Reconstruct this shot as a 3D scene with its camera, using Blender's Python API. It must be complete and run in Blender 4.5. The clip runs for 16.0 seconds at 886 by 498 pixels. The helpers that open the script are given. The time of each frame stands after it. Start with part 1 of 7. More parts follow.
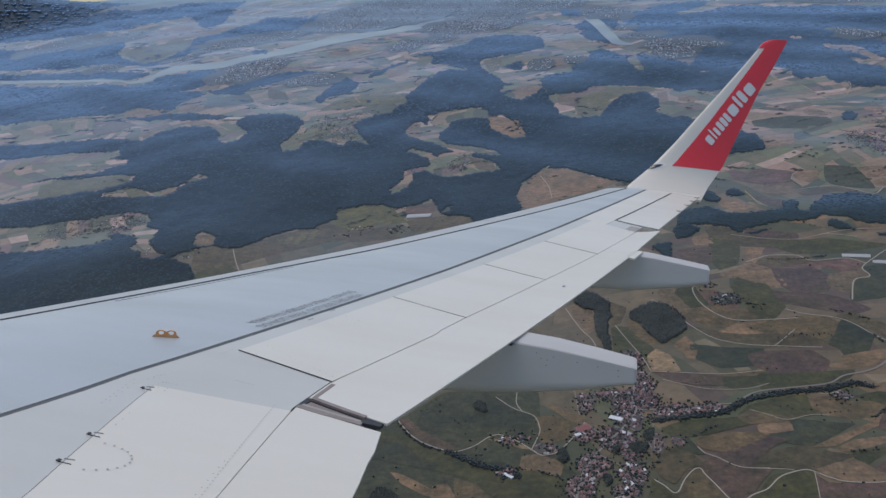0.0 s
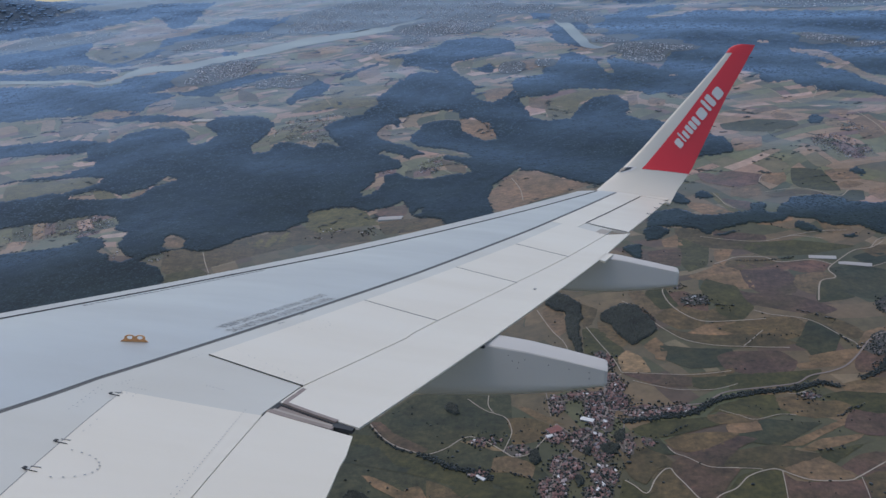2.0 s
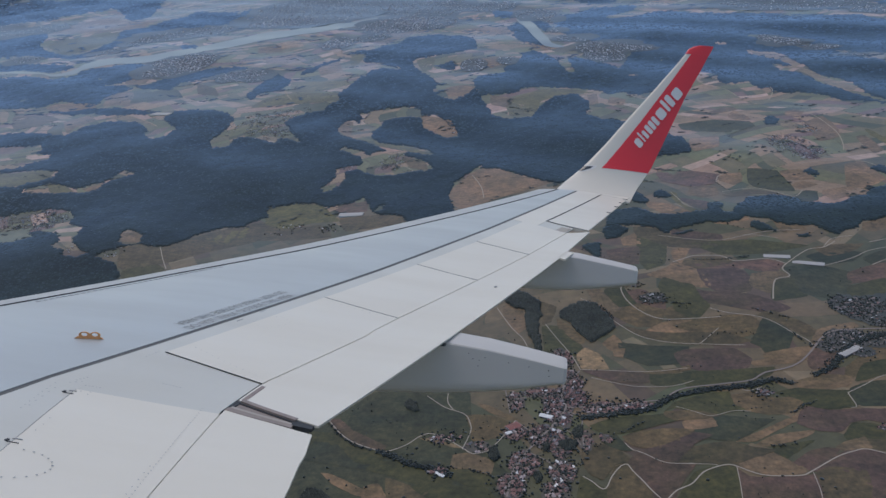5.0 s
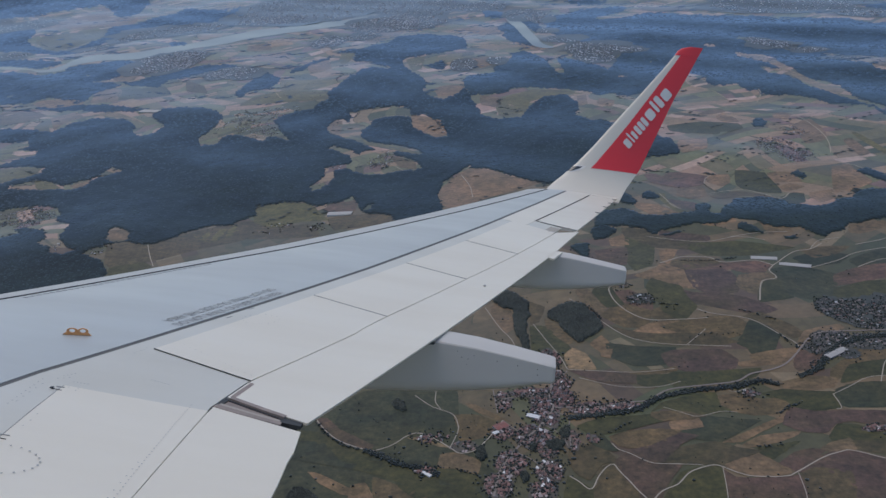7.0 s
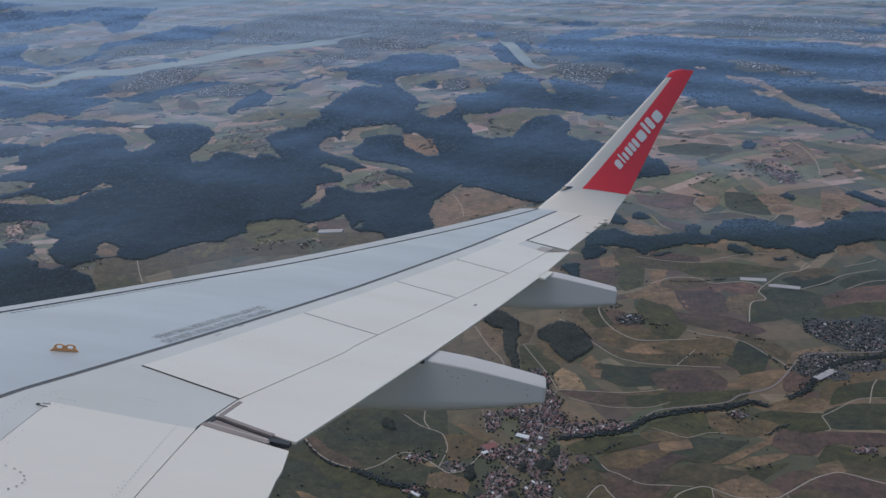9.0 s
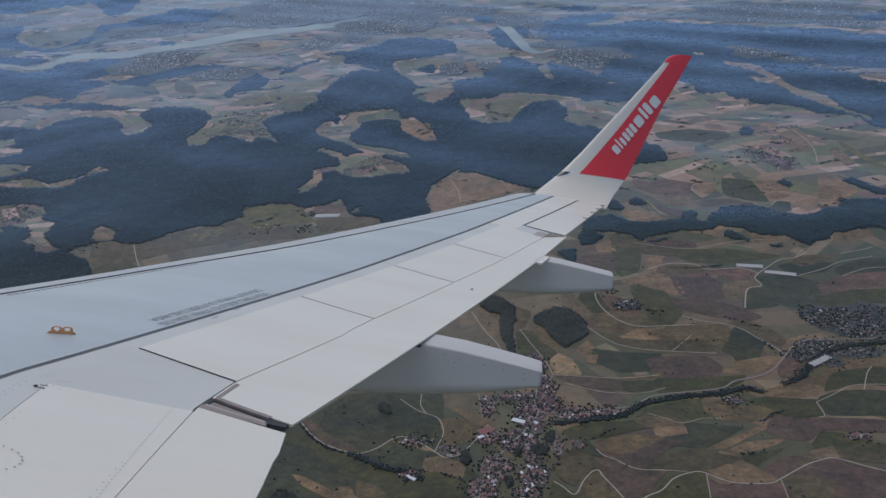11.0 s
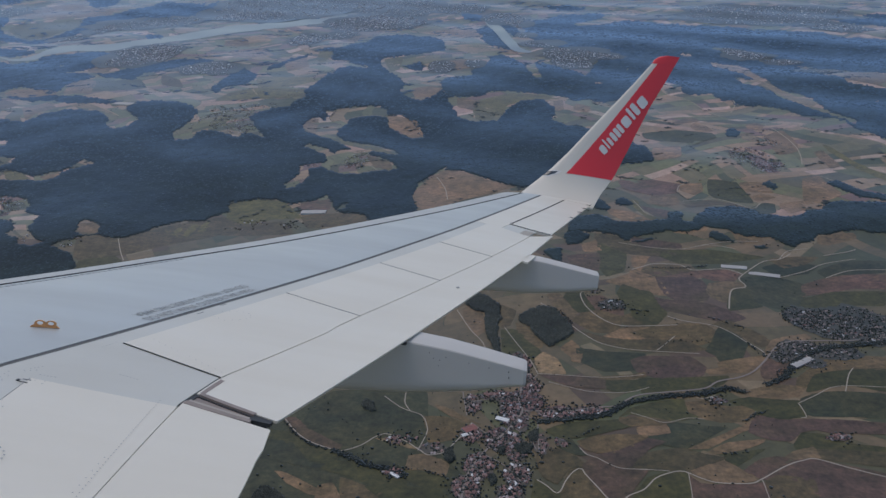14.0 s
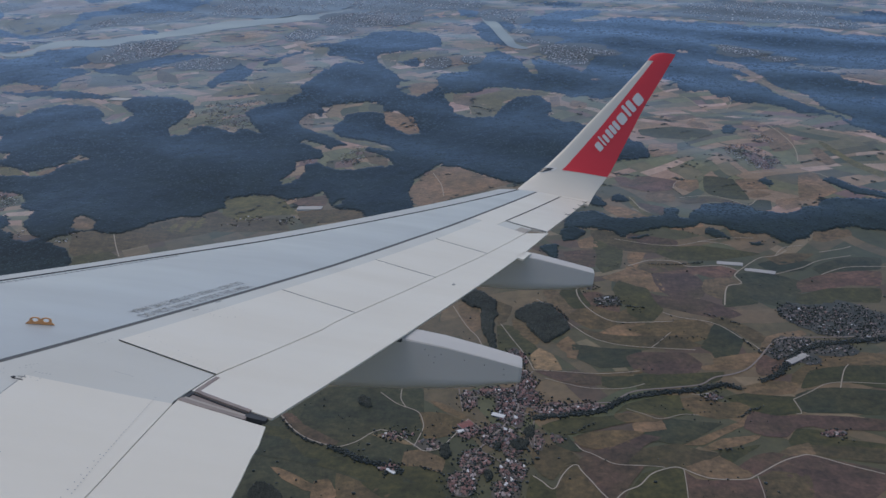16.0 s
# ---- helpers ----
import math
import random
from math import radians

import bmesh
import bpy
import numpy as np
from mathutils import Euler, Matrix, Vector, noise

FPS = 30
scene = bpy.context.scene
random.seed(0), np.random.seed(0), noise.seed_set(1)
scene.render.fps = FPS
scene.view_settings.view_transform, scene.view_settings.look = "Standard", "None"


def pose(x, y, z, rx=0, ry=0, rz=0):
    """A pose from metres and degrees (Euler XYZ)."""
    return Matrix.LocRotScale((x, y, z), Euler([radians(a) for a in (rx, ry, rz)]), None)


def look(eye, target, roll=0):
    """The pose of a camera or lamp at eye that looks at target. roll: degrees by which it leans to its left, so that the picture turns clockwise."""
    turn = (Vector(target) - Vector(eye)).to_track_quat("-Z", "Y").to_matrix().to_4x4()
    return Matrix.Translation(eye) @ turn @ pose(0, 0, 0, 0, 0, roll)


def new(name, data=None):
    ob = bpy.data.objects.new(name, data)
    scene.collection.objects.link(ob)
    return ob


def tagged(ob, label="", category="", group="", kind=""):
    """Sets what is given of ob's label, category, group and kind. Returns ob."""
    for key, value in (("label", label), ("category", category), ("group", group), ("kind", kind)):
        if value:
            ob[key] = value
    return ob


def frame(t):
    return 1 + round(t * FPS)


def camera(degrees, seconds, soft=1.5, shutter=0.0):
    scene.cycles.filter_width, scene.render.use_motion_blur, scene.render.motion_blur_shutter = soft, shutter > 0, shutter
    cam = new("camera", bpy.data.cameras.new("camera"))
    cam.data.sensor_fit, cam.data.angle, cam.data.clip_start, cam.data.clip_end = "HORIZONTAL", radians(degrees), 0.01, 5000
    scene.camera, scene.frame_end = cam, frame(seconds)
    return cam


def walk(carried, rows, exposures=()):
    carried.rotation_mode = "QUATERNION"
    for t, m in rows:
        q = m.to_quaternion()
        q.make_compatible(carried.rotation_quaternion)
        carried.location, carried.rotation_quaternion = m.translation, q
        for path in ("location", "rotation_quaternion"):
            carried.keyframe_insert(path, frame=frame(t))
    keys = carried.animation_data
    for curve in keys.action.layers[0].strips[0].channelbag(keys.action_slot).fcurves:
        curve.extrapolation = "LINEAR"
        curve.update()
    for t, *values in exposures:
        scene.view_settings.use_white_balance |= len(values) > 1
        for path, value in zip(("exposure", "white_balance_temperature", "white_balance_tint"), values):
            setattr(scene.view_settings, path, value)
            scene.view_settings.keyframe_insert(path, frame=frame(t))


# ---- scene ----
cam = camera(52.2, 16.0)
# the seat by the wing: seconds, place, turn
ROWS = [
    (0, 0.016, -0.002, 289.997, 69.077, 6.402, 3.035),
    (0.5, 0.017, -0.002, 289.997, 68.73, 6.455, 2.9),
    (1, 0.016, 0.006, 290.002, 68.528, 6.291, 2.542),
    (1.5, 0.014, 0.005, 290, 68.829, 6.148, 1.997),
    (2, 0.018, 0, 290.002, 69.044, 5.872, 1.304),
    (2.5, 0.004, 0.003, 290, 69.242, 5.514, 0.739),
    (3, 0.008, -0.009, 289.99, 69.25, 5.304, 0.398),
    (3.5, 0.014, 0.005, 289.997, 68.524, 5.266, 0.106),
    (4, 0.021, 0.014, 290.008, 68.446, 5.096, -0.249),
    (6.5, 0.001, 0.013, 289.99, 69.065, 4.104, -1.406),
    (7, 0.005, 0.004, 289.997, 68.584, 4.011, -1.435),
    (7.5, -0.003, 0.003, 289.998, 68.576, 3.781, -1.364),
    (8, 0, -0, 290, 68.91, 3.621, -1.395),
    (8.5, 0.008, 0.005, 290.006, 68.912, 3.609, -1.528),
    (9, 0.002, 0.012, 289.996, 69.741, 3.3, -1.799),
    (9.5, 0.004, 0.005, 289.999, 69.527, 3.262, -1.955),
    (10, 0.002, 0.001, 289.991, 69.04, 3.19, -1.855),
    (12.5, -0.002, 0.007, 289.991, 68.668, 2.584, -2.155),
    (13, -0.009, -0.007, 289.992, 68.584, 2.469, -2.204),
    (13.5, -0.004, -0, 289.994, 68.574, 2.304, -2.313),
    (14, -0.004, 0.003, 289.994, 68.625, 2.063, -2.481),
    (14.5, 0.004, 0.007, 290.005, 68.505, 2.076, -2.63),
    (15, 0, 0.006, 290.004, 68.69, 1.904, -2.633),
    (15.5, -0.005, -0.004, 289.993, 68.765, 1.852, -2.672),
    (16, 0.002, -0.003, 290.003, 68.381, 1.922, -2.687),
]
STOPS = [(0, 0.07), (4, 0.01), (8, -0.06), (12, -0.11), (16, -0.16)]
walk(cam, [(t, pose(x, y, z, rx, ry, rz)) for t, x, y, z, rx, ry, rz in ROWS], STOPS)

# ---- sky and sun ----
SUN_UP, SUN_TURN = 66, 318
world = bpy.data.worlds.new("sky")
scene.world = world
world.use_nodes = True
wt = world.node_tree
sky = wt.nodes.new("ShaderNodeTexSky")
sky.sky_type, sky.sun_disc, sky.sun_elevation, sky.sun_rotation = "NISHITA", False, radians(SUN_UP), radians(SUN_TURN)
sky.air_density, sky.dust_density, sky.altitude = 1.0, 2.6, 1300
wt.links.new(sky.outputs[0], wt.nodes["Background"].inputs[0])
wt.nodes["Background"].inputs[1].default_value = 0.165
sun_data = bpy.data.lights.new("sun", "SUN")
sun_data.energy, sun_data.angle, sun_data.color = 1.15, radians(40), (1.0, 0.935, 0.83)
sun = new("sun", sun_data)
way = Vector((math.sin(radians(SUN_TURN)) * math.cos(radians(SUN_UP)), math.cos(radians(SUN_TURN)) * math.cos(radians(SUN_UP)), math.sin(radians(SUN_UP))))
sun.matrix_world = look(way * 500, (0, 0, 0))


# ---- materials ----
def material(name, rough=0.6, metal=0.0, sheen=0.0, sheen_tint=(0.6, 0.75, 1.0), spec=0.5, fuzz=0.5):
    m = bpy.data.materials.new(name)
    m.use_nodes = True
    b = m.node_tree.nodes["Principled BSDF"]
    b.inputs["Roughness"].default_value, b.inputs["Metallic"].default_value = rough, metal
    b.inputs["Sheen Weight"].default_value, b.inputs["Sheen Roughness"].default_value = sheen, fuzz
    b.inputs["Sheen Tint"].default_value = (*sheen_tint, 1)
    b.inputs["Specular IOR Level"].default_value = spec
    return m, m.node_tree, b


def node(tree, kind, **values):
    n = tree.nodes.new(kind)
    for key, value in values.items():
        if key in ("scale", "detail", "roughness", "randomness", "distortion"):
            n.inputs[key.capitalize()].default_value = value
    return n


def noise_tex(tree, co, scale, detail=4, rough=0.6, out=0):
    n = node(tree, "ShaderNodeTexNoise", scale=scale, detail=detail, roughness=rough)
    tree.links.new(co, n.inputs["Vector"])
    return n.outputs[out]


def ramp(tree, fac, stops, interp="LINEAR"):
    r = tree.nodes.new("ShaderNodeValToRGB")
    r.color_ramp.interpolation = interp
    e = r.color_ramp.elements
    while len(e) < len(stops):
        e.new(0.5)
    for k, (at, col) in enumerate(stops):
        e[k].position, e[k].color = at, (*col, 1)
    tree.links.new(fac, r.inputs[0])
    return r.outputs[0]


def mix(tree, fac, a, b, blend="MIX"):
    m = tree.nodes.new("ShaderNodeMix")
    m.data_type, m.blend_type = "RGBA", blend
    for sock, v in ((m.inputs[0], fac), (m.inputs[6], a), (m.inputs[7], b)):
        if isinstance(v, (int, float)):
            sock.default_value = v
        elif isinstance(v, tuple):
            sock.default_value = (*v, 1)
        else:
            tree.links.new(v, sock)
    return m.outputs[2]


def bump(tree, b, height, strength, distance):
    n = tree.nodes.new("ShaderNodeBump")
    n.inputs["Strength"].default_value, n.inputs["Distance"].default_value = strength, distance
    tree.links.new(height, n.inputs["Height"])
    tree.links.new(n.outputs[0], b.inputs["Normal"])


def coords(tree, scale=(1, 1, 1), turn=0.0):
    c = tree.nodes.new("ShaderNodeTexCoord")
    m = tree.nodes.new("ShaderNodeMapping")
    m.inputs["Scale"].default_value, m.inputs["Rotation"].default_value = scale, (0, 0, turn)
    tree.links.new(c.outputs["Object"], m.inputs[0])
    return m.outputs[0]


def paint(name, col, dark, rough=0.38, streak=0.3):
    """Aircraft paint with faint grime drawn out along the airflow."""
    m, t, b = material(name, rough)
    grime = noise_tex(t, coords(t, (0.6, 2.2, 2.2)), 1.0, 5, 0.55)
    fine = noise_tex(t, coords(t, (30, 60, 60)), 1.0, 3)
    c = mix(t, ramp(t, grime, [(0.42, (0, 0, 0)), (0.75, (streak, streak, streak))]), col, dark)
    c = mix(t, ramp(t, fine, [(0.55, (0, 0, 0)), (0.8, (0.05, 0.05, 0.05))]), c, dark)
    t.links.new(c, b.inputs["Base Color"])
    r = ramp(t, grime, [(0.3, (rough - 0.06,) * 3), (0.8, (rough + 0.14,) * 3)])
    t.links.new(r, b.inputs["Roughness"])
    bump(t, b, noise_tex(t, coords(t, (3, 3, 3)), 1.0, 2), 0.05, 0.02)
    return m


def plain(name, col, rough=0.6, metal=0.0, spread=0.15, scale=8.0):
    m, t, b = material(name, rough, metal)
    dark = tuple(v * (1 - spread) for v in col)
    t.links.new(mix(t, noise_tex(t, coords(t), scale), dark, col), b.inputs["Base Color"])
    return m


WING_GREY = paint("grey_wing_paint", (0.428, 0.440, 0.425), (0.37, 0.378, 0.362), 0.36)
WING_MID = paint("light_grey_panel_paint", (0.550, 0.527, 0.464), (0.475, 0.455, 0.398), 0.40)
WING_WHITE = paint("white_panel_paint", (0.69, 0.634, 0.534), (0.60, 0.55, 0.455), 0.42)
FAIRING_GREY = paint("grey_fairing_paint", (0.535, 0.50, 0.455), (0.45, 0.42, 0.385), 0.5)
SLAT_GREY = paint("light_grey_slat_paint", (0.425, 0.42, 0.395), (0.365, 0.36, 0.338), 0.4)
LET_WHITE = plain("white_marking_film", (0.78, 0.74, 0.68), 0.4)
TIP_RED = paint("red_tip_paint", (0.76, 0.05, 0.058), (0.66, 0.045, 0.05), 0.34, 0.3)
SEAM = plain("dark_seam_sealant", (0.035, 0.037, 0.04), 0.7)
STRIPE_MAT = plain("dark_grey_rubber_strip", (0.088, 0.083, 0.076), 0.6)
INNER = plain("brownish_grey_primer", (0.34, 0.27, 0.235), 0.6, 0, 0.5, 14)
BEIGE = plain("beige_primer", (0.40, 0.35, 0.29), 0.6)
BRACKET = plain("orange_yellow_bracket_paint", (0.95, 0.47, 0.19), 0.5, 0, 0.35, 30)
INK = plain("worn_grey_stencil_ink", (0.34, 0.34, 0.33), 0.7, 0, 0.4, 60)
RIVET = plain("dull_fastener_metal", (0.33, 0.33, 0.33), 0.5, 0.3)
LENS = plain("dark_lamp_glass", (0.06, 0.07, 0.08), 0.08)


def land(name, stops, low, high, sheen=0.7):
    """Farmland: each parcel one crop, by its own chance, with blotches and worn patches at two sizes."""
    # bluish sheen, strongest at a flat view, stands in for distance haze
    m, t, b = material(name, 0.6, 0, sheen, (0.62, 0.76, 1.0), 0.4, 0.25)
    if stops:
        geo = t.nodes.new("ShaderNodeNewGeometry")
        c = ramp(t, geo.outputs["Random Per Island"], stops, "CONSTANT")
    else:
        c = ramp(t, noise_tex(t, coords(t, (0.02, 0.02, 0)), 1.0, 8, 0.6), [(0.3, low), (0.7, high)])
    c = mix(t, 0.6, c, ramp(t, noise_tex(t, coords(t, (0.09, 0.09, 0)), 1.0, 8, 0.7), [(0.3, (0.45, 0.48, 0.42)), (0.7, (1.55, 1.4, 1.3))]), "MULTIPLY")
    big = noise_tex(t, coords(t, (0.006, 0.006, 0)), 1.0, 4)
    c = mix(t, 0.5, c, ramp(t, big, [(0.35, (0.7, 0.85, 0.7)), (0.65, (1.3, 1.15, 1.1))]), "MULTIPLY")
    t.links.new(c, b.inputs["Base Color"])
    return m


def crop(name, col, rows=0.07):
    # pale blue sheen puts the same haze on single fields
    m, t, b = material(name, 0.65, 0, 0.70, (0.66, 0.77, 1.0), 0.3, 0.25)
    info = t.nodes.new("ShaderNodeObjectInfo")
    shade = ramp(t, info.outputs["Random"], [(0, (0.72, 0.78, 0.8)), (1, (1.2, 1.14, 1.08))])
    c = mix(t, 1.0, col, shade, "MULTIPLY")
    weeds = noise_tex(t, coords(t, (0.022, 0.03, 0)), 1.0, 5, 0.6)
    c = mix(t, ramp(t, weeds, [(0.40, (0, 0, 0)), (0.66, (0.6, 0.6, 0.6))]), c, (0.060, 0.056, 0.024))
    blot = noise_tex(t, coords(t, (0.06, 0.06, 0)), 1.0, 8, 0.72)
    c = mix(t, 0.75, c, ramp(t, blot, [(0.32, (0.45, 0.46, 0.42)), (0.68, (1.5, 1.36, 1.22))]), "MULTIPLY")
    # worn and greener patches a few paces wide
    patch = noise_tex(t, coords(t, (0.16, 0.22, 0), 0.3), 1.0, 7, 0.72)
    c = mix(t, 0.85, c, ramp(t, patch, [(0.33, (0.52, 0.56, 0.52)), (0.5, (1.0, 1.0, 1.0)), (0.67, (1.5, 1.38, 1.25))]), "MULTIPLY")
    fine = noise_tex(t, coords(t, (0.5, 0.25, 0), 0.5), 1.0, 5, 0.75)
    c = mix(t, 0.5, c, ramp(t, fine, [(0.35, (0.6, 0.6, 0.58)), (0.65, (1.35, 1.3, 1.25))]), "MULTIPLY")
    wave = node(t, "ShaderNodeTexWave", scale=rows, distortion=3.0, detail=3)
    # drilled rows, each field in its own direction
    way_round = t.nodes.new("ShaderNodeVectorRotate")
    way_round.rotation_type = "Z_AXIS"
    angle = t.nodes.new("ShaderNodeMath")
    angle.operation = "MULTIPLY"
    angle.inputs[1].default_value = 31.4
    t.links.new(info.outputs["Random"], angle.inputs[0])
    t.links.new(angle.outputs[0], way_round.inputs["Angle"])
    t.links.new(coords(t, (1, 1, 0)), way_round.inputs["Vector"])
    t.links.new(way_round.outputs[0], wave.inputs["Vector"])
    c = mix(t, 0.16, c, ramp(t, wave.outputs[0], [(0.2, (0.68, 0.70, 0.68)), (0.8, (1.22, 1.18, 1.15))]), "MULTIPLY")
    t.links.new(c, b.inputs["Base Color"])
    return m


MEADOW = land("rough_dry_grass", None, (0.056, 0.055, 0.027), (0.100, 0.085, 0.045))
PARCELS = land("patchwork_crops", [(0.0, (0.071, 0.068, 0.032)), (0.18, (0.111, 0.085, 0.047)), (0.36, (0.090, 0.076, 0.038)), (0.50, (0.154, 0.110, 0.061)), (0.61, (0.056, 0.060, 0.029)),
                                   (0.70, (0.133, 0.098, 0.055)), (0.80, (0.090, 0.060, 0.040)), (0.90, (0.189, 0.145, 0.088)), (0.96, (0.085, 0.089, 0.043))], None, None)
# far parcels: crop tones made paler in place of haze
FAR_CROPS = land("haze_paled_far_crops", [(0.0, (0.113, 0.111, 0.050)), (0.20, (0.224, 0.153, 0.091)), (0.34, (0.136, 0.117, 0.060)), (0.48, (0.303, 0.191, 0.134)), (0.56, (0.063, 0.069, 0.035)),
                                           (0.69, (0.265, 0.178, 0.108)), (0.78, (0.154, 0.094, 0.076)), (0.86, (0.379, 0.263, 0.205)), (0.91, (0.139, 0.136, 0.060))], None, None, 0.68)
CROPS = {
    "T": (crop("dry_stubble", (0.214, 0.142, 0.086)), "dry tan stubble field"),
    "L": (crop("pale_straw", (0.272, 0.193, 0.113)), "pale harvested straw field"),
    "G": (crop("green_meadow", (0.053, 0.055, 0.020)), "green meadow field"),
    "D": (crop("dark_green_crop", (0.037, 0.046, 0.028)), "dark green crop field"),
    "O": (crop("olive_grass", (0.112, 0.083, 0.045)), "dry olive grass field"),
    "Y": (crop("yellow_green_meadow", (0.130, 0.116, 0.040)), "yellow-green meadow field"),
    "B": (crop("ploughed_soil", (0.114, 0.071, 0.058)), "brown ploughed field"),
}


def leafy(name, low, high, sheen, gloss=0.15):
    # blue sheen lays distance haze over the leaves
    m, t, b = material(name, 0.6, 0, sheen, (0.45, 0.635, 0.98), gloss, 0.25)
    geo = t.nodes.new("ShaderNodeNewGeometry")
    c = ramp(t, geo.outputs["Random Per Island"], [(0, low), (1, high)])
    c = mix(t, 0.5, c, ramp(t, noise_tex(t, coords(t, (0.02, 0.02, 0.02)), 1.0, 3), [(0.35, (0.5, 0.55, 0.55)), (0.65, (1.5, 1.45, 1.3))]), "MULTIPLY")
    c = mix(t, 0.7, c, ramp(t, noise_tex(t, coords(t, (0.22, 0.22, 0.22)), 1.0, 6, 0.75), [(0.3, (0.65, 0.68, 0.7)), (0.7, (1.3, 1.28, 1.25))]), "MULTIPLY")
    t.links.new(c, b.inputs["Base Color"])
    # crowns of differing density; the sheen that paints the haze varies with them
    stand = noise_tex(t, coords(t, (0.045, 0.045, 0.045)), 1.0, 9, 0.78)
    haze = ramp(t, stand, [(0.32, (0.6 * sheen,) * 3), (0.68, (1.3 * sheen,) * 3)])
    t.links.new(mix(t, 1.0, haze, ramp(t, geo.outputs["Random Per Island"], [(0, (0.78, 0.78, 0.78)), (0.7, (1.0, 1.0, 1.0)), (1, (1.12, 1.12, 1.12))]), "MULTIPLY"), b.inputs["Sheen Weight"])
    return m


# far leaves: bluish base and strong sheen carry the haze
LEAVES = leafy("hazed_mixed_woodland_leaves", (0.013, 0.021, 0.021), (0.025, 0.036, 0.033), 0.9, 0.10)
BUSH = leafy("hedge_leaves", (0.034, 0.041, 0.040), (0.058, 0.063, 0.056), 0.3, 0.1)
TRACK = plain("pale_gravel", (0.40, 0.34, 0.27), 0.95, 0, 0.2, 0.5)
ASPHALT = plain("worn_asphalt", (0.25, 0.205, 0.18), 0.9, 0, 0.2, 0.5)
WATER, wt_, wb_ = material("calm_river_water", 0.32, 0, 0.0)
wt_.links.new(mix(wt_, noise_tex(wt_, coords(wt_, (0.01, 0.01, 0.01)), 1.0), (0.12, 0.14, 0.14), (0.17, 0.19, 0.19)), wb_.inputs["Base Color"])
bump(wt_, wb_, noise_tex(wt_, coords(wt_, (0.3, 0.3, 0.3)), 1.0, 4), 0.1, 0.2)


def walls_of(name, stops, rnd, sheen=0.0):
    # sheen, where given, paints haze over far houses
    m, t, b = material(name, 0.8, 0, sheen, (0.66, 0.78, 1.0), 0.5, 0.25 if sheen < 0.9 else 0.5)
    src = t.nodes.new("ShaderNodeObjectInfo" if rnd == "Random" else "ShaderNodeNewGeometry")
    c = ramp(t, src.outputs[rnd], stops, "CONSTANT")
    c = mix(t, 0.4, c, mix(t, noise_tex(t, coords(t, (1.5, 1.5, 1.5)), 1.0), (0.6, 0.6, 0.6), (1.3, 1.3, 1.3)), "MULTIPLY")
    t.links.new(c, b.inputs["Base Color"])
    return m


PLASTER = [(0, (0.42, 0.40, 0.38)), (0.3, (0.31, 0.29, 0.28)), (0.55, (0.50, 0.49, 0.47)), (0.85, (0.25, 0.22, 0.205))]
TILES = [(0, (0.172, 0.096, 0.086)), (0.22, (0.10, 0.075, 0.070)), (0.36, (0.225, 0.127, 0.112)), (0.58, (0.14, 0.127, 0.126)), (0.70, (0.255, 0.162, 0.143)), (0.86, (0.34, 0.28, 0.265)), (0.957, (0.66, 0.64, 0.62))]
WALL_ONE, WALL_MANY = walls_of("plastered_wall", PLASTER, "Random"), walls_of("plastered_walls", PLASTER, "Random Per Island")
ROOF_ONE, ROOF_MANY = walls_of("tiled_roof", TILES, "Random"), walls_of("tiled_roofs", TILES, "Random Per Island")
# far walls: pale colour offsets their shaded side, full sheen stands in for haze
FAR_WALL = walls_of("pale_hazed_town_walls", [(0, (0.42, 0.40, 0.42)), (0.25, (0.66, 0.66, 0.68)), (0.45, (0.88, 0.88, 0.89)), (0.88, (0.22, 0.21, 0.23))], "Random Per Island", 1.0)
VILLAGE_ROOF = walls_of("greyer_village_roofs", [(0, (0.17, 0.145, 0.14)), (0.35, (0.105, 0.097, 0.098)), (0.66, (0.23, 0.185, 0.172)), (0.9, (0.48, 0.48, 0.48))], "Random Per Island")
# far roofs: pale sheeting and tiles, with sheen in place of haze
FAR_ROOF = walls_of("pale_hazed_town_roofs", [(0, (0.60, 0.60, 0.62)), (0.3, (0.25, 0.23, 0.24)), (0.62, (0.76, 0.76, 0.78)), (0.76, (0.15, 0.14, 0.155))], "Random Per Island", 0.8)
YARDS = land("village_gardens_and_yards", None, (0.050, 0.047, 0.038), (0.105, 0.088, 0.074), 0.5)
GARDENS = land("leafy_town_gardens", None, (0.030, 0.036, 0.030), (0.060, 0.060, 0.050), 0.6)
WHITE_ROOF = plain("white_sheet_roof", (0.40, 0.365, 0.33), 0.5)
PALE_ROOF = plain("pale_sheet_roof", (0.66, 0.64, 0.61), 0.5)
RED_ROOF = plain("red_tiled_hall_roof", (0.24, 0.09, 0.075), 0.7)


# ---- builders ----
from mathutils.geometry import delaunay_2d_cdt


def mesh_from(name, verts, faces, mat, smooth=False):
    me = bpy.data.meshes.new(name)
    me.from_pydata([tuple(v) for v in verts], [], faces)
    me.materials.append(mat)
    if smooth:
        me.polygons.foreach_set("use_smooth", [True] * len(me.polygons))
    me.update()
    return me


def part(name, me, parent, label=""):
    ob = new(name, me)
    ob.parent = parent
    return tagged(ob, label)


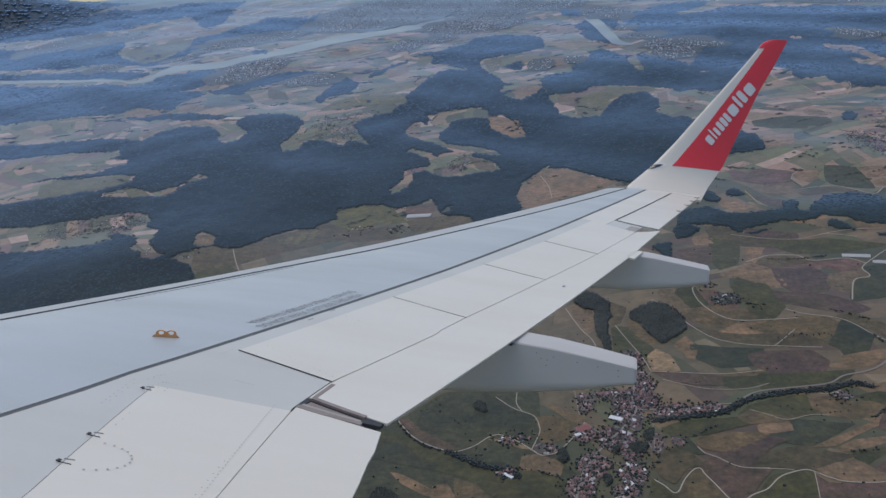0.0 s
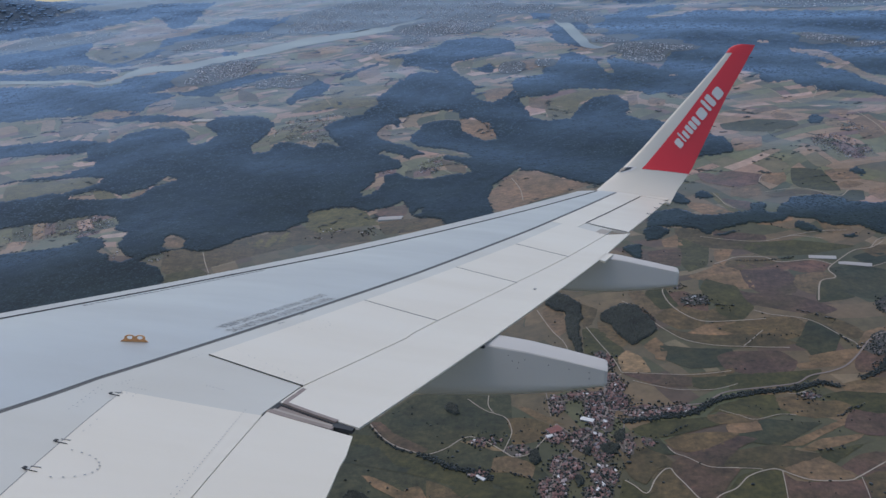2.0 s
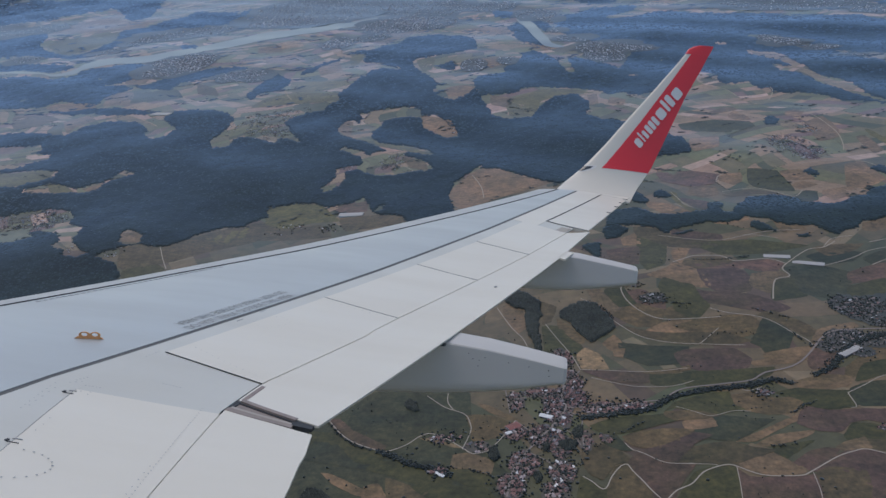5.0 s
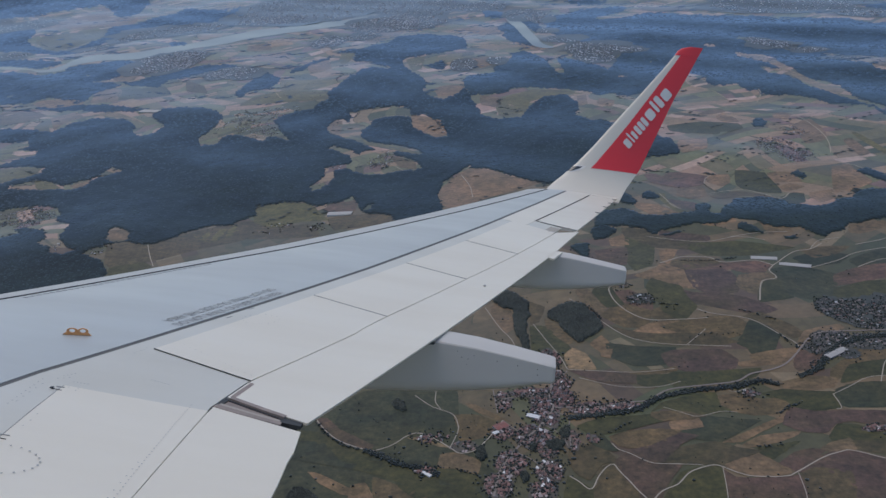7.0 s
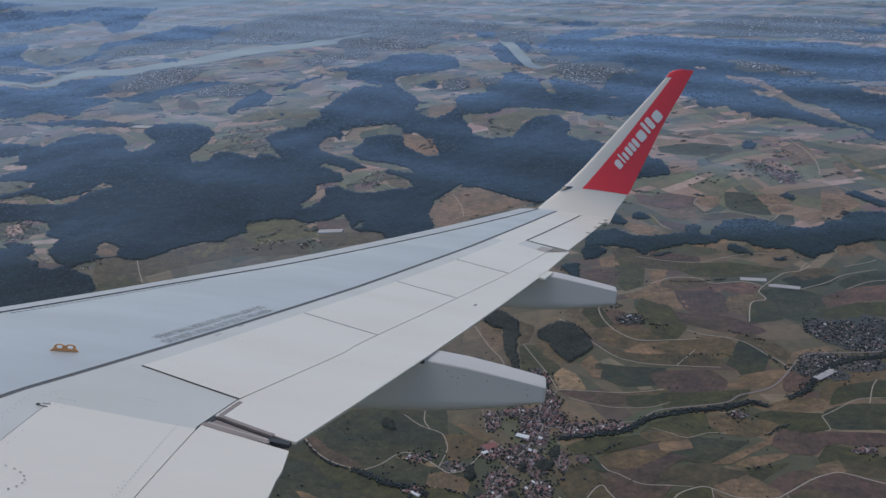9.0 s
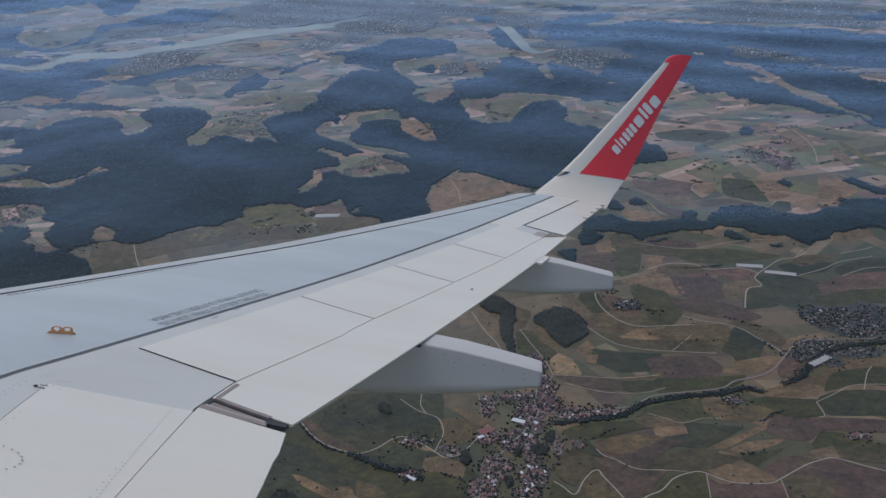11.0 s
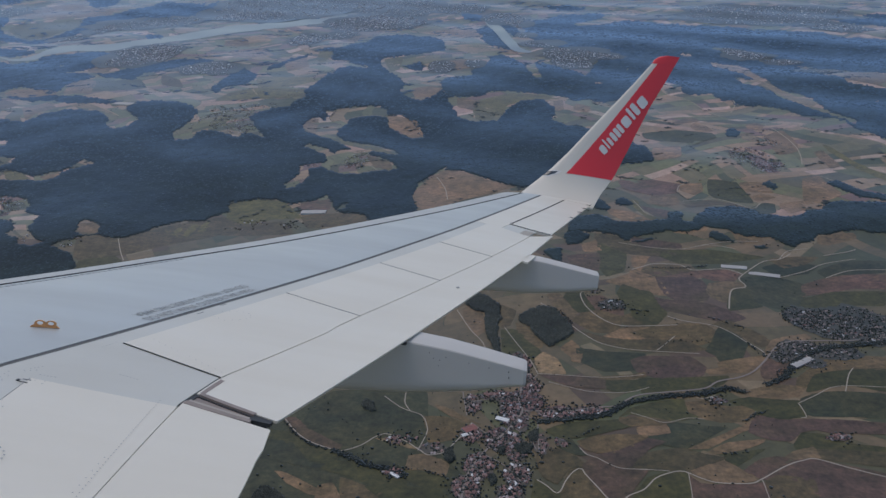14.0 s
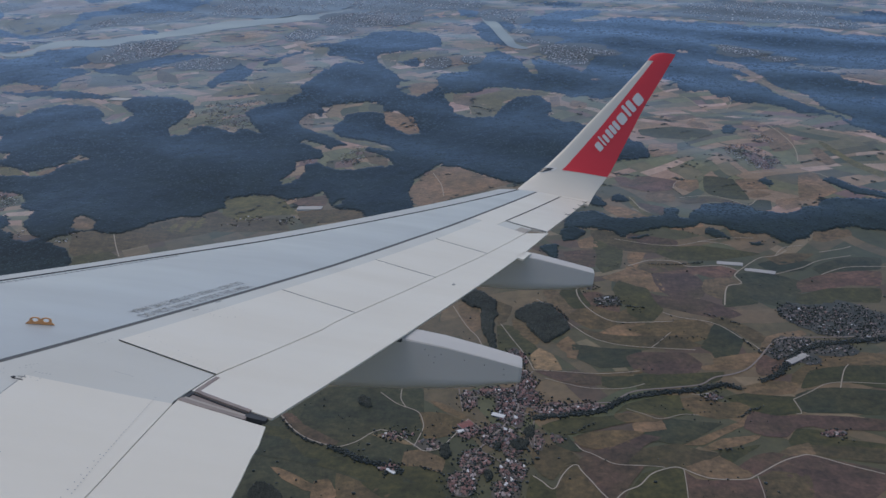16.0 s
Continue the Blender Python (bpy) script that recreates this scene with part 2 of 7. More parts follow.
def repeated(name, shape, faces, mats, places):
    """One mesh of many copies of a small shape; places: arrays of verts (n, k, 3). mats: material per face index."""
    n, k = places.shape[0], places.shape[1]
    me = bpy.data.meshes.new(name)
    size = len(faces[0])
    idx = (np.array(faces)[None] + (np.arange(n) * k)[:, None, None]).reshape(-1)
    me.vertices.add(n * k)
    me.vertices.foreach_set("co", places.reshape(-1).astype(np.float32))
    me.loops.add(len(idx))
    me.loops.foreach_set("vertex_index", idx.astype(np.int32))
    me.polygons.add(n * len(faces))
    me.polygons.foreach_set("loop_start", np.arange(0, len(idx), size, dtype=np.int32))
    me.materials.append(mats)
    me.update(calc_edges=True)
    me.validate()
    return me


# ---- the land ----
HILLS = [(-2450, 4050, 500, 500, 150), (600, 1780, 520, 170, 7), (620, 1370, 220, 100, 5), (-50, 1910, 300, 130, 3), (190, 1510, 220, 100, 3), (-250, 1040, 230, 130, 4), (-400, 800, 130, 90, 8), (-80, 1430, 150, 100, 3), (330, 760, 190, 40, 4)]


def terrain(x, y):
    """The height of the land at x, y (numbers or arrays)."""
    h = 1.6 * np.sin(x / 57 + 1.3) * np.cos(y / 71) + 1.1 * np.sin((x + y) / 39 + 0.5) + 2.5 * np.sin(x / 190 - y / 150)
    for cx, cy, sx, sy, top in HILLS:
        h = h + top * np.exp(-((x - cx) / sx) ** 2 - ((y - cy) / sy) ** 2)
    # the farther country is rougher, ridge behind ridge
    w = np.interp(np.hypot(x, y), [800, 1200, 1700, 2300], [0, 0.4, 0.2, 0.08])
    return h + w * (2.6 * np.sin(x / 31 + 1.7 * np.sin(y / 83)) * np.sin(y / 47 + 1.3 * np.sin(x / 61)) + 3.0 * np.sin(x / 83 - y / 119 + 1.0) * np.sin(y / 97 + 0.4))


def reach(x, y):
    return np.hypot(x, y)


def ground_sheet():
    """One round sheet out to the horizon, finest where the valley lies."""
    turns = np.unique(np.concatenate([np.arange(-180, -48, 4.0), np.arange(-48, 48, 0.3), np.arange(48, 180, 4.0)]))
    radii = np.concatenate([[0.01, 60, 120, 180], 220 * 1.014 ** np.arange(0, 250)])
    a, r = np.meshgrid(np.radians(turns), radii)
    x, y = r * np.sin(a), r * np.cos(a)
    z = terrain(x, y)
    n, k = len(radii), len(turns)
    ids = np.arange(n * k).reshape(n, k)
    nxt = np.roll(ids, -1, axis=1)
    faces = np.stack([ids[:-1], nxt[:-1], nxt[1:], ids[1:]], axis=-1).reshape(-1, 4)
    me = repeated("ground", None, faces.tolist(), MEADOW, np.stack([x, y, z], axis=-1).reshape(1, -1, 3))
    me.polygons.foreach_set("use_smooth", [True] * len(me.polygons))
    return tagged(new("ground", me), "rolling farmland in a patchwork of dry fields", "ground", kind="structure")


ground_sheet()


def parcels():
    """The patchwork: blocks of strip fields that bend with the land, each field a piece of its own."""
    rnd = random.Random(21)
    ca, sa = math.cos(0.42), math.sin(0.42)

    def at(p, q):
        x, y = p * ca - q * sa, p * sa + q * ca + 600
        return x + 20 * np.sin(q / 61 + p / 140) + 8 * np.sin(q / 23 + 1), y + 24 * np.sin(p / 67 + 0.7) + 7 * np.sin(p / 27 - q / 50)
    groups = {}
    block = 92.0
    for i in range(-34, 40):
        for j in range(-14, 42):
            cx, cy = at((i + 0.5) * block, (j + 0.5) * block)
            r = math.hypot(cx, cy)
            if cy < 250 or r > 3900 or abs(cx) > 0.72 * cy + 190:
                continue
            lengthwise = rnd.random() < 0.5
            a = 0.0
            while a < block:
                b = min(block, a + rnd.uniform(13, 34) * (0.8 if r < 1600 else 1.0))
                if block - b < 8:
                    b = block
                cuts = sorted([0.0, block] + [rnd.uniform(12, block - 12) for _ in range(rnd.choice((0, 1, 2, 2, 3)))])
                for c, d in zip(cuts[:-1], cuts[1:]):
                    if d - c < 7 or rnd.random() < 0.07:
                        continue
                    gap = rnd.uniform(0.02, 0.14)
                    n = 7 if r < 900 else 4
                    u, v = np.meshgrid(np.linspace(a + gap, b - gap, n), np.linspace(c + gap, d - gap, n))
                    p, q = (u, v) if lengthwise else (v, u)
                    x, y = at(p + i * block, q + j * block)
                    groups.setdefault((n, lengthwise), []).append(np.stack([x, y, terrain(x, y) + (0.05 if r < 900 else 0.12)], axis=-1).reshape(-1, 3))
                a = b
    # pale farm tracks along the blocks' edges
    for _ in range(44):
        i, j, n = rnd.randint(-8, 14), rnd.randint(-2, 16), rnd.randint(1, 3)
        along_q = rnd.random() < 0.5
        pts = [at(i * block, (j + s / 2) * block) if along_q else at((i + s / 2) * block, j * block) for s in range(2 * n + 1)]
        r = math.hypot(*pts[0])
        if 900 < r < 2600 and all(abs(q[0]) < 0.6 * q[1] and is_open(q[0], q[1]) for q in pts):
            lane("farm_track", 1.0 if r < 900 else 1.9, [(float(q[0]), float(q[1])) for q in pts])
    # tree rows along some of the blocks' edges
    tx, ty = [], []
    for i in range(-34, 40):
        for j in range(-14, 42):
            cx, cy = at((i + 0.5) * block, (j + 0.5) * block)
            r = math.hypot(cx, cy)
            if cy < 250 or r > 3600 or abs(cx) > 0.72 * cy + 190:
                continue
            for _ in range(3 if r < 1100 else 8):
                if rnd.random() < (0.96 if r < 900 else 0.86 if r < 1400 else 0.66):
                    continue
                fix, s0 = rnd.choice((0.0, 1.0, rnd.random())) * block, rnd.uniform(0, 60)
                s = np.arange(s0, s0 + rnd.uniform(10, 70), rnd.uniform(1.6, 3.5) * max(1, r / 900))
                s = s + np.array([rnd.uniform(-2.5, 2.5) for _ in s])
                fix = fix + np.array([rnd.gauss(0, 1.3) for _ in s])
                x, y = at(fix + i * block, s + j * block) if rnd.random() < 0.5 else at(s + i * block, fix + j * block)
                tx.append(x), ty.append(y)
    tx, ty = np.concatenate(tx), np.concatenate(ty)
    free = is_open(tx, ty)
    tx, ty = tx[free], ty[free]
    size = np.maximum(0.42, reach(tx, ty) * 0.0006) * np.random.RandomState(2).uniform(0.5, 1.2, len(tx))
    # only the far rows take the leaves with the haze sheen
    near = reach(tx, ty) < 850
    tagged(new("tree_rows", crowns("tree_rows", tx[near], ty[near], size[near], 1.0 + size[near], BUSH, 9)), "dark rows of trees between strip fields", "trees", kind="stuff")
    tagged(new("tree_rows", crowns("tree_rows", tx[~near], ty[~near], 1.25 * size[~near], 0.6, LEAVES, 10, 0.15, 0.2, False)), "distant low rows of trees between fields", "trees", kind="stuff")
    for (n, lengthwise), rows in groups.items():
        faces = [(k * n + i, k * n + i + 1, (k + 1) * n + i + 1, (k + 1) * n + i) for k in range(n - 1) for i in range(n - 1)]
        # none under the towns
        rows = np.array(rows)
        mid = rows[:, n * n // 2]
        built = np.zeros(len(rows), bool)
        for edge in settled:
            built |= inside(mid[:, 0], mid[:, 1], edge)
        rows = rows[~built]
        me = repeated("strip_fields", None, faces if lengthwise else [f[::-1] for f in faces], PARCELS if n == 7 else FAR_CROPS, rows)
        tagged(new("strip_fields", me), "patchwork of tan, olive and brown strip fields", "fields", kind="stuff")


def inside(x, y, outline):
    hit = np.zeros(np.shape(x), bool)
    for (ax, ay), (bx, by) in zip(outline, outline[1:] + outline[:1]):
        if ay != by:
            hit ^= ((ay > y) != (by > y)) & (x < (bx - ax) * (y - ay) / (by - ay) + ax)
    return hit


def rounded(points, closed=True, steps=5):
    """A smooth line through the given corners."""
    p = [Vector(q) for q in points]
    n = len(p)
    out = []
    for i in range(n if closed else n - 1):
        a, b, c, d = (p[(i + j) % n] if closed else p[min(max(i + j, 0), n - 1)] for j in (-1, 0, 1, 2))
        for s in range(steps):
            u = s / steps
            out.append(0.5 * (2 * b + (c - a) * u + (2 * a - 5 * b + 4 * c - d) * u * u + (3 * b - a - 3 * c + d) * u ** 3))
    return [(q.x, q.y) for q in out] + ([] if closed else [points[-1]])


def sheet(name, outline, lift, mat, holes=(), dome=None):
    """A piece of land cover, draped over the ground inside an outline; dome: its height away from the edges."""
    xs, ys = [q[0] for q in outline], [q[1] for q in outline]
    step = min(max(reach(np.mean(xs), np.mean(ys)) * 0.014, 5), 26)
    gx, gy = np.meshgrid(np.arange(min(xs) + step / 2, max(xs), step), np.arange(min(ys) + step / 2, max(ys), step))
    gx, gy = gx.ravel(), gy.ravel()
    keep = inside(gx, gy, outline)
    pts, edges = [], []
    for ring in (outline, *holes):
        n = len(pts)
        pts += [Vector(q) for q in ring]
        edges += [(n + i, n + (i + 1) % len(ring)) for i in range(len(ring))]
    rim = len(pts)
    pts += [Vector(q) for q in zip(gx[keep], gy[keep])]
    v, _, f, origin, *_ = delaunay_2d_cdt(pts, edges, [], 0, 1e-4)
    high = [lift if dome is None or not o or min(o) < rim else dome for o in origin]
    mx, my = (np.array([sum(v[i][k] for i in q) / len(q) for q in f]) for k in (0, 1))
    good = inside(mx, my, outline)
    for hole in holes:
        good &= ~inside(mx, my, hole)
    me = mesh_from(name, [(q.x, q.y, float(terrain(q.x, q.y)) + h) for q, h in zip(v, high)], [list(q) for q, g in zip(f, good) if g], mat, True)
    if len(me.polygons) and sum(q.normal.z for q in me.polygons) < 0:
        me.flip_normals()
    return new(name, me)


def wobble(outline, size, seed):
    """Uneven edges along an outline."""
    rnd = random.Random(seed)
    return [(x + rnd.uniform(-size, size), y + rnd.uniform(-size, size)) for x, y in outline]


G5 = (1 + 5 ** 0.5) / 2
ICO = np.array([(-1, G5, 0), (1, G5, 0), (-1, -G5, 0), (1, -G5, 0), (0, -1, G5), (0, 1, G5), (0, -1, -G5), (0, 1, -G5), (G5, 0, -1), (G5, 0, 1), (-G5, 0, -1), (-G5, 0, 1)]) / 1.9
ICO_F = [(0, 11, 5), (0, 5, 1), (0, 1, 7), (0, 7, 10), (0, 10, 11), (1, 5, 9), (5, 11, 4), (11, 10, 2), (10, 7, 6), (7, 1, 8), (3, 9, 4), (3, 4, 2), (3, 2, 6), (3, 6, 8), (3, 8, 9), (4, 9, 5), (2, 4, 11), (6, 2, 10), (8, 6, 7), (9, 8, 1)]


def crowns(name, x, y, size, tall, mat, seed, flat=0.52, vary=0.27, soft=True):
    """Tree crowns at the places x, y: lumpy, uneven clumps that stand on the ground."""
    rnd = np.random.RandomState(seed)
    n = len(x)
    v = ICO[None] * rnd.uniform(0.72, 1.25, (n, 12, 1))
    bulge = np.full(n, 1.0)[:, None] * np.reshape(flat, (-1, 1))
    a = rnd.uniform(0, 6.28, n)
    ca, sa = np.cos(a)[:, None], np.sin(a)[:, None]
    vx, vy, vz = v[..., 0] * ca - v[..., 1] * sa, v[..., 0] * sa + v[..., 1] * ca, v[..., 2]
    s = (size * rnd.uniform(0.75, 1.3, n))[:, None]
    h = (tall * rnd.uniform(1 - vary, 1 + vary, n))[:, None]
    z = terrain(x, y)[:, None] + h * (1 - bulge - 0.02 + bulge * vz)
    me = repeated(name, None, ICO_F, mat, np.stack([x[:, None] + vx * s, y[:, None] + vy * s, z], axis=-1))
    me.polygons.foreach_set("use_smooth", [soft] * len(me.polygons))
    return me


def lattice(u, v, seed):
    """Smooth random values from -1 to 1 over a plane, one knot a unit."""
    iu, iv = np.floor(u).astype(np.int64), np.floor(v).astype(np.int64)
    fu, fv = u - iu, v - iv
    fu, fv = fu * fu * (3 - 2 * fu), fv * fv * (3 - 2 * fv)

    def knot(a, b):
        h = (a * 374761393 + b * 668265263 + seed * 974711) & 0x7FFFFFFF
        h = ((h ^ (h >> 13)) * 1274126177) & 0x7FFFFFFF
        return ((h ^ (h >> 16)) & 0xFFFF) / 32767.5 - 1
    a, b = knot(iu, iv) * (1 - fu) + knot(iu + 1, iv) * fu, knot(iu, iv + 1) * (1 - fu) + knot(iu + 1, iv + 1) * fu
    return a * (1 - fv) + b * fv


forest_count = [0]
woods, glades = [], []
taken, cleared, settled = [], [], []


def is_open(x, y):
    """Where neither forest nor river lies."""
    shut = np.zeros(np.shape(x), bool)
    for q in taken:
        shut |= inside(x, y, q)
    for q in cleared:
        shut &= ~inside(x, y, q)
    return ~shut


def wood(outline):
    """A stand of the next forest."""
    woods.append(outline)


def glade(outline):
    """A clearing in the next forest."""
    glades.append(outline)


def forest(label):
    """A forest of all the stands given before: a closed canopy with a frayed rim, and a clump for each group of crowns on it."""
    forest_count[0] += 1
    seed = forest_count[0]
    rnd = np.random.RandomState(seed)
    corners = np.array([q for w in woods for q in w], float)
    turn, far = np.arctan2(corners[:, 0], corners[:, 1]), reach(corners[:, 0], corners[:, 1])
    near = far.mean() < 700
    # far woods take the leaves with the strong haze sheen
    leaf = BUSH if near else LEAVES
    base = 2.3 if near else 1.1 if far.mean() < 1300 else 0.8
    a = np.arange(max(turn.min() - 0.01, -0.75), min(turn.max() + 0.01, 0.75), 0.0011 if near else 0.0016)
    r = [far.min() * 0.985]
    while r[-1] < min(far.max() * 1.02, 4900):
        r.append(r[-1] + max(0.5, 1.5 * r[-1] ** 2 / 464000))
    r = np.array(r)
    am, rm = np.meshgrid((a[1:] + a[:-1]) / 2, (r[1:] + r[:-1]) / 2)
    # the rim frays at three sizes, and the wood has thin places
    u, v = am * 1600, 464000 / rm
    du = 2.6 * lattice(u / 23, v / 15, seed) + 2.0 * lattice(u / 9, v / 6, seed + 50) + 1.4 * lattice(u / 4, v / 3, seed + 90)
    dv = 1.3 * lattice(u / 23, v / 15, seed + 7) + 1.0 * lattice(u / 9, v / 6, seed + 57) + 0.7 * lattice(u / 4, v / 3, seed + 97)
    aw, rw = am + du / 1600, 464000 / (v + dv)
    x, y = rw * np.sin(aw), rw * np.cos(aw)
    cover = np.zeros(am.shape, bool)
    for w in woods:
        cover |= inside(x, y, w)
    for g in glades:
        cover &= ~inside(x, y, g)
    taken.extend(woods), cleared.extend(glades)
    woods.clear(), glades.clear()
    full = np.pad(cover, 1)
    deep = full[:-1, :-1] & full[1:, :-1] & full[:-1, 1:] & full[1:, 1:]
    an, rn = np.meshgrid(a, r)
    xn, yn = rn * np.sin(an), rn * np.cos(an)
    roll = 0.5 * lattice(an * 1600 / 30, 464000 / rn / 18, seed + 31) + 0.3 * lattice(an * 1600 / 9, 464000 / rn / 5, seed + 32)
    zn = terrain(xn, yn) + np.where(deep, base * (0.75 + 0.3 * roll + rnd.uniform(-0.06, 0.06, xn.shape)), 0.22) * np.interp(rn, [600, 1200, 2000], [1.0, 0.7, 0.5])
    ids = np.arange(xn.size).reshape(xn.shape)
    quads = np.stack([ids[:-1, :-1], ids[:-1, 1:], ids[1:, 1:], ids[1:, :-1]], axis=-1)[cover]
    used, flat_ids = np.unique(quads, return_inverse=True)
    verts = np.stack([xn, yn, zn], axis=-1).reshape(-1, 3)[used]
    canopy = repeated("canopy", None, flat_ids.reshape(-1, 4)[:, ::-1].tolist(), leaf, verts[None])
    canopy.polygons.foreach_set("use_smooth", [True] * len(canopy.polygons))
    # clumps
    k = cover & (rnd.uniform(0, 1, cover.shape) < (0.8 if near else 0.45))
    ca, cr = am[k], rm[k]
    step_a, step_r = (a[1] - a[0]) * cr, np.maximum(0.5, 1.5 * cr ** 2 / 464000)
    n = len(ca)
    ca, cr = ca + rnd.uniform(-0.5, 0.5, n) * (a[1] - a[0]), cr + rnd.uniform(-0.5, 0.5, n) * step_r
    grow = rnd.uniform(0.5, 1.7, n)
    wide, long = step_a * grow * 0.8, step_r * grow * 0.75
    ring = np.arange(6) * 1.0472
    ru = np.cos(ring)[None] * wide[:, None] * rnd.uniform(0.7, 1.3, (n, 6))
    rv = np.sin(ring)[None] * long[:, None] * rnd.uniform(0.7, 1.3, (n, 6))
    ru, rv = np.concatenate([ru, np.zeros((n, 1))], 1), np.concatenate([rv, np.zeros((n, 1))], 1)
    cx, cy = (cr * np.sin(ca))[:, None], (cr * np.cos(ca))[:, None]
    px, py = cx + ru * np.cos(ca)[:, None] + rv * np.sin(ca)[:, None], cy - ru * np.sin(ca)[:, None] + rv * np.cos(ca)[:, None]
    row_i, col_i = np.nonzero(k)
    top = (zn[row_i, col_i] + zn[row_i + 1, col_i] + zn[row_i, col_i + 1] + zn[row_i + 1, col_i + 1]) / 4
    pz = np.repeat((top - 0.12)[:, None], 7, axis=1)
    pz[:, 6] = top + rnd.uniform(0.05, 0.42, n) * base * grow * np.interp(cr, [500, 750, 1200, 2000], [1.0, 0.5, 0.4, 0.3])
    clumps = repeated("forest", None, [(i, 6, (i + 1) % 6) for i in range(6)], leaf, np.stack([px, py, pz], axis=-1))
    if clumps.polygons[0].normal.z < 0:
        clumps.flip_normals()
    if canopy.polygons[0].normal.z < 0:
        canopy.flip_normals()
    ob = tagged(new("forest", clumps), "dense dark green %s of mixed trees" % label, "forest", kind="stuff")
    part("canopy", canopy, ob)
    return ob


field_count = [0]


def field(kind, outline):
    mat, label = CROPS[kind]
    field_count[0] += 1
    cx, cy = sum(q[0] for q in outline) / len(outline), sum(q[1] for q in outline) / len(outline)
    wide = [(cx + (x - cx) * 1.04, cy + (y - cy) * 1.04) for x, y in outline]
    soft = rounded(wide, True, 6)
    hard = [(a[0] + (b[0] - a[0]) * s / 6, a[1] + (b[1] - a[1]) * s / 6) for a, b in zip(wide, wide[1:] + wide[:1]) for s in range(6)]
    line = [(0.65 * a[0] + 0.35 * b[0], 0.65 * a[1] + 0.35 * b[1]) for a, b in zip(hard, soft)]
    far = reach(*outline[0])
    return tagged(sheet("field", wobble(line, far * 0.0005, int(far)), 0.08 + 0.003 * (field_count[0] % 60) + (0.0 if far < 900 else 0.05), mat), label, "field", kind="structure")


def ribbon(name, outline, width, lift, mat):
    line = [Vector(q) for q in rounded(outline, False, 8)]
    verts, faces = [], []
    for i, q in enumerate(line):
        d = (line[min(i + 1, len(line) - 1)] - line[max(i - 1, 0)]).normalized()
        side = Vector((-d.y, d.x)) * width / 2
        for e in (q + side, q - side):
            verts.append((e.x, e.y, float(terrain(e.x, e.y)) + lift))
        if i:
            faces.append((2 * i - 2, 2 * i - 1, 2 * i + 1, 2 * i))
    me = mesh_from(name, verts, faces, mat)
    if sum(q.normal.z for q in me.polygons) < 0:
        me.flip_normals()
    return new(name, me)


street_spots = []


def lane(name, width, outline):
    if name == "road":
        street_spots.extend(rounded(outline, False, 30))
    pale = name == "farm_track"
    return tagged(ribbon(name, outline, width * (0.5 if pale else 0.85), 0.34 if math.hypot(*outline[0]) < 900 else 0.5, TRACK if pale else ASPHALT), "narrow pale gravel farm track between fields" if pale else "grey asphalt country road through the valley", "track" if pale else "road", kind="structure")


def hedgerow(outline, width):
    rnd = np.random.RandomState(int(abs(outline[0][0]) * 7 + abs(outline[0][1])))
    line = rounded(outline, False, 10)
    x, y = [], []
    for (ax, ay), (bx, by) in zip(line[:-1], line[1:]):
        n = max(1, int(math.hypot(bx - ax, by - ay) / 0.8 * (1 + width * (5.0 if width > 1 else 3.0))))
        u = rnd.uniform(0, 1, n)
        x.append(ax + (bx - ax) * u + rnd.normal(0, width, n)), y.append(ay + (by - ay) * u + rnd.normal(0, width, n))
    x, y = np.concatenate(x), np.concatenate(y)
    k = rnd.uniform(0, 1, len(x)) < (0.9 if width > 1 else 0.32)
    row_ob = tagged(new("hedgerow", crowns("hedgerow", x[k], y[k], rnd.uniform(0.3, 0.85, k.sum()) * (1.0 if width > 1 else 0.95), rnd.uniform(0.7, 1.5, k.sum()) * (1.0 if width > 1 else 0.85), BUSH, 5, 0.4)), "uneven dark line of trees and bushes" + (" along the stream" if width > 1 else " between fields"), "hedge", kind="stuff")
    if width > 1:
        under = ribbon("undergrowth", outline, width * 2.6, 0.62, BUSH)
        under.parent = row_ob
    return row_ob


def river(outline):
    taken.append(outline)
    return tagged(sheet("water", rounded(outline, True, 4), 0.6, WATER), "broad pale grey-green river between towns", "river", kind="structure")


HOUSE = np.array([(-1, -1, 0), (1, -1, 0), (1, 1, 0), (-1, 1, 0), (-1, -1, 1), (1, -1, 1), (1, 1, 1), (-1, 1, 1), (-1, 0, 1.75), (1, 0, 1.75)], float)
WALLS_F = [(0, 1, 5, 4), (2, 3, 7, 6), (1, 2, 6, 5), (3, 0, 4, 7)]
# eaves overhang, gables closed under a roof with thickness
ROOF = np.array([(-1.12, -1.25, 0.9), (1.12, -1.25, 0.9), (-1.12, 0, 1.8), (1.12, 0, 1.8), (-1.12, 1.25, 0.9), (1.12, 1.25, 0.9)], float)


def house_places(x, y, size, turn, shape):
    v = shape[None] * size[:, None, :]
    ca, sa = np.cos(turn)[:, None], np.sin(turn)[:, None]
    return np.stack([x[:, None] + v[..., 0] * ca - v[..., 1] * sa, y[:, None] + v[..., 0] * sa + v[..., 1] * ca, (terrain(x, y) + np.interp(reach(x, y), [890, 900, 1500, 1600], [-0.15, 0.22, 0.22, 0.55]))[:, None] + v[..., 2]], axis=-1)


house_wall = mesh_from("wall", list(HOUSE), WALLS_F + [(4, 8, 7), (5, 6, 9)], WALL_ONE)
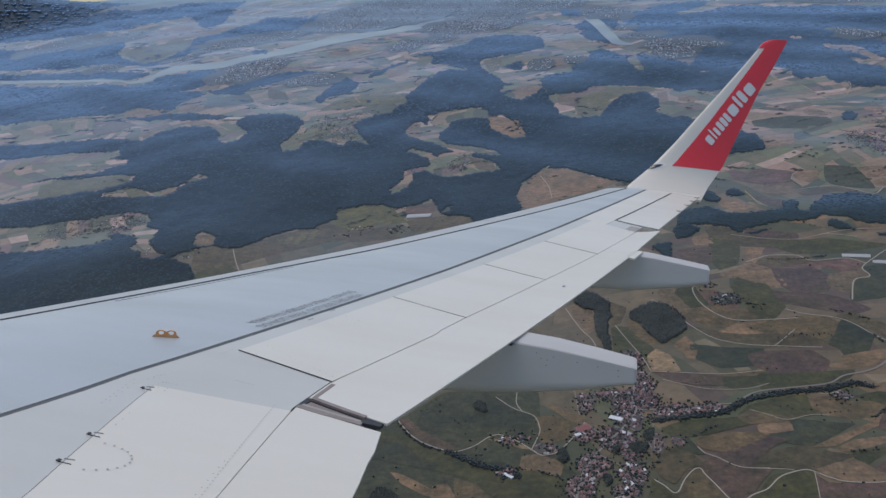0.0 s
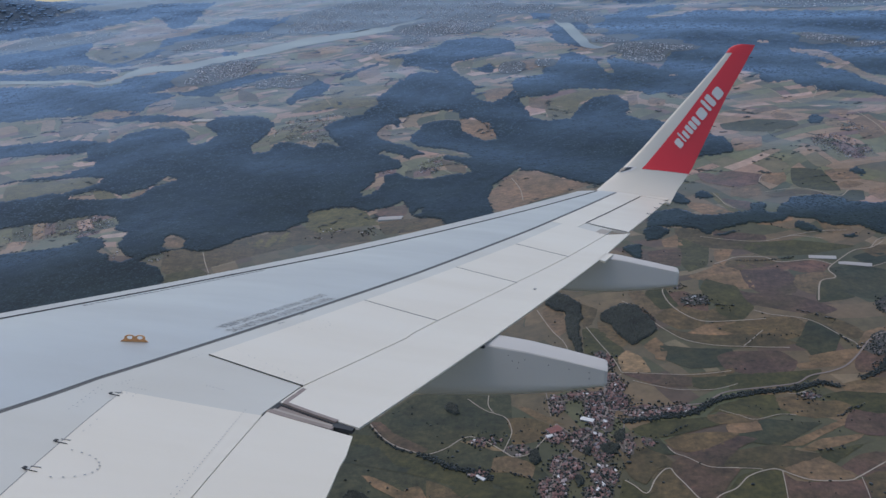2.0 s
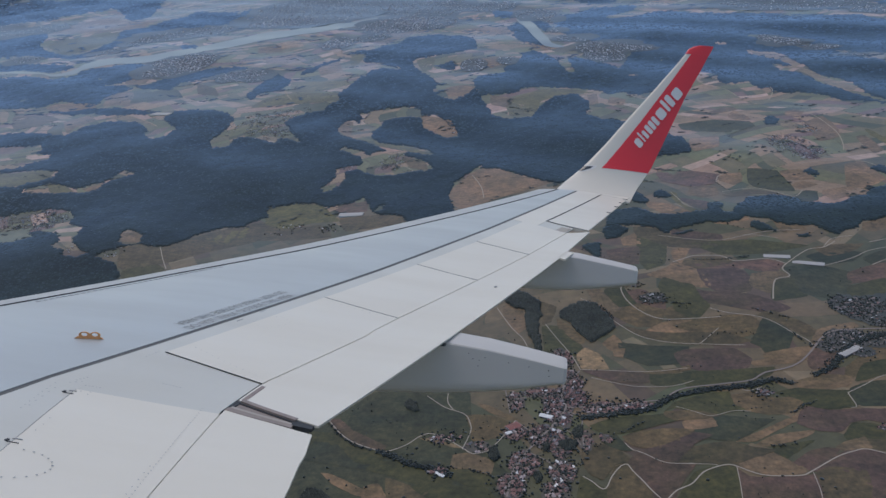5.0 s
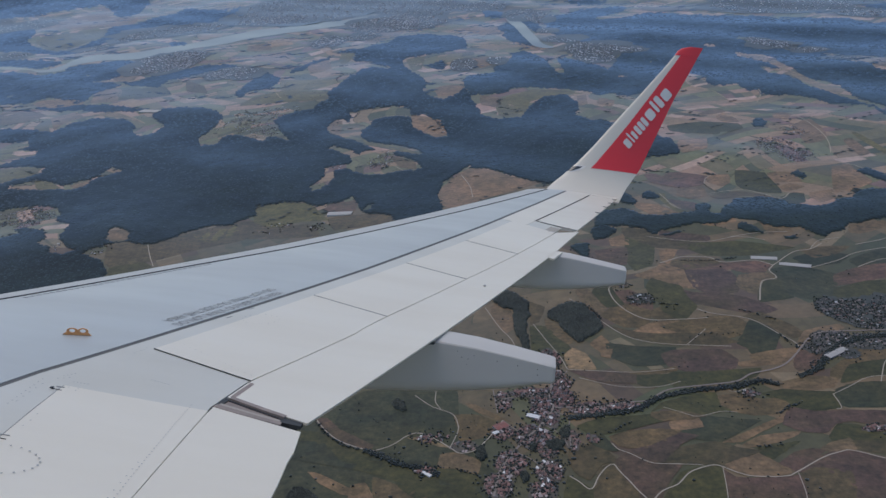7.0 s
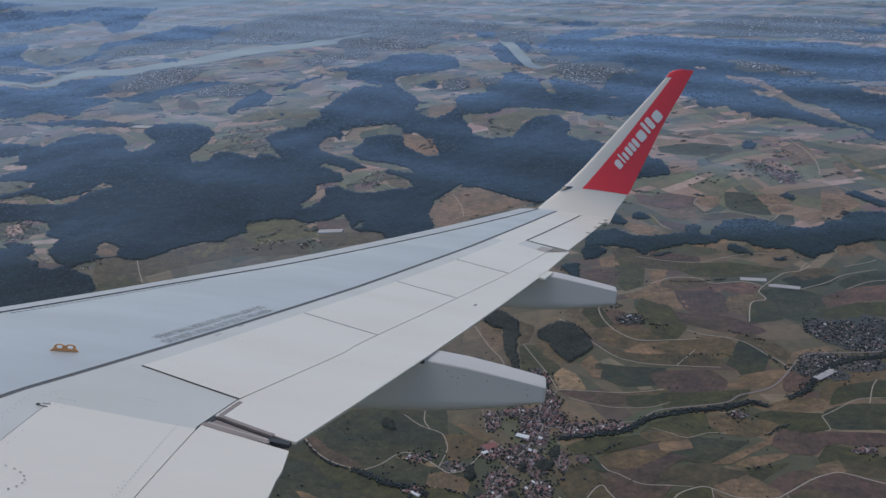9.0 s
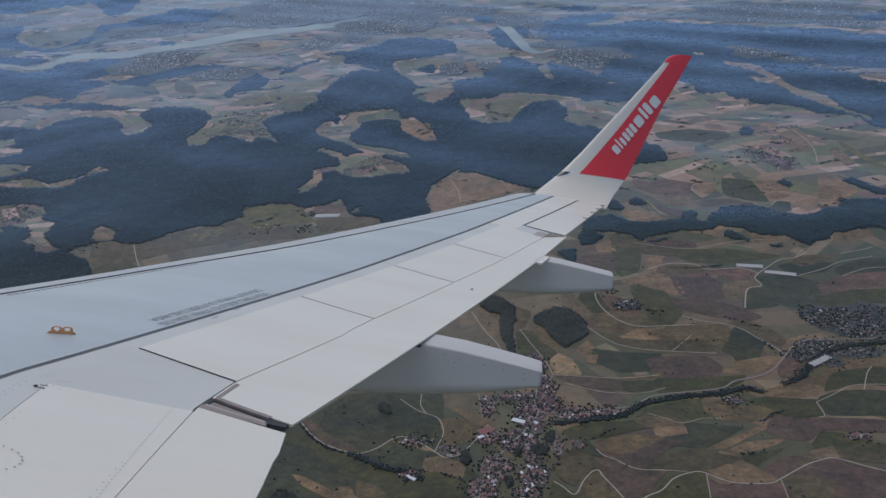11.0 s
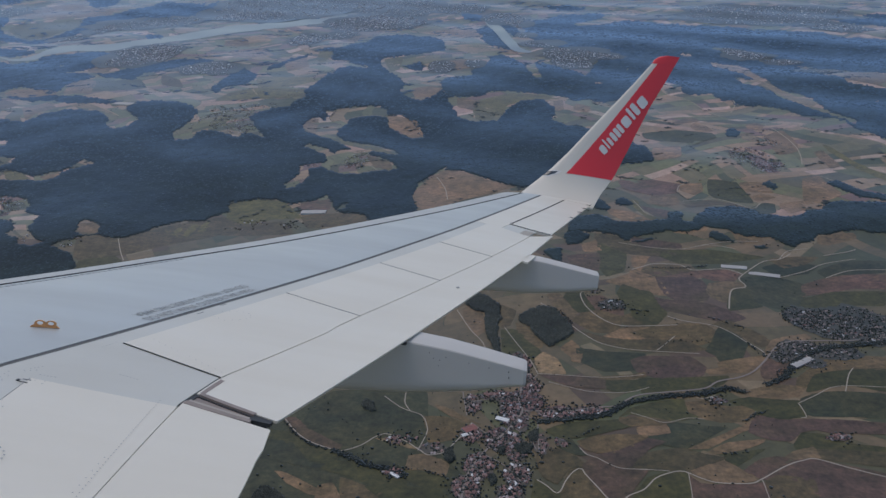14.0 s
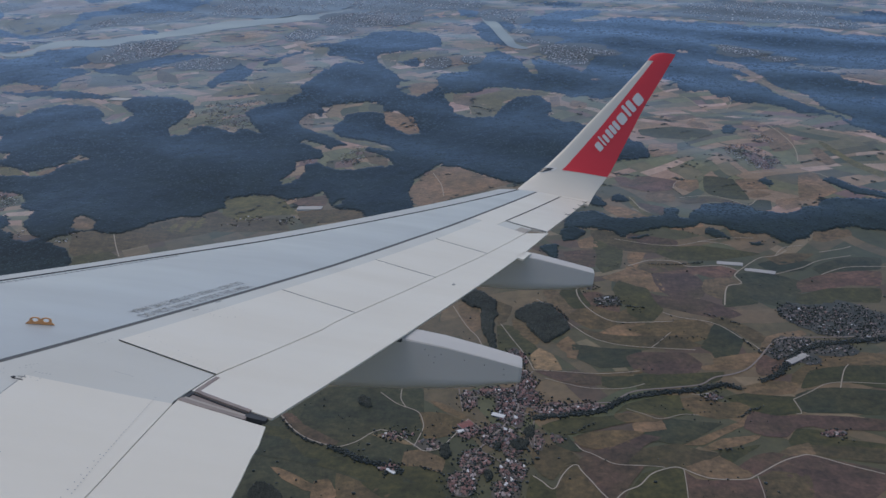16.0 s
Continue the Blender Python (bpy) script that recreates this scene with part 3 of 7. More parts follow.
house_roof = mesh_from("roof", [tuple(q) for q in ROOF] + [(q[0], q[1], q[2] - 0.12) for q in ROOF], [(0, 1, 3, 2), (2, 3, 5, 4), (6, 8, 9, 7), (8, 10, 11, 9), (0, 6, 7, 1), (4, 5, 11, 10), (0, 2, 8, 6), (2, 4, 10, 8), (1, 7, 9, 3), (3, 9, 11, 5)], ROOF_ONE)
village_count = [0]


def village(groups):
    """Houses thrown about a village core, most of them along its main street; the nearest are things of their own."""
    village_count[0] += 1
    rnd = np.random.RandomState(village_count[0])
    x, y = [], []
    for cx, cy, rx, ry, n in groups:
        n = int(n * (1.9 if village_count[0] == 2 else 4.4 if cy < 700 else 1.0 if cy < 1500 else 1.5 if cy < 1900 else 1.9))
        a, r = rnd.uniform(0, 6.283, n), np.sqrt(rnd.uniform(0, 1, n))
        x.append(cx + rx * r * np.cos(a)), y.append(cy + ry * r * np.sin(a))
    x, y = np.concatenate(x), np.concatenate(y)
    # keep them from standing in one another
    ok = [i for i in range(len(x)) if not any((x[i] - x[j]) ** 2 + (y[i] - y[j]) ** 2 < (0.8 if y[i] < 900 else 2.5) for j in range(i)) and not any((x[i] - u) ** 2 + (y[i] - v) ** 2 < 2.0 for u, v in street_spots)]
    x, y = x[ok], y[ok]
    k = is_open(x, y)
    x, y = x[k], y[k]
    if street_spots and village_count[0] < 3:
        # crowded along the streets, loose among the gardens
        spots = np.array(street_spots)
        off = np.hypot(x[:, None] - spots[None, :, 0], y[:, None] - spots[None, :, 1]).min(axis=1)
        k = rnd.uniform(0, 1, len(x)) < 0.5 + 0.7 * np.exp(-(off / 7.0) ** 2)
        x, y = x[k], y[k]
    n = len(x)
    far = float(reach(x, y).mean())
    grow = 0.86 if far < 550 else 0.72 if far < 800 else 0.8 if far < 1300 else 0.95 if far < 2000 else 1.25
    size = np.stack([rnd.uniform(0.65, 1.2, n), rnd.uniform(0.52, 0.78, n), rnd.uniform(0.55, 0.9, n)], axis=-1) * grow * np.where(rnd.uniform(0, 1, n) < 0.14, 1.45, 1.0)[:, None]
    turn = 0.6 * village_count[0] + rnd.choice([0, 1.571], n) + rnd.normal(0, 0.22, n)
    if far < 800:
        # gable ends to the street or along it
        spots = np.array(street_spots)
        way_on = np.roll(spots, -1, axis=0) - spots
        nearest = np.array([np.argmin((spots[:, 0] - u) ** 2 + (spots[:, 1] - v) ** 2) for u, v in zip(x, y)])
        turn = np.arctan2(way_on[nearest, 1], way_on[nearest, 0]) + rnd.choice([0, 0, 1.571], n) + rnd.normal(0, 0.12, n)
    else:
        size[:, 2] *= 0.75
    for cx, cy, rx, ry, count in groups:
        if count > 9 and not 800 < far < 1500:
            edge = [(cx + 1.12 * rx * math.cos(k * 0.2618) * rnd.uniform(0.85, 1.15), cy + 1.12 * ry * math.sin(k * 0.2618) * rnd.uniform(0.85, 1.15)) for k in range(24)]
            if far > 1500:
                settled.append(edge)
            tagged(sheet("village_ground", edge, 0.3 if far < 900 else 0.7, YARDS if far < 550 else GARDENS), "gardens and paved yards between village houses", "ground", kind="structure")
    k = rnd.randint(0, n, int(n * (2.1 if far < 550 else 3.4 if far < 800 else 2.4 if far < 1500 else 0.7 if far < 2000 else 0.6)))
    loose = 3.2 if far < 1500 else 6.0
    gx, gy = x[k] + rnd.normal(0, loose, len(k)), y[k] + rnd.normal(0, loose, len(k))
    tagged(new("garden_trees", crowns("garden_trees", gx, gy, rnd.uniform(0.35, 1.0, len(k)) * grow, 1.1, BUSH if far < 900 else LEAVES, 3, 0.52 if far < 900 else 0.15)), "dark garden trees among village houses", "trees", kind="stuff")
    # the near village's houses are things of their own
    alone = np.arange(n) < {1: 270, 2: 25}.get(village_count[0], 0)
    for i in np.flatnonzero(alone):
        home = tagged(new("house"), "small village house with plastered walls and tiled gable roof", "house", "village houses")
        home.matrix_world = Matrix.LocRotScale((x[i], y[i], float(terrain(x[i], y[i])) - 0.15), Euler((0, 0, turn[i])), Vector(size[i]))
        part("wall", house_wall, home), part("roof", house_roof, home)
    x, y, size, turn = x[~alone], y[~alone], size[~alone], turn[~alone]
    n = len(x)
    if n == 0:
        return
    base = tagged(new("village_houses"), "distant cluster of pale houses with tiled roofs", "village", kind="stuff")
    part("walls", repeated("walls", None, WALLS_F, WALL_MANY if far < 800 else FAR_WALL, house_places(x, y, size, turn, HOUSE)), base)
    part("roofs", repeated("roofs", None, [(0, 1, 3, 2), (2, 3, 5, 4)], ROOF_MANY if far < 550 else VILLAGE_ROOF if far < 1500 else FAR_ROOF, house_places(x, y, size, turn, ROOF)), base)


def hall(a, b, depth, tall, label, roofing=None):
    """A long low building from a to b."""
    a, b = Vector(a), Vector(b)
    d = b - a
    n = d.length / 2
    base = tagged(new("greenhouse" if "greenhouse" in label else "hall"), label, "building")
    base.matrix_world = Matrix.LocRotScale(((a.x + b.x) / 2, (a.y + b.y) / 2, float(terrain((a.x + b.x) / 2, (a.y + b.y) / 2)) - 0.3), Euler((0, 0, math.atan2(d.y, d.x))), None)
    w = mesh_from("wall", [(q[0] * n, q[1] * depth / 2, q[2] * tall) for q in HOUSE], WALLS_F + [(4, 8, 7), (5, 6, 9)], WALL_ONE)
    for q in w.vertices[8:]:
        q.co.z = tall * 1.25
    part("wall", w, base)
    r = house_roof.copy()
    r.materials[0] = roofing or WHITE_ROOF
    for q in r.vertices:
        q.co = (q.co.x / 1.12 * n * 1.02, q.co.y / 1.25 * depth / 2 * 1.05, tall + (q.co.z - 0.9) * tall * 0.3)
    part("roof", r, base)


def lone_trees():
    rnd = np.random.RandomState(8)
    a, r = rnd.uniform(-0.2, 0.62, 2600), 330 * 2.9 ** rnd.uniform(0, 1, 2600)
    x, y = r * np.sin(a), r * np.cos(a)
    k = (np.sin(x / 21.0) + np.sin(y / 17.0 + x / 33.0) + 0.8 * np.sin(x / 5.3 + 2 * np.sin(y / 7.0)) + rnd.uniform(-1, 1, len(x)) - 1.4 * np.maximum(0, x / y)) > 0.75
    x, y = x[k], y[k]
    # thick scrub along the gullies beside the near village
    u, v = rnd.normal(-25, 40, 500), rnd.normal(412, 34, 500)
    k = np.abs(np.sin(u / 19.0 + 1.3 * np.sin(v / 13.0)) + np.sin(v / 11.0 + u / 40.0)) < rnd.uniform(0, 0.5, len(u))
    x, y = np.concatenate([x, u[k]]), np.concatenate([y, v[k]])
    k = is_open(x, y)
    x, y = x[k], y[k]
    tagged(new("scattered_trees", crowns("scattered_trees", x, y, 0.22 + 0.75 * rnd.uniform(0, 1, len(x)) ** 2, 0.4 + 0.8 * rnd.uniform(0, 1, len(x)), BUSH, 4)), "scattered dark orchard trees and bushes on fields", "trees", kind="stuff")


def small_woods():
    """Ragged little woods, thickets and stream-side strips among the farther fields."""
    rnd = np.random.RandomState(14)
    xs, ys, sz = [], [], []
    for _ in range(1000):
        r, a = 860 * 3.7 ** rnd.uniform(0, 1), rnd.uniform(-0.7, 0.7)
        cx, cy, turn = r * math.sin(a), r * math.cos(a), rnd.normal(0, 0.5)
        long, wide = rnd.uniform(3, 20) * (0.7 + r / 2200), rnd.uniform(1.2, 4.5) * (0.7 + r / 1800)
        n = int(long * wide / max(1.2, r * 0.0022) ** 2 * 1.3) + 4
        u, v = rnd.uniform(-1, 1, n), rnd.normal(0, 0.45, n)
        u, v = u * long, v * wide + wide * np.sin(u * 2.5 + a * 9)
        xs.append(cx + u * math.cos(turn) - v * math.sin(turn)), ys.append(cy + u * math.sin(turn) + v * math.cos(turn))
    x, y = np.concatenate(xs), np.concatenate(ys)
    k = is_open(x, y) & (rnd.uniform(0, 1, len(x)) < np.interp(reach(x, y), [900, 1300, 1800], [0.25, 0.4, 1.0]))
    x, y = x[k], y[k]
    size = np.maximum(0.9, reach(x, y) * 0.0016) * rnd.uniform(0.6, 1.2, len(x))
    near = reach(x, y) < 850
    tagged(new("thickets", crowns("thickets", x[near], y[near], size[near], 0.8 + 0.35 * size[near], BUSH, 6, 0.4)), "small dark thickets scattered among the fields", "trees", kind="stuff")
    mid = ~near & (reach(x, y) < 1400)
    tagged(new("thickets", crowns("thickets", x[mid], y[mid], 1.3 * size[mid], 0.8, BUSH, 6, 0.12, 0.1, False)), "small distant thickets among the fields", "trees", kind="stuff")
    far = reach(x, y) >= 1400
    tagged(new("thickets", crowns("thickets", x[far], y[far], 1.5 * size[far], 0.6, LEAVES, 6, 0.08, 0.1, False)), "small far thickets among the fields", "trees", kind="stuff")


# ---- rivers, roads, fields, woods, villages ----
wood([(-871, 1430), (-671, 1387), (-627, 1366), (-590, 1337), (-566, 1331), (-563, 1360), (-559, 1392), (-541, 1416), (-515, 1418), (-484, 1390), (-455, 1353), (-443, 1326), (-438, 1295), (-415, 1257), (-402, 1282), (-398, 1315), (-415, 1348), (-437, 1391), (-442, 1431), (-422, 1441), (-383, 1430), (-357, 1413), (-332, 1379), (-318, 1339), (-316, 1282), (-325, 1247), (-328, 1219), (-319, 1192), (-301, 1192), (-295, 1227), (-287, 1235), (-209, 856), (-231, 852), (-245, 840), (-253, 831), (-260, 813), (-270, 803), (-284, 803), (-305, 813), (-317, 806), (-334, 795), (-336, 787), (-320, 776), (-309, 764), (-300, 746), (-286.9, 704.2), (-425.9, 622.7)])
wood([(-291, 1236), (-274, 1231), (-249, 1202), (-235, 1177), (-229, 1196), (-218, 1197), (-203, 1177), (-193, 1169), (-210, 1208), (-221, 1246), (-235, 1296), (-232, 1321), (-219, 1346), (-195, 1359), (-185, 1365), (-180, 1379), (-165, 1412), (-173, 1444), (-163, 1489), (-153, 1538), (-143, 1597), (-93, 913), (-105, 898), (-119, 893), (-127, 886), (-136, 897), (-148, 908), (-166, 912), (-184, 910), (-193, 911), (-194, 896), (-192, 879), (-201, 872), (-210, 861), (-215, 853)])
wood([(-146, 1578), (-138, 1607), (-122, 1665), (-105, 1681), (-74, 1644), (-97, 1700), (-134, 1776), (-158, 1797), (-153, 1860), (-175, 1885), (-191, 1905), (-166, 1917), (-131, 1932), (-115, 1968), (-86, 2013), (-69, 2074), (-37, 2086), (1, 2096), (52, 2050), (69, 1999), (76, 1877), (68, 1796), (43, 1771), (15, 1754), (-18, 1748), (-43, 1741), (-50, 1713), (-46, 1654), (-35, 1593), (-18, 1543), (-9, 1473), (-16, 1414), (-4, 1378), (16, 1362), (29, 1375), (41, 1401), (51, 1433), (57, 1379), (39, 996), (25, 971), (12, 953), (5, 939), (1, 910), (-4, 891), (0, 856), (5, 805), (-43, 801), (-50, 834), (-67, 845), (-79, 852)])
wood([(-78, 850), (-85, 869), (-88, 893), (-94, 913), (-146, 1610), (-103, 1594), (-67, 843)])
wood([(54, 1380), (60, 1357), (63, 1285), (64, 1247), (90, 1227), (118, 1230), (126, 1266), (148, 1319), (169, 1350), (200, 1354), (208, 1299), (202, 1241), (191, 1220), (204, 1180), (222, 1160), (244, 1122), (268, 1058), (278, 1043), (274, 1009), (269, 970), (254, 965), (231, 974), (188, 946), (144, 905), (110, 897), (75, 934), (54, 971), (35, 976)])
glade([(-800, 1301), (-626, 1283), (-585, 1284), (-571, 1253), (-579, 1230), (-548, 1215), (-540, 1191), (-556, 1174), (-567, 1149), (-711, 1140)])
glade([(-559, 1129), (-528, 1125), (-498, 1114), (-491, 1087), (-504, 1068), (-525, 1053), (-658, 1046), (-714, 1145)])
glade([(-489, 1055), (-485, 1062), (-467, 1050), (-443, 1031), (-437, 1042), (-423, 1051), (-415, 1066), (-411, 1096), (-406, 1103), (-392, 1087), (-403, 1071), (-415, 1057), (-418, 1035), (-424, 1022), (-439, 1020), (-465, 1019), (-486, 1022), (-505, 1028), (-506, 1039), (-493, 1039)])
glade([(-603, 946), (-484, 956), (-468, 962), (-443, 963), (-420, 944), (-405, 921), (-403, 900), (-380, 880), (-376, 858), (-376, 844), (-374, 830), (-360, 810), (-348, 797), (-356, 789), (-369, 797), (-375, 812), (-393, 823), (-388, 838), (-402, 867), (-431, 887), (-441, 884), (-426, 862), (-442, 859), (-557, 862)])
glade([(-324, 826), (-330, 848), (-327, 857), (-315, 846), (-307, 837), (-302, 816), (-310, 812), (-325, 817)])
glade([(-153, 1233), (-145, 1278), (-133, 1282), (-124, 1265), (-117, 1294), (-128, 1321), (-115, 1322), (-90, 1323), (-65, 1332), (-48, 1328), (-38, 1306), (-38, 1278), (-27, 1274), (-15, 1276), (-3, 1247), (8, 1232), (10, 1185), (14, 1157), (3, 1150), (-8, 1164), (-19, 1194), (-31, 1211), (-35, 1248), (-39, 1267), (-56, 1279), (-72, 1278), (-87, 1265), (-94, 1234), (-100, 1206), (-101, 1170), (-88, 1136), (-91, 1118), (-103, 1144), (-120, 1165), (-129, 1181), (-137, 1186)])
glade([(-101, 1170), (-88, 1136), (-66, 1119), (-44, 1108), (-30, 1094), (-19, 1066), (-24, 1055), (-36, 1069), (-51, 1080), (-57, 1074), (-50, 1062), (-36, 1042), (-29, 1028), (-19, 995), (-29, 989), (-45, 994), (-61, 985), (-87, 991), (-98, 1007), (-103, 1047), (-103, 1084), (-95, 1075), (-93, 1089), (-79, 1091), (-87, 1112), (-103, 1144)])
glade([(-96, 1002), (-109, 1025), (-121, 1016), (-120, 989), (-124, 963), (-131, 949), (-140, 945), (-143, 960), (-137, 975), (-131, 995), (-132, 1022), (-123, 1034), (-110, 1037), (-103, 1047), (-109, 1073), (-121, 1095), (-138, 1118), (-131, 1127), (-115, 1107), (-106, 1097), (-100, 1071)])
glade([(-79, 854), (-72, 863), (-70, 878), (-74, 875), (-79, 865)])
forest('wooded hills')
wood([(57, 1379), (51, 1433), (47, 1485), (58, 1521), (73, 1536), (107, 1543), (107, 1582), (123, 1612), (141, 1647), (153, 1714), (176, 1730), (185, 1721), (197, 1682), (203, 1606), (203, 1535), (207, 1493), (217, 1497), (220, 1554), (225, 1622), (240, 1619), (256, 1596), (266, 1569), (278, 1551), (292, 1523), (292, 1498), (312, 1551), (334, 1611), (353, 1629), (283, 1302), (271, 1306), (264, 1333), (246, 1327), (239, 1361), (229, 1373), (204, 1385), (172, 1405), (137, 1413), (123, 1407), (117, 1390), (99, 1383), (81, 1376)])
wood([(343, 1629), (386, 1640), (382, 1669), (357, 1695), (321, 1732), (293, 1756), (270, 1818), (254, 1910), (245, 1979), (265, 2085), (262, 2165), (281, 2210), (306, 2243), (332, 2235), (353, 2278), (386, 2311), (442, 2309), (487, 2319), (484, 2254), (462, 2201), (428, 2164), (399, 2148), (379, 2114), (405, 2078), (436, 2074), (484, 2119), (516, 2144), (546, 2107), (590, 2034), (423, 1415), (407, 1420), (354, 1354), (277, 1295)])
wood([(579, 2038), (659, 2012), (707, 1973), (756, 1910), (798, 1869), (842, 1837), (840, 1800), (883, 1761), (965, 1651), (577, 957), (547, 1066), (547, 1109), (541, 1127), (527, 1143), (514, 1147), (508, 1169), (498, 1199), (482, 1217), (462, 1227), (455, 1242), (458, 1260), (445, 1258), (441, 1280), (440, 1303), (424, 1305), (411, 1303), (403, 1318), (420, 1374), (413, 1388), (407, 1420)])
glade([(527, 1569), (541, 1554), (559, 1522), (562, 1490), (556, 1427), (553, 1382), (550, 1342), (552, 1303), (562, 1279), (567, 1252), (560, 1220), (558, 1187), (554, 1154), (559, 1125), (565, 1104), (555, 1094), (548, 1125), (545, 1168), (539, 1189), (537, 1210), (535, 1242), (528, 1266), (532, 1306), (531, 1337), (522, 1370), (512, 1401), (518, 1420), (530, 1404), (535, 1381), (542, 1410), (535, 1454), (530, 1494), (522, 1539)])
glade([(566, 1691), (597, 1702), (607, 1670), (621, 1640), (634, 1619), (633, 1578), (658, 1554), (672, 1537), (655, 1524), (631, 1523), (622, 1548), (612, 1562), (599, 1592), (586, 1613), (575, 1640)])
glade([(648, 1505), (663, 1497), (671, 1472), (695, 1463), (700, 1436), (713, 1410), (801, 1357), (731, 1232), (665, 1311), (656, 1333), (669, 1389), (649, 1392), (641, 1404), (651, 1458)])
glade([(499, 1659), (515, 1653), (511, 1640), (495, 1645)])
forest('far wooded ridges')
wood([(143, 799), (170, 805), (179, 794), (186, 779), (197.4, 773.3), (211, 774), (221, 774), (229, 777), (236, 796), (247, 800), (248, 786), (242, 768), (249, 763), (256, 771), (262, 789), (279, 809), (290, 811), (304, 811), (312, 803), (319, 795), (319, 780), (331, 779), (339, 772), (343, 768), (321.0, 704.0), (315.0, 706.7), (311.5, 716.1), (307.1, 723.5), (298.4, 726.5), (286.1, 726.3), (278.7, 733.0), (271.8, 741.8), (263.4, 746.8), (255.1, 752.2), (249.7, 742.9), (239.3, 741.4), (219.9, 743.1), (209.9, 743.0), (201.6, 740.0), (189.3, 740.3), (184.2, 729.4), (180.3, 733.6), (175.2, 743.8), (167.1, 752.3), (156.0, 759.7), (135.2, 757.6)])
wood([(340, 768), (358, 780), (371, 791), (380, 789), (389, 804), (400, 810), (414, 811), (423, 809), (484, 790), (443, 717), (389, 737), (372, 733), (361, 730), (351, 728), (340.8, 716.6), (329.0, 711.6), (320.1, 704.2), (315.0, 706.7)])
forest('belt of trees')
wood([(256.1, 736.3), (261.5, 740.9), (266.8, 734.6), (271.3, 726.0), (273.4, 718.1), (270.1, 715.3), (260.3, 722.3), (254.1, 728.6)])
wood([(186.4, 728.6), (195.0, 733.2), (208.1, 732.7), (203.7, 729.1), (193.4, 727.2)])
wood([(195, 835), (204, 855), (211, 845), (211, 828), (202, 826), (195, 831)])
wood([(170, 849), (183, 853), (187, 842), (188, 823), (184, 815), (173, 818)])
wood([(284.2, 707.7), (294.7, 710.1), (296.6, 705.1), (286.4, 700.7)])
wood([(421, 868), (432, 872), (437, 860), (441, 846), (466, 816), (457, 799), (430, 825), (426, 843), (420, 854), (417, 858)])
wood([(352, 867), (364, 876), (366, 858), (358, 852)])
wood([(393, 1104), (405, 1108), (409, 1090), (397, 1064), (388, 1068)])
wood([(132.8, 758.1), (144.4, 765.8), (152.2, 753.5), (152.7, 743.6), (140.6, 732.6), (130.3, 730.4), (130.3, 744.1)])
wood([(106.1, 716.6), (114.5, 723.4), (124.4, 724.6), (121.9, 704.8), (115.9, 689.0), (110.3, 697.6)])
forest('copse')
wood([(70.7, 593.5), (73.9, 602.3), (80.9, 607.4), (90.2, 613.0), (99.9, 608.1), (102.2, 596.9), (105.9, 583.0), (107.5, 570.0), (102.1, 562.3), (95.2, 556.7), (86.1, 549.0), (82.1, 560.6), (76.9, 578.9)])
wood([(34.9, 639.2), (42.1, 646.0), (52.2, 635.7), (59.1, 619.6), (58.5, 595.4), (54.7, 586.6), (53.0, 563.3), (51.5, 532.9), (47.8, 533.1), (46.2, 554.9), (44.5, 578.1), (46.4, 606.9), (39.3, 613.0), (33.8, 624.0)])
wood([(-39.3, 485.9), (-35.9, 489.7), (-31.6, 485.7), (-30.4, 476.2), (-33.8, 474.9), (-38.4, 480.7)])
wood([(-92.1, 390.6), (-92.3, 402.5), (-88.3, 406.2), (-80.2, 401.4), (-74.6, 391.2), (-67.4, 377.0), (-88.7, 366.2)])
wood([(48.6, 430.6), (55.4, 434.1), (59.3, 430.5), (56.5, 424.6), (50.6, 422.2)])
wood([(9.2, 430.7), (13.2, 432.8), (14.4, 422.4), (11.0, 418.7), (8.2, 424.2)])
wood([(30.8, 405.8), (34.6, 407.2), (35.6, 399.7), (31.7, 397.2)])
wood([(38.3, 429.8), (42.4, 431.9), (42.9, 426.2), (39.6, 424.4)])
wood([(57.3, 440.9), (63.6, 446.0), (61.9, 435.0), (57.3, 433.9)])
forest('copse beside the village')
wood([(-1276, 2165), (-914, 1948), (-858, 1929), (-799, 1883), (-767, 1908), (-777, 1962), (-740, 1966), (-710, 2023), (-679, 2022), (-616, 1957), (-600, 1923), (-612, 1869), (-620, 1830), (-631, 1792), (-663, 1775), (-621, 1762), (-598, 1747), (-594, 1695), (-609, 1660), (-608, 1598), (-608, 1569), (-633, 1597), (-673, 1622), (-707, 1632), (-713, 1609), (-749, 1612), (-767, 1607), (-960, 1592)])
wood([(-602, 1753), (-563, 1768), (-552, 1811), (-526, 1842), (-492, 1866), (-455, 1881), (-413, 1874), (-384, 1843), (-393, 1802), (-439, 1808), (-457, 1764), (-476, 1729), (-497, 1728), (-496, 1682), (-500, 1657), (-528, 1685), (-570, 1719)])
wood([(-700, 1587), (-657, 1554), (-621, 1564), (-585, 1544), (-537, 1515), (-504, 1487), (-478, 1461), (-481, 1438), (-515, 1460), (-548, 1464), (-600, 1503), (-631, 1512), (-671, 1540)])
wood([(-1723, 2980), (-1272, 2771), (-1180, 2794), (-1104, 2625), (-1093, 2537), (-1037, 2434), (-979, 2341), (-926, 2279), (-882, 2333), (-859, 2436), (-895, 2594), (-911, 2671), (-852, 2718), (-845, 2811), (-792, 2938), (-784, 3055), (-647, 2931), (-593, 2832), (-584, 2701), (-628, 2605), (-705, 2593), (-757, 2554), (-801, 2492), (-816, 2349), (-833, 2233), (-889, 2200), (-990, 2281), (-1077, 2321), (-1383, 2361)])
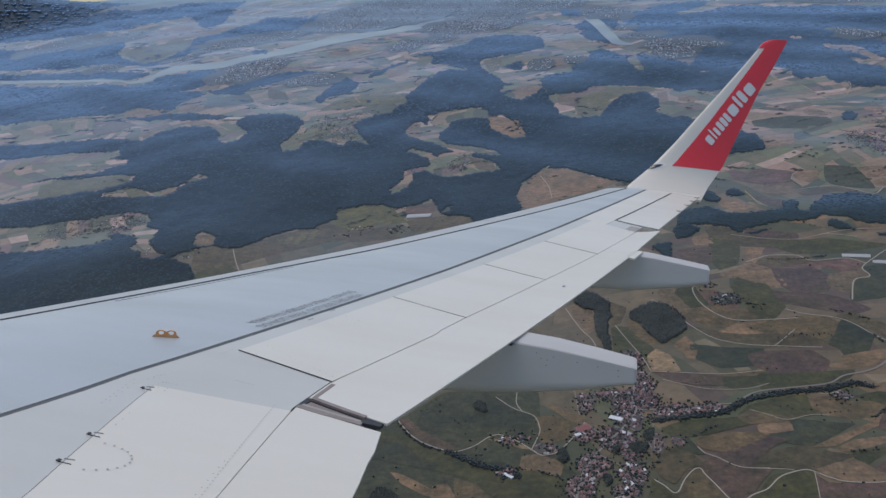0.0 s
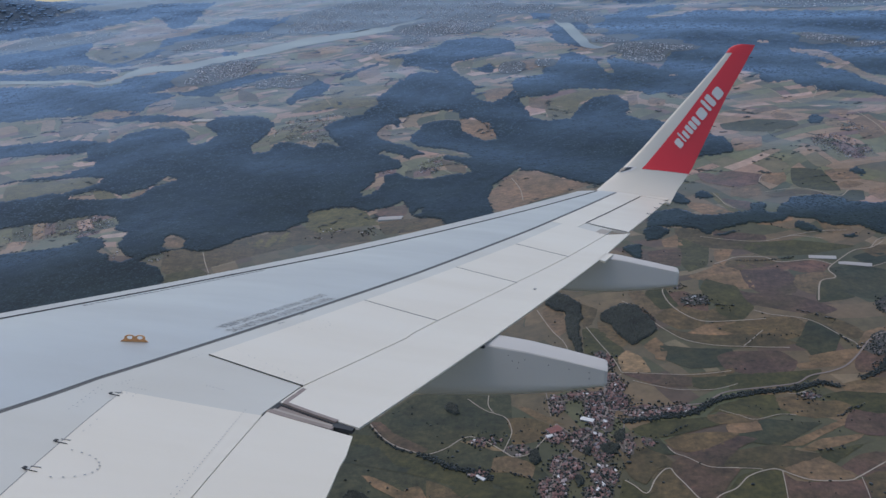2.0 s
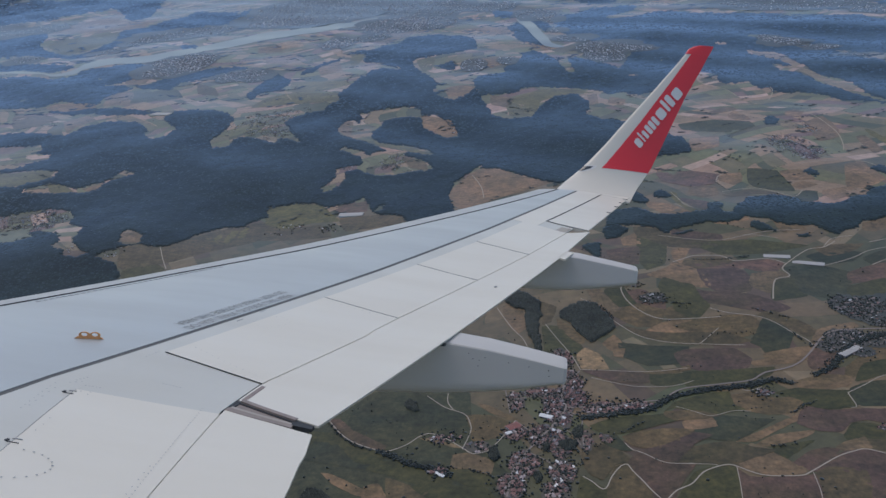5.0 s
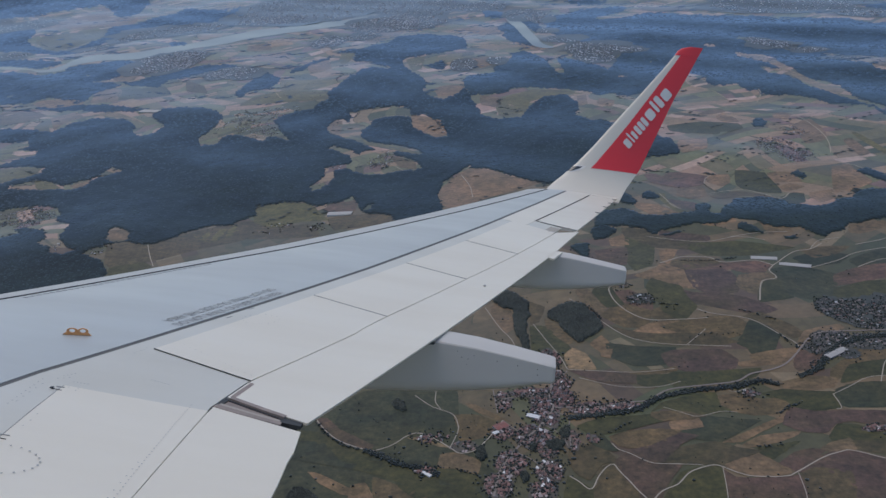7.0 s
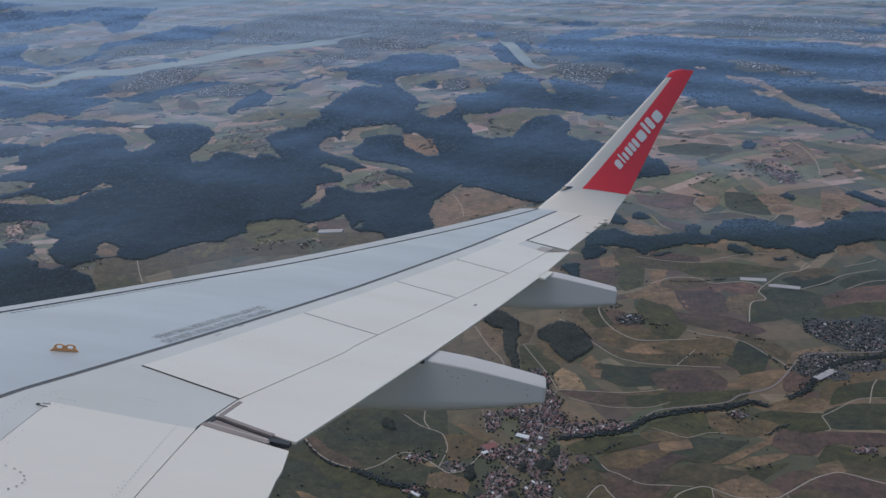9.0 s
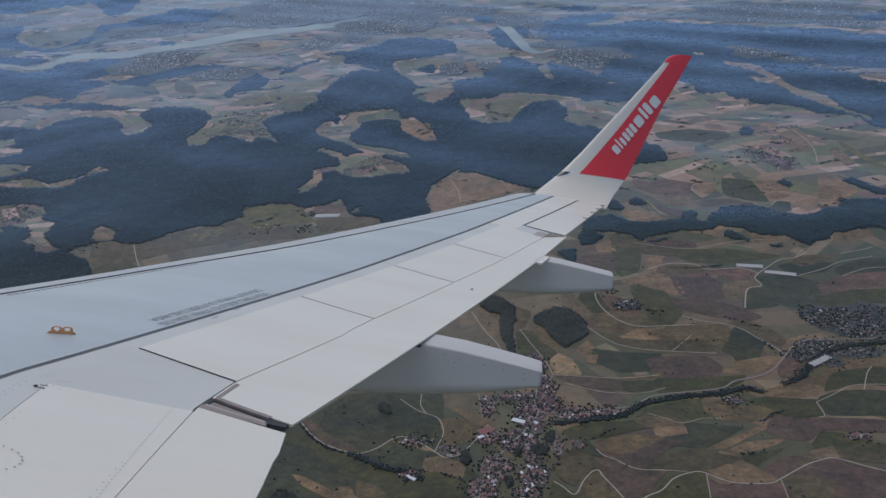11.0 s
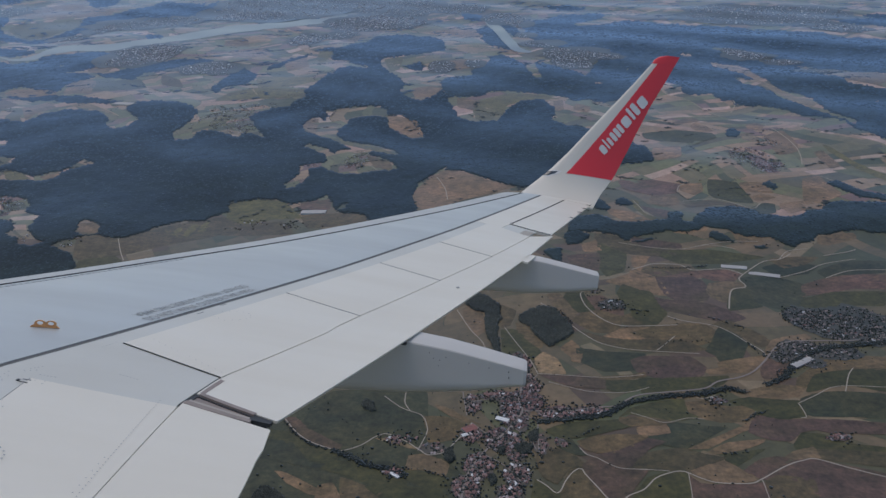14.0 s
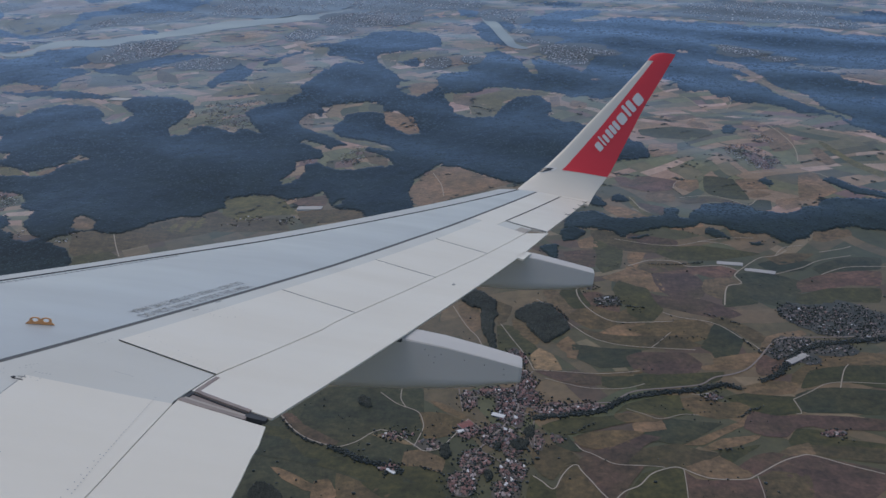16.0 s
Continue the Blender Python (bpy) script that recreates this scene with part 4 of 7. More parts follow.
wood([(-1356, 2312), (-1035, 2223), (-939, 2156), (-816, 2041), (-807, 1998), (-856, 1982), (-964, 2060), (-1303, 2214)])
wood([(-618, 2916), (-601, 3015), (-542, 2836), (-536, 2754), (-582, 2773)])
wood([(-262, 1739), (-245, 1784), (-228, 1833), (-209, 1869), (-189, 1903), (-175, 1915), (-193, 1883), (-211, 1826), (-231, 1757), (-246, 1704), (-268, 1705)])
wood([(-340, 1720), (-317, 1749), (-278, 1664), (-273, 1597), (-284, 1545), (-312, 1536), (-318, 1492), (-334, 1524), (-334, 1602), (-323, 1654)])
wood([(-629, 2240), (-610, 2264), (-585, 2227), (-571, 2144), (-601, 2132)])
wood([(-8, 1659), (19, 1681), (28, 1646), (12, 1600), (-3, 1620)])
forest('wood by the river')
wood([(-2093, 3704), (-1637, 3976), (-1344, 4085), (-1072, 3863), (-995, 3354), (-944, 3094), (-919, 2918), (-976, 2958), (-1040, 3101), (-1130, 3322), (-1178, 3410), (-1224, 3364), (-1278, 3290), (-1354, 3229), (-1396, 3145), (-1820, 3156)])
wood([(186, 2208), (192, 2132), (194, 1904), (203, 1778), (184, 1759), (164, 1830), (155, 1924), (156, 2085)])
wood([(204, 2334), (234, 2218), (253, 2092), (243, 1961), (221, 1933), (220, 2028), (211, 2188)])
wood([(139, 2425), (183, 2430), (198, 2314), (183, 2258), (145, 2300)])
wood([(378, 2541), (438, 2528), (483, 2443), (446, 2403), (384, 2481)])
wood([(933, 2044), (1003, 2084), (1086, 2097), (1187, 2046), (1084, 1862), (990, 1905), (946, 1963)])
wood([(-3400, 4200), (-2900, 3500), (-2300, 3450), (-1800, 3750), (-1700, 4300), (-2200, 4600)])
forest('far wood')
river([(-1320, 2245), (-958, 2048), (-866, 1978), (-823, 1944), (-797, 1988), (-796, 2055), (-775, 2122), (-728, 2120), (-662, 2116), (-607, 2155), (-557, 2223), (-499, 2279), (-443, 2356), (-369, 2349), (-307, 2428), (-231, 2413), (-173, 2435), (-85, 2495), (-84, 2450), (-169, 2359), (-223, 2322), (-287, 2260), (-354, 2243), (-415, 2198), (-474, 2152), (-530, 2109), (-575, 2032), (-634, 2020), (-676, 2013), (-717, 2025), (-750, 1996), (-773, 1972), (-776, 1930), (-817, 1915), (-858, 1959), (-936, 1997), (-1295, 2200)])
river([(191, 2297), (205, 2271), (221, 2156), (217, 2005), (219, 1862), (218, 1783), (235, 1733), (219, 1732), (201, 1762), (196, 1812), (194, 1904), (192, 2132)])
field("D", [(-101.4, 467.5), (-83.5, 473.6), (-57.6, 500.1), (-28.9, 499.5), (-0.6, 493.6), (-0.9, 440.2), (20.2, 402.2), (23.3, 370.4), (-96.4, 379.9)])
field("D", [(-68.7, 460.7), (-35.1, 456.1), (-28.4, 449.3), (-38.0, 441.1), (-54.1, 439.6), (-67.7, 448.7)])
field("B", [(220.3, 663.7), (245.6, 664.8), (255.1, 655.9), (243.8, 640.3), (229.5, 643.7), (222.6, 649.6), (213.1, 647.9), (185.5, 652.4), (188.0, 661.6), (204.8, 665.1)])
field("O", [(173.1, 665.5), (191.9, 676.0), (209.7, 674.2), (220.3, 663.7), (202.4, 656.9), (185.5, 652.4), (173.9, 659.5)])
field("T", [(171.5, 668.2), (187.1, 650.1), (187.5, 617.2), (170.6, 621.2), (153.4, 639.3), (146.1, 645.8), (167.3, 660.3)])
field("B", [(187.1, 650.1), (218.2, 650.0), (222.0, 627.4), (213.2, 607.2), (193.3, 603.9), (185.2, 619.7)])
field("B", [(182.4, 609.8), (211.5, 602.1), (223.6, 588.9), (231.6, 577.0), (216.8, 569.5), (196.4, 580.5), (179.3, 591.6), (171.8, 601.7), (175.6, 615.8)])
field("T", [(225.5, 638.1), (244.6, 642.4), (250.1, 636.9), (250.3, 630.2), (238.2, 624.5), (228.0, 601.3), (218.9, 611.7), (218.1, 622.4)])
field("G", [(238.2, 624.5), (263.0, 627.2), (250.7, 595.1), (225.7, 588.8), (225.4, 596.4)])
field("D", [(253.0, 647.3), (276.4, 650.3), (297.6, 632.0), (281.0, 593.3), (261.7, 591.6), (250.5, 600.1), (251.7, 626.0)])
field("G", [(162.8, 627.5), (175.3, 622.8), (175.8, 601.1), (178.1, 587.3), (162.9, 568.7), (152.7, 587.1)])
field("B", [(297.6, 632.0), (314.2, 640.0), (337.3, 647.1), (366.1, 642.6), (353.7, 618.2), (333.2, 621.8), (305.6, 615.7), (289.3, 612.6)])
field("G", [(287.2, 607.7), (315.0, 617.7), (351.3, 613.6), (339.7, 590.8), (319.9, 594.1), (294.9, 592.0), (278.9, 588.4)])
field("D", [(278.1, 666.4), (299.5, 674.4), (323.3, 665.7), (308.1, 651.6), (285.0, 649.5)])
field("O", [(288.5, 681.6), (308.3, 684.6), (330.5, 682.0), (316.0, 670.0), (295.3, 664.0)])
field("D", [(318.8, 655.5), (337.6, 667.1), (357.7, 672.8), (380.2, 670.1), (368.7, 647.6), (341.6, 646.7), (320.7, 644.6)])
field("O", [(146.9, 563.4), (173.5, 571.1), (197.1, 570.1), (202.7, 562.9), (203.8, 554.5), (196.6, 544.1), (184.0, 540.7), (170.3, 546.1), (157.0, 554.0)])
field("D", [(196.6, 544.1), (207.2, 562.2), (213.5, 559.8), (220.2, 540.6), (209.0, 520.1), (194.5, 515.5), (194.4, 526.2), (189.5, 534.1)])
field("O", [(204.1, 566.9), (218.4, 573.9), (233.6, 550.8), (236.4, 538.2), (227.2, 534.0), (221.6, 544.3), (214.5, 557.2)])
field("T", [(193.9, 519.2), (222.9, 522.8), (225.3, 517.5), (217.5, 508.5), (205.3, 505.0), (183.9, 505.5), (183.0, 510.6), (191.7, 512.6)])
field("T", [(238.0, 542.2), (251.4, 547.0), (263.9, 549.1), (265.1, 542.9), (250.8, 536.3), (239.2, 526.3), (229.9, 516.9), (225.5, 524.6)])
field("B", [(221.7, 514.7), (239.2, 526.3), (238.8, 511.7), (227.2, 496.5), (216.0, 495.2), (215.0, 501.9)])
field("O", [(237.0, 494.6), (263.8, 514.8), (282.0, 516.1), (304.7, 508.9), (297.0, 494.4), (273.5, 498.5), (256.2, 498.0), (246.8, 492.8), (233.9, 479.0), (230.6, 479.4)])
field("G", [(248.2, 496.0), (273.5, 498.5), (297.0, 494.4), (283.7, 468.8), (264.5, 479.5), (251.8, 480.6), (240.2, 477.6), (235.4, 478.5)])
field("T", [(201.4, 484.6), (216.9, 488.5), (228.3, 486.4), (235.2, 482.0), (228.2, 473.7), (214.2, 472.9), (200.7, 478.1)])
field("G", [(185.4, 473.6), (198.5, 476.6), (214.0, 472.3), (227.8, 468.6), (224.3, 452.7), (209.2, 452.0), (197.7, 456.6), (193.5, 463.2)])
field("D", [(228.6, 470.5), (239.0, 474.9), (252.8, 475.2), (282.2, 465.9), (270.8, 444.0), (249.5, 448.1), (228.9, 451.9), (225.6, 455.7)])
field("O", [(156.0, 473.0), (170.5, 475.3), (183.2, 467.6), (191.9, 468.0), (196.1, 461.2), (185.9, 451.6), (172.4, 450.8), (161.0, 456.5), (155.1, 464.6)])
field("G", [(114.4, 456.8), (123.1, 467.6), (143.0, 475.7), (157.3, 477.4), (156.4, 463.2), (161.4, 457.7), (150.2, 453.9), (136.5, 452.4), (121.5, 461.2)])
field("D", [(129.6, 445.3), (146.0, 450.9), (161.2, 447.1), (173.5, 444.6), (156.3, 432.1), (144.2, 424.0), (132.6, 427.3), (125.5, 436.3)])
field("T", [(145.8, 423.8), (163.6, 434.7), (179.8, 444.1), (190.1, 449.5), (191.7, 445.1), (181.5, 439.7), (169.0, 431.6), (156.6, 423.4)])
field("T", [(155.7, 420.5), (167.9, 428.7), (181.4, 430.8), (191.3, 431.7), (188.0, 427.4), (174.7, 421.2), (160.8, 417.4)])
field("T", [(121.5, 445.4), (129.1, 449.6), (139.1, 449.8), (139.5, 440.0), (129.1, 437.5), (121.1, 437.8)])
field("G", [(163.9, 417.3), (175.6, 419.4), (187.4, 421.6), (174.0, 411.1), (163.6, 403.5), (161.9, 411.7)])
field("B", [(197.7, 456.6), (208.7, 450.8), (227.7, 449.2), (247.8, 444.5), (267.2, 437.0), (262.7, 428.3), (230.7, 434.1), (222.9, 438.2), (214.1, 436.5), (206.0, 428.7), (194.2, 431.0), (186.2, 439.3), (192.3, 451.1)])
field("G", [(206.3, 425.6), (215.6, 436.2), (227.0, 433.0), (229.9, 425.5), (256.1, 415.7), (253.6, 410.8), (234.3, 416.4), (214.9, 420.1), (205.5, 420.1)])
field("O", [(214.4, 419.0), (234.3, 416.4), (253.6, 410.8), (247.1, 398.4), (228.6, 404.6), (214.7, 409.4)])
field("T", [(195.9, 413.5), (203.3, 418.5), (215.0, 421.7), (214.4, 410.7), (206.9, 409.1), (199.3, 409.2)])
field("B", [(166.5, 399.1), (180.0, 410.6), (190.5, 414.0), (197.0, 411.1), (189.7, 404.5), (174.7, 393.3), (171.9, 397.6)])
field("O", [(108.1, 407.4), (121.1, 419.6), (141.1, 424.2), (151.7, 417.9), (162.5, 413.4), (151.2, 407.1), (140.1, 400.9), (128.8, 403.3), (121.4, 403.9)])
field("T", [(140.5, 402.3), (151.2, 407.1), (161.4, 410.2), (166.5, 403.3), (171.4, 392.5), (163.2, 390.1), (148.9, 391.6), (141.9, 397.1)])
field("B", [(174.7, 393.3), (189.7, 404.5), (200.9, 409.2), (210.1, 409.4), (226.8, 401.0), (243.2, 391.1), (235.6, 376.7), (204.6, 355.5), (190.7, 366.1), (191.5, 380.8), (184.3, 391.4), (178.2, 390.9)])
field("O", [(176.8, 391.1), (186.1, 395.6), (201.5, 390.1), (197.2, 374.2), (186.8, 357.4), (171.0, 358.9), (172.8, 377.4)])
field("B", [(137.6, 397.6), (142.7, 390.6), (153.9, 388.8), (169.9, 388.6), (174.8, 389.7), (167.8, 359.3), (128.4, 363.8)])
field("G", [(115.1, 397.1), (123.4, 400.2), (136.9, 400.2), (133.8, 380.9), (129.8, 363.7), (96.0, 367.6), (105.8, 384.0)])
field("L", [(73.9, 531.5), (81.0, 541.2), (88.8, 530.7), (90.9, 511.0), (74.6, 511.5)])
field("B", [(74.3, 509.3), (90.5, 508.6), (108.2, 506.5), (116.3, 502.5), (112.2, 491.9), (98.1, 492.3), (88.2, 496.1)])
field("G", [(116.3, 502.5), (132.3, 501.8), (141.7, 503.2), (136.7, 491.0), (121.4, 486.1), (113.6, 490.5)])
field("T", [(99.5, 538.0), (107.0, 537.4), (102.9, 525.9), (97.8, 528.7)])
field("O", [(111.8, 506.5), (134.1, 508.9), (142.1, 511.8), (142.4, 506.0), (128.8, 502.0), (114.6, 502.7)])
field("G", [(69.3, 445.5), (83.6, 452.0), (103.7, 453.5), (117.2, 454.8), (122.3, 448.5), (107.8, 443.0), (93.8, 438.0), (83.8, 435.9), (74.3, 436.6)])
field("O", [(114.4, 456.8), (131.3, 457.7), (143.1, 452.2), (135.3, 448.0), (118.7, 447.3), (113.2, 451.8)])
field("D", [(71.8, 431.4), (80.6, 436.1), (84.8, 424.9), (86.8, 419.5), (80.8, 420.2), (74.0, 426.0)])
field("O", [(61.6, 427.1), (72.5, 426.0), (80.6, 419.1), (84.9, 409.7), (75.4, 408.2), (67.4, 397.1), (60.9, 402.6), (58.7, 412.3)])
field("O", [(84.8, 432.9), (97.0, 437.8), (113.3, 438.7), (125.5, 436.3), (113.2, 425.6), (102.7, 420.9), (93.5, 421.6), (87.9, 424.6)])
field("B", [(92.9, 418.9), (106.4, 423.2), (124.8, 433.5), (133.5, 430.3), (121.8, 422.2), (113.0, 412.3), (108.7, 407.4), (102.8, 408.0)])
field("B", [(83.4, 409.9), (92.7, 417.9), (102.5, 407.0), (117.0, 404.2), (102.9, 384.3), (96.0, 367.6), (88.3, 383.6), (85.4, 397.6)])
field("O", [(67.3, 388.0), (75.0, 405.7), (82.9, 407.3), (84.9, 395.3), (89.7, 383.4), (85.0, 368.8), (62.9, 371.1)])
field("G", [(56.1, 400.7), (63.8, 393.0), (67.3, 388.0), (62.9, 371.1), (49.0, 372.6)])
field("T", [(100.0, 634.6), (107.6, 628.0), (114.9, 598.5), (106.9, 588.8), (99.6, 606.2), (96.5, 625.9)])
field("O", [(108.6, 586.7), (119.0, 597.9), (132.1, 601.4), (145.7, 588.2), (136.3, 565.3), (121.0, 567.9)])
field("T", [(139.1, 568.8), (145.7, 571.7), (164.8, 568.5), (180.0, 566.1), (175.6, 551.2), (152.3, 551.0), (134.5, 557.7), (125.3, 560.5)])
field("O", [(142.8, 584.5), (152.6, 591.3), (164.1, 580.9), (163.4, 570.5), (145.7, 571.7)])
field("B", [(123.3, 619.9), (136.5, 621.9), (148.6, 600.8), (145.7, 588.2), (131.7, 599.5), (124.7, 605.6)])
field("G", [(112.6, 631.9), (124.0, 634.4), (125.3, 619.2), (127.8, 600.5), (114.9, 598.5), (108.9, 622.9)])
field("G", [(157.7, 732.1), (178.8, 727.6), (172.4, 690.9), (164.3, 666.4), (148.5, 656.8), (147.0, 681.3)])
field("T", [(142.2, 728.1), (159.0, 738.1), (156.0, 712.7), (141.5, 712.4)])
field("B", [(125.6, 704.1), (152.4, 706.8), (144.4, 669.3), (125.7, 678.6)])
field("T", [(178.5, 696.5), (192.2, 694.7), (177.6, 665.1), (173.9, 677.8)])
field("G", [(157.6, 638.6), (171.1, 623.2), (171.8, 601.7), (158.5, 590.4), (149.7, 605.3), (149.9, 624.3)])
field("O", [(159.4, 751.7), (181.7, 739.7), (185.9, 726.3), (222.1, 708.0), (217.1, 691.2), (177.7, 702.8), (157.7, 732.1)])
field("B", [(185.9, 726.3), (188.7, 737.9), (208.3, 727.8), (225.3, 719.1), (222.1, 708.0), (190.6, 715.9)])
field("G", [(197.6, 706.0), (244.8, 704.5), (265.6, 695.8), (285.3, 685.3), (244.9, 676.1), (213.7, 679.6)])
field("T", [(38.0, 623.3), (45.1, 607.1), (44.5, 578.1), (37.7, 569.4), (31.2, 589.3), (31.0, 614.3)])
field("O", [(59.1, 619.6), (70.4, 607.7), (63.5, 585.2), (57.0, 581.6)])
field("G", [(56.4, 576.9), (68.3, 575.4), (78.3, 548.2), (79.5, 531.3), (60.9, 532.3), (53.4, 532.6)])
field("O", [(68.1, 589.2), (76.2, 574.4), (82.7, 552.0), (78.3, 548.2), (67.8, 571.0)])
field("T", [(93.5, 546.8), (103.3, 558.0), (107.8, 541.4), (98.8, 534.1)])
field("D", [(104.8, 545.7), (126.4, 539.2), (148.0, 534.5), (143.1, 515.4), (117.0, 513.7), (104.7, 525.9)])
field("O", [(113.3, 569.1), (134.1, 556.0), (175.2, 549.6), (189.9, 535.4), (170.4, 533.4), (141.8, 539.7), (121.8, 553.3)])
field("B", [(137.8, 526.7), (147.3, 531.6), (176.1, 527.5), (183.0, 513.9), (175.7, 502.5), (150.5, 502.5), (138.5, 512.0)])
field("G", [(139.9, 503.4), (172.2, 502.9), (193.6, 502.2), (186.9, 493.0), (157.1, 488.4), (135.4, 486.1)])
field("B", [(-85.2, 473.9), (-78.4, 474.3), (-68.7, 460.7), (-54.5, 447.1), (-46.0, 440.3), (-54.1, 439.6), (-67.6, 447.5), (-76.7, 456.8)])
field("D", [(-70.5, 482.7), (-57.2, 493.4), (-39.5, 493.5), (-37.2, 474.3), (-42.0, 463.0), (-55.4, 461.8), (-68.7, 460.7), (-72.9, 470.4)])
field("D", [(-57.3, 495.5), (-39.6, 496.7), (-35.5, 474.1), (-49.2, 473.1), (-60.0, 481.1)])
field("D", [(-35.7, 483.4), (-21.8, 480.9), (-4.8, 469.0), (-1.9, 456.9), (-11.9, 452.8), (-28.5, 455.0), (-38.6, 462.4)])
field("D", [(-44.7, 445.9), (-28.4, 449.3), (-21.8, 442.9), (-12.2, 436.1), (-10.8, 428.0), (-15.6, 418.3), (-28.1, 422.2), (-37.7, 431.2), (-49.1, 437.9)])
field("L", [(-30.0, 446.8), (-21.8, 445.6), (-2.7, 433.3), (-12.2, 436.1)])
field("O", [(-1.6, 465.7), (11.8, 463.5), (21.4, 456.4), (24.4, 453.2), (13.7, 440.9), (0.7, 439.8), (-0.3, 453.9)])
field("T", [(5.7, 477.3), (12.4, 473.8), (25.0, 460.0), (31.1, 454.0), (21.5, 458.2), (12.0, 466.7)])
field("T", [(-10.8, 428.0), (-2.9, 428.7), (6.3, 423.3), (10.7, 417.9), (7.9, 408.2), (-3.4, 414.5), (-12.6, 415.3)])
field("G", [(-12.6, 415.3), (5.5, 408.5), (11.0, 398.3), (-3.9, 399.8), (-14.2, 408.0)])
field("G", [(-99.3, 464.2), (-81.9, 459.3), (-70.8, 446.1), (-50.5, 434.1), (-53.2, 424.6), (-66.0, 428.6), (-80.3, 444.2), (-94.3, 451.6)])
field("D", [(-90.9, 451.2), (-77.4, 446.9), (-65.8, 425.9), (-53.2, 424.6), (-59.1, 419.8), (-78.5, 427.2), (-95.2, 434.3)])
field("G", [(-53.3, 427.3), (-34.3, 422.7), (-15.7, 410.5), (-12.9, 400.6), (-27.8, 401.9), (-46.4, 413.6), (-59.1, 419.8)])
field("T", [(-83.9, 419.6), (-77.4, 417.3), (-60.9, 403.6), (-51.5, 396.4), (-63.4, 397.5), (-76.5, 408.6)])
field("D", [(-95.3, 412.8), (-82.6, 409.1), (-69.2, 395.6), (-61.6, 376.4), (-90.6, 379.2)])
field("T", [(-59.5, 404.4), (-52.1, 406.4), (-46.9, 393.7), (-50.6, 382.3), (-59.7, 387.7)])
field("O", [(-47.8, 411.0), (-33.8, 402.3), (-15.9, 393.6), (-27.5, 373.9), (-44.7, 379.6)])
field("G", [(-33.8, 402.3), (-12.9, 400.6), (4.9, 396.6), (10.1, 384.5), (-10.4, 377.2), (-21.8, 387.0)])
field("T", [(285, 1032), (318, 1041), (302, 983), (273, 975), (276, 1003)])
field("T", [(341, 1154), (364, 1174), (378, 1170), (377, 1155), (345, 1147)])
field("T", [(358, 1129), (373, 1153), (379, 1128), (378, 1103), (361, 1103)])
field("T", [(427, 1120), (441, 1128), (446, 1110), (433, 1087), (423, 1102)])
field("L", [(404, 1077), (416, 1081), (417, 1050), (407, 1036), (399, 1051)])
field("G", [(292, 1110), (336, 1116), (372, 1093), (371, 1069), (339, 1054), (291, 1081)])
field("T", [(429, 1059), (456, 1075), (451, 1022), (440, 988), (413, 977), (420, 1020)])
field("Y", [(475, 1001), (480, 1000), (484, 934), (495, 893), (485, 874), (475, 915), (472, 974)])
field("T", [(455, 979), (466, 981), (461, 928), (447, 919), (450, 952)])
field("T", [(275, 888), (296, 887), (291, 865), (279, 853), (270, 870)])
field("B", [(218, 915), (252, 909), (274, 889), (262, 863), (238, 858), (216, 883)])
field("T", [(238, 858), (260, 853), (255, 824), (238, 817), (229, 833)])
field("G", [(307, 895), (330, 878), (326, 819), (298, 835), (294, 854)])
field("T", [(329, 836), (343, 843), (352, 830), (333, 823)])
field("T", [(333, 877), (354, 873), (355, 845), (332, 852)])
field("T", [(400, 879), (421, 888), (418, 868), (418, 831), (393, 812), (373, 808), (383, 838)])
field("T", [(351, 813), (373, 816), (366, 792), (348, 782), (346, 802)])
field("G", [(321, 807), (336, 817), (344, 811), (334, 784), (316, 779), (313, 792)])
field("O", [(259, 823), (287, 834), (309, 818), (315, 798), (292, 817), (264, 812)])
field("T", [(184, 819), (203, 805), (215, 773), (191, 777), (183, 801)])
field("Y", [(211, 841), (218, 840), (215, 801), (223, 774), (214, 777), (210, 812)])
field("B", [(217, 821), (239, 801), (229, 777), (220, 790)])
field("T", [(237.0, 758.9), (255.1, 752.2), (256.9, 741.9), (238.0, 737.0), (227.0, 741.7)])
field("T", [(275.7, 738.9), (282.6, 730.1), (296.7, 721.9), (296.2, 714.2), (276.5, 713.1)])
field("T", [(350, 725), (382, 732), (380, 720), (351.0, 706.7), (343.1, 710.8)])
field("Y", [(-194, 908), (-166, 912), (-138, 898), (-119, 857), (-114, 843), (-140, 848), (-167, 839), (-188, 860)])
field("B", [(-120, 884), (-97, 905), (-88, 893), (-87, 864), (-102, 860), (-113, 855)])
field("O", [(-112, 847), (-78, 847), (-50, 834), (-44, 816), (-76, 810), (-103, 811)])
field("O", [(-204, 860), (-188, 864), (-167, 839), (-133, 838), (-118, 800), (-189, 808)])
field("O", [(-315, 803), (-296, 809), (-277, 799), (-239, 840), (-204, 860), (-191, 805), (-230, 779), (-257, 762), (-294, 751), (-306, 764)])
field("Y", [(-240, 821), (-222, 839), (-206, 855), (-198, 827), (-220, 802)])
field("G", [(-299, 752), (-271, 758), (-259.4, 743.7), (-269.9, 736.6), (-293.8, 733.6)])
field("T", [(15, 946), (35, 976), (59, 958), (78, 926), (102, 901), (46, 869), (11, 843), (-5, 871), (1, 910)])
field("T", [(-153, 1233), (-145, 1278), (-133, 1276), (-129, 1192), (-137, 1194)])
field("T", [(-33, 1267), (-19, 1262), (10, 1224), (13, 1158), (-1, 1156), (-19, 1194), (-31, 1211)])
field("Y", [(-101, 1170), (-88, 1136), (-51, 1108), (-23, 1066), (-36, 1069), (-65, 1103), (-87, 1118)])
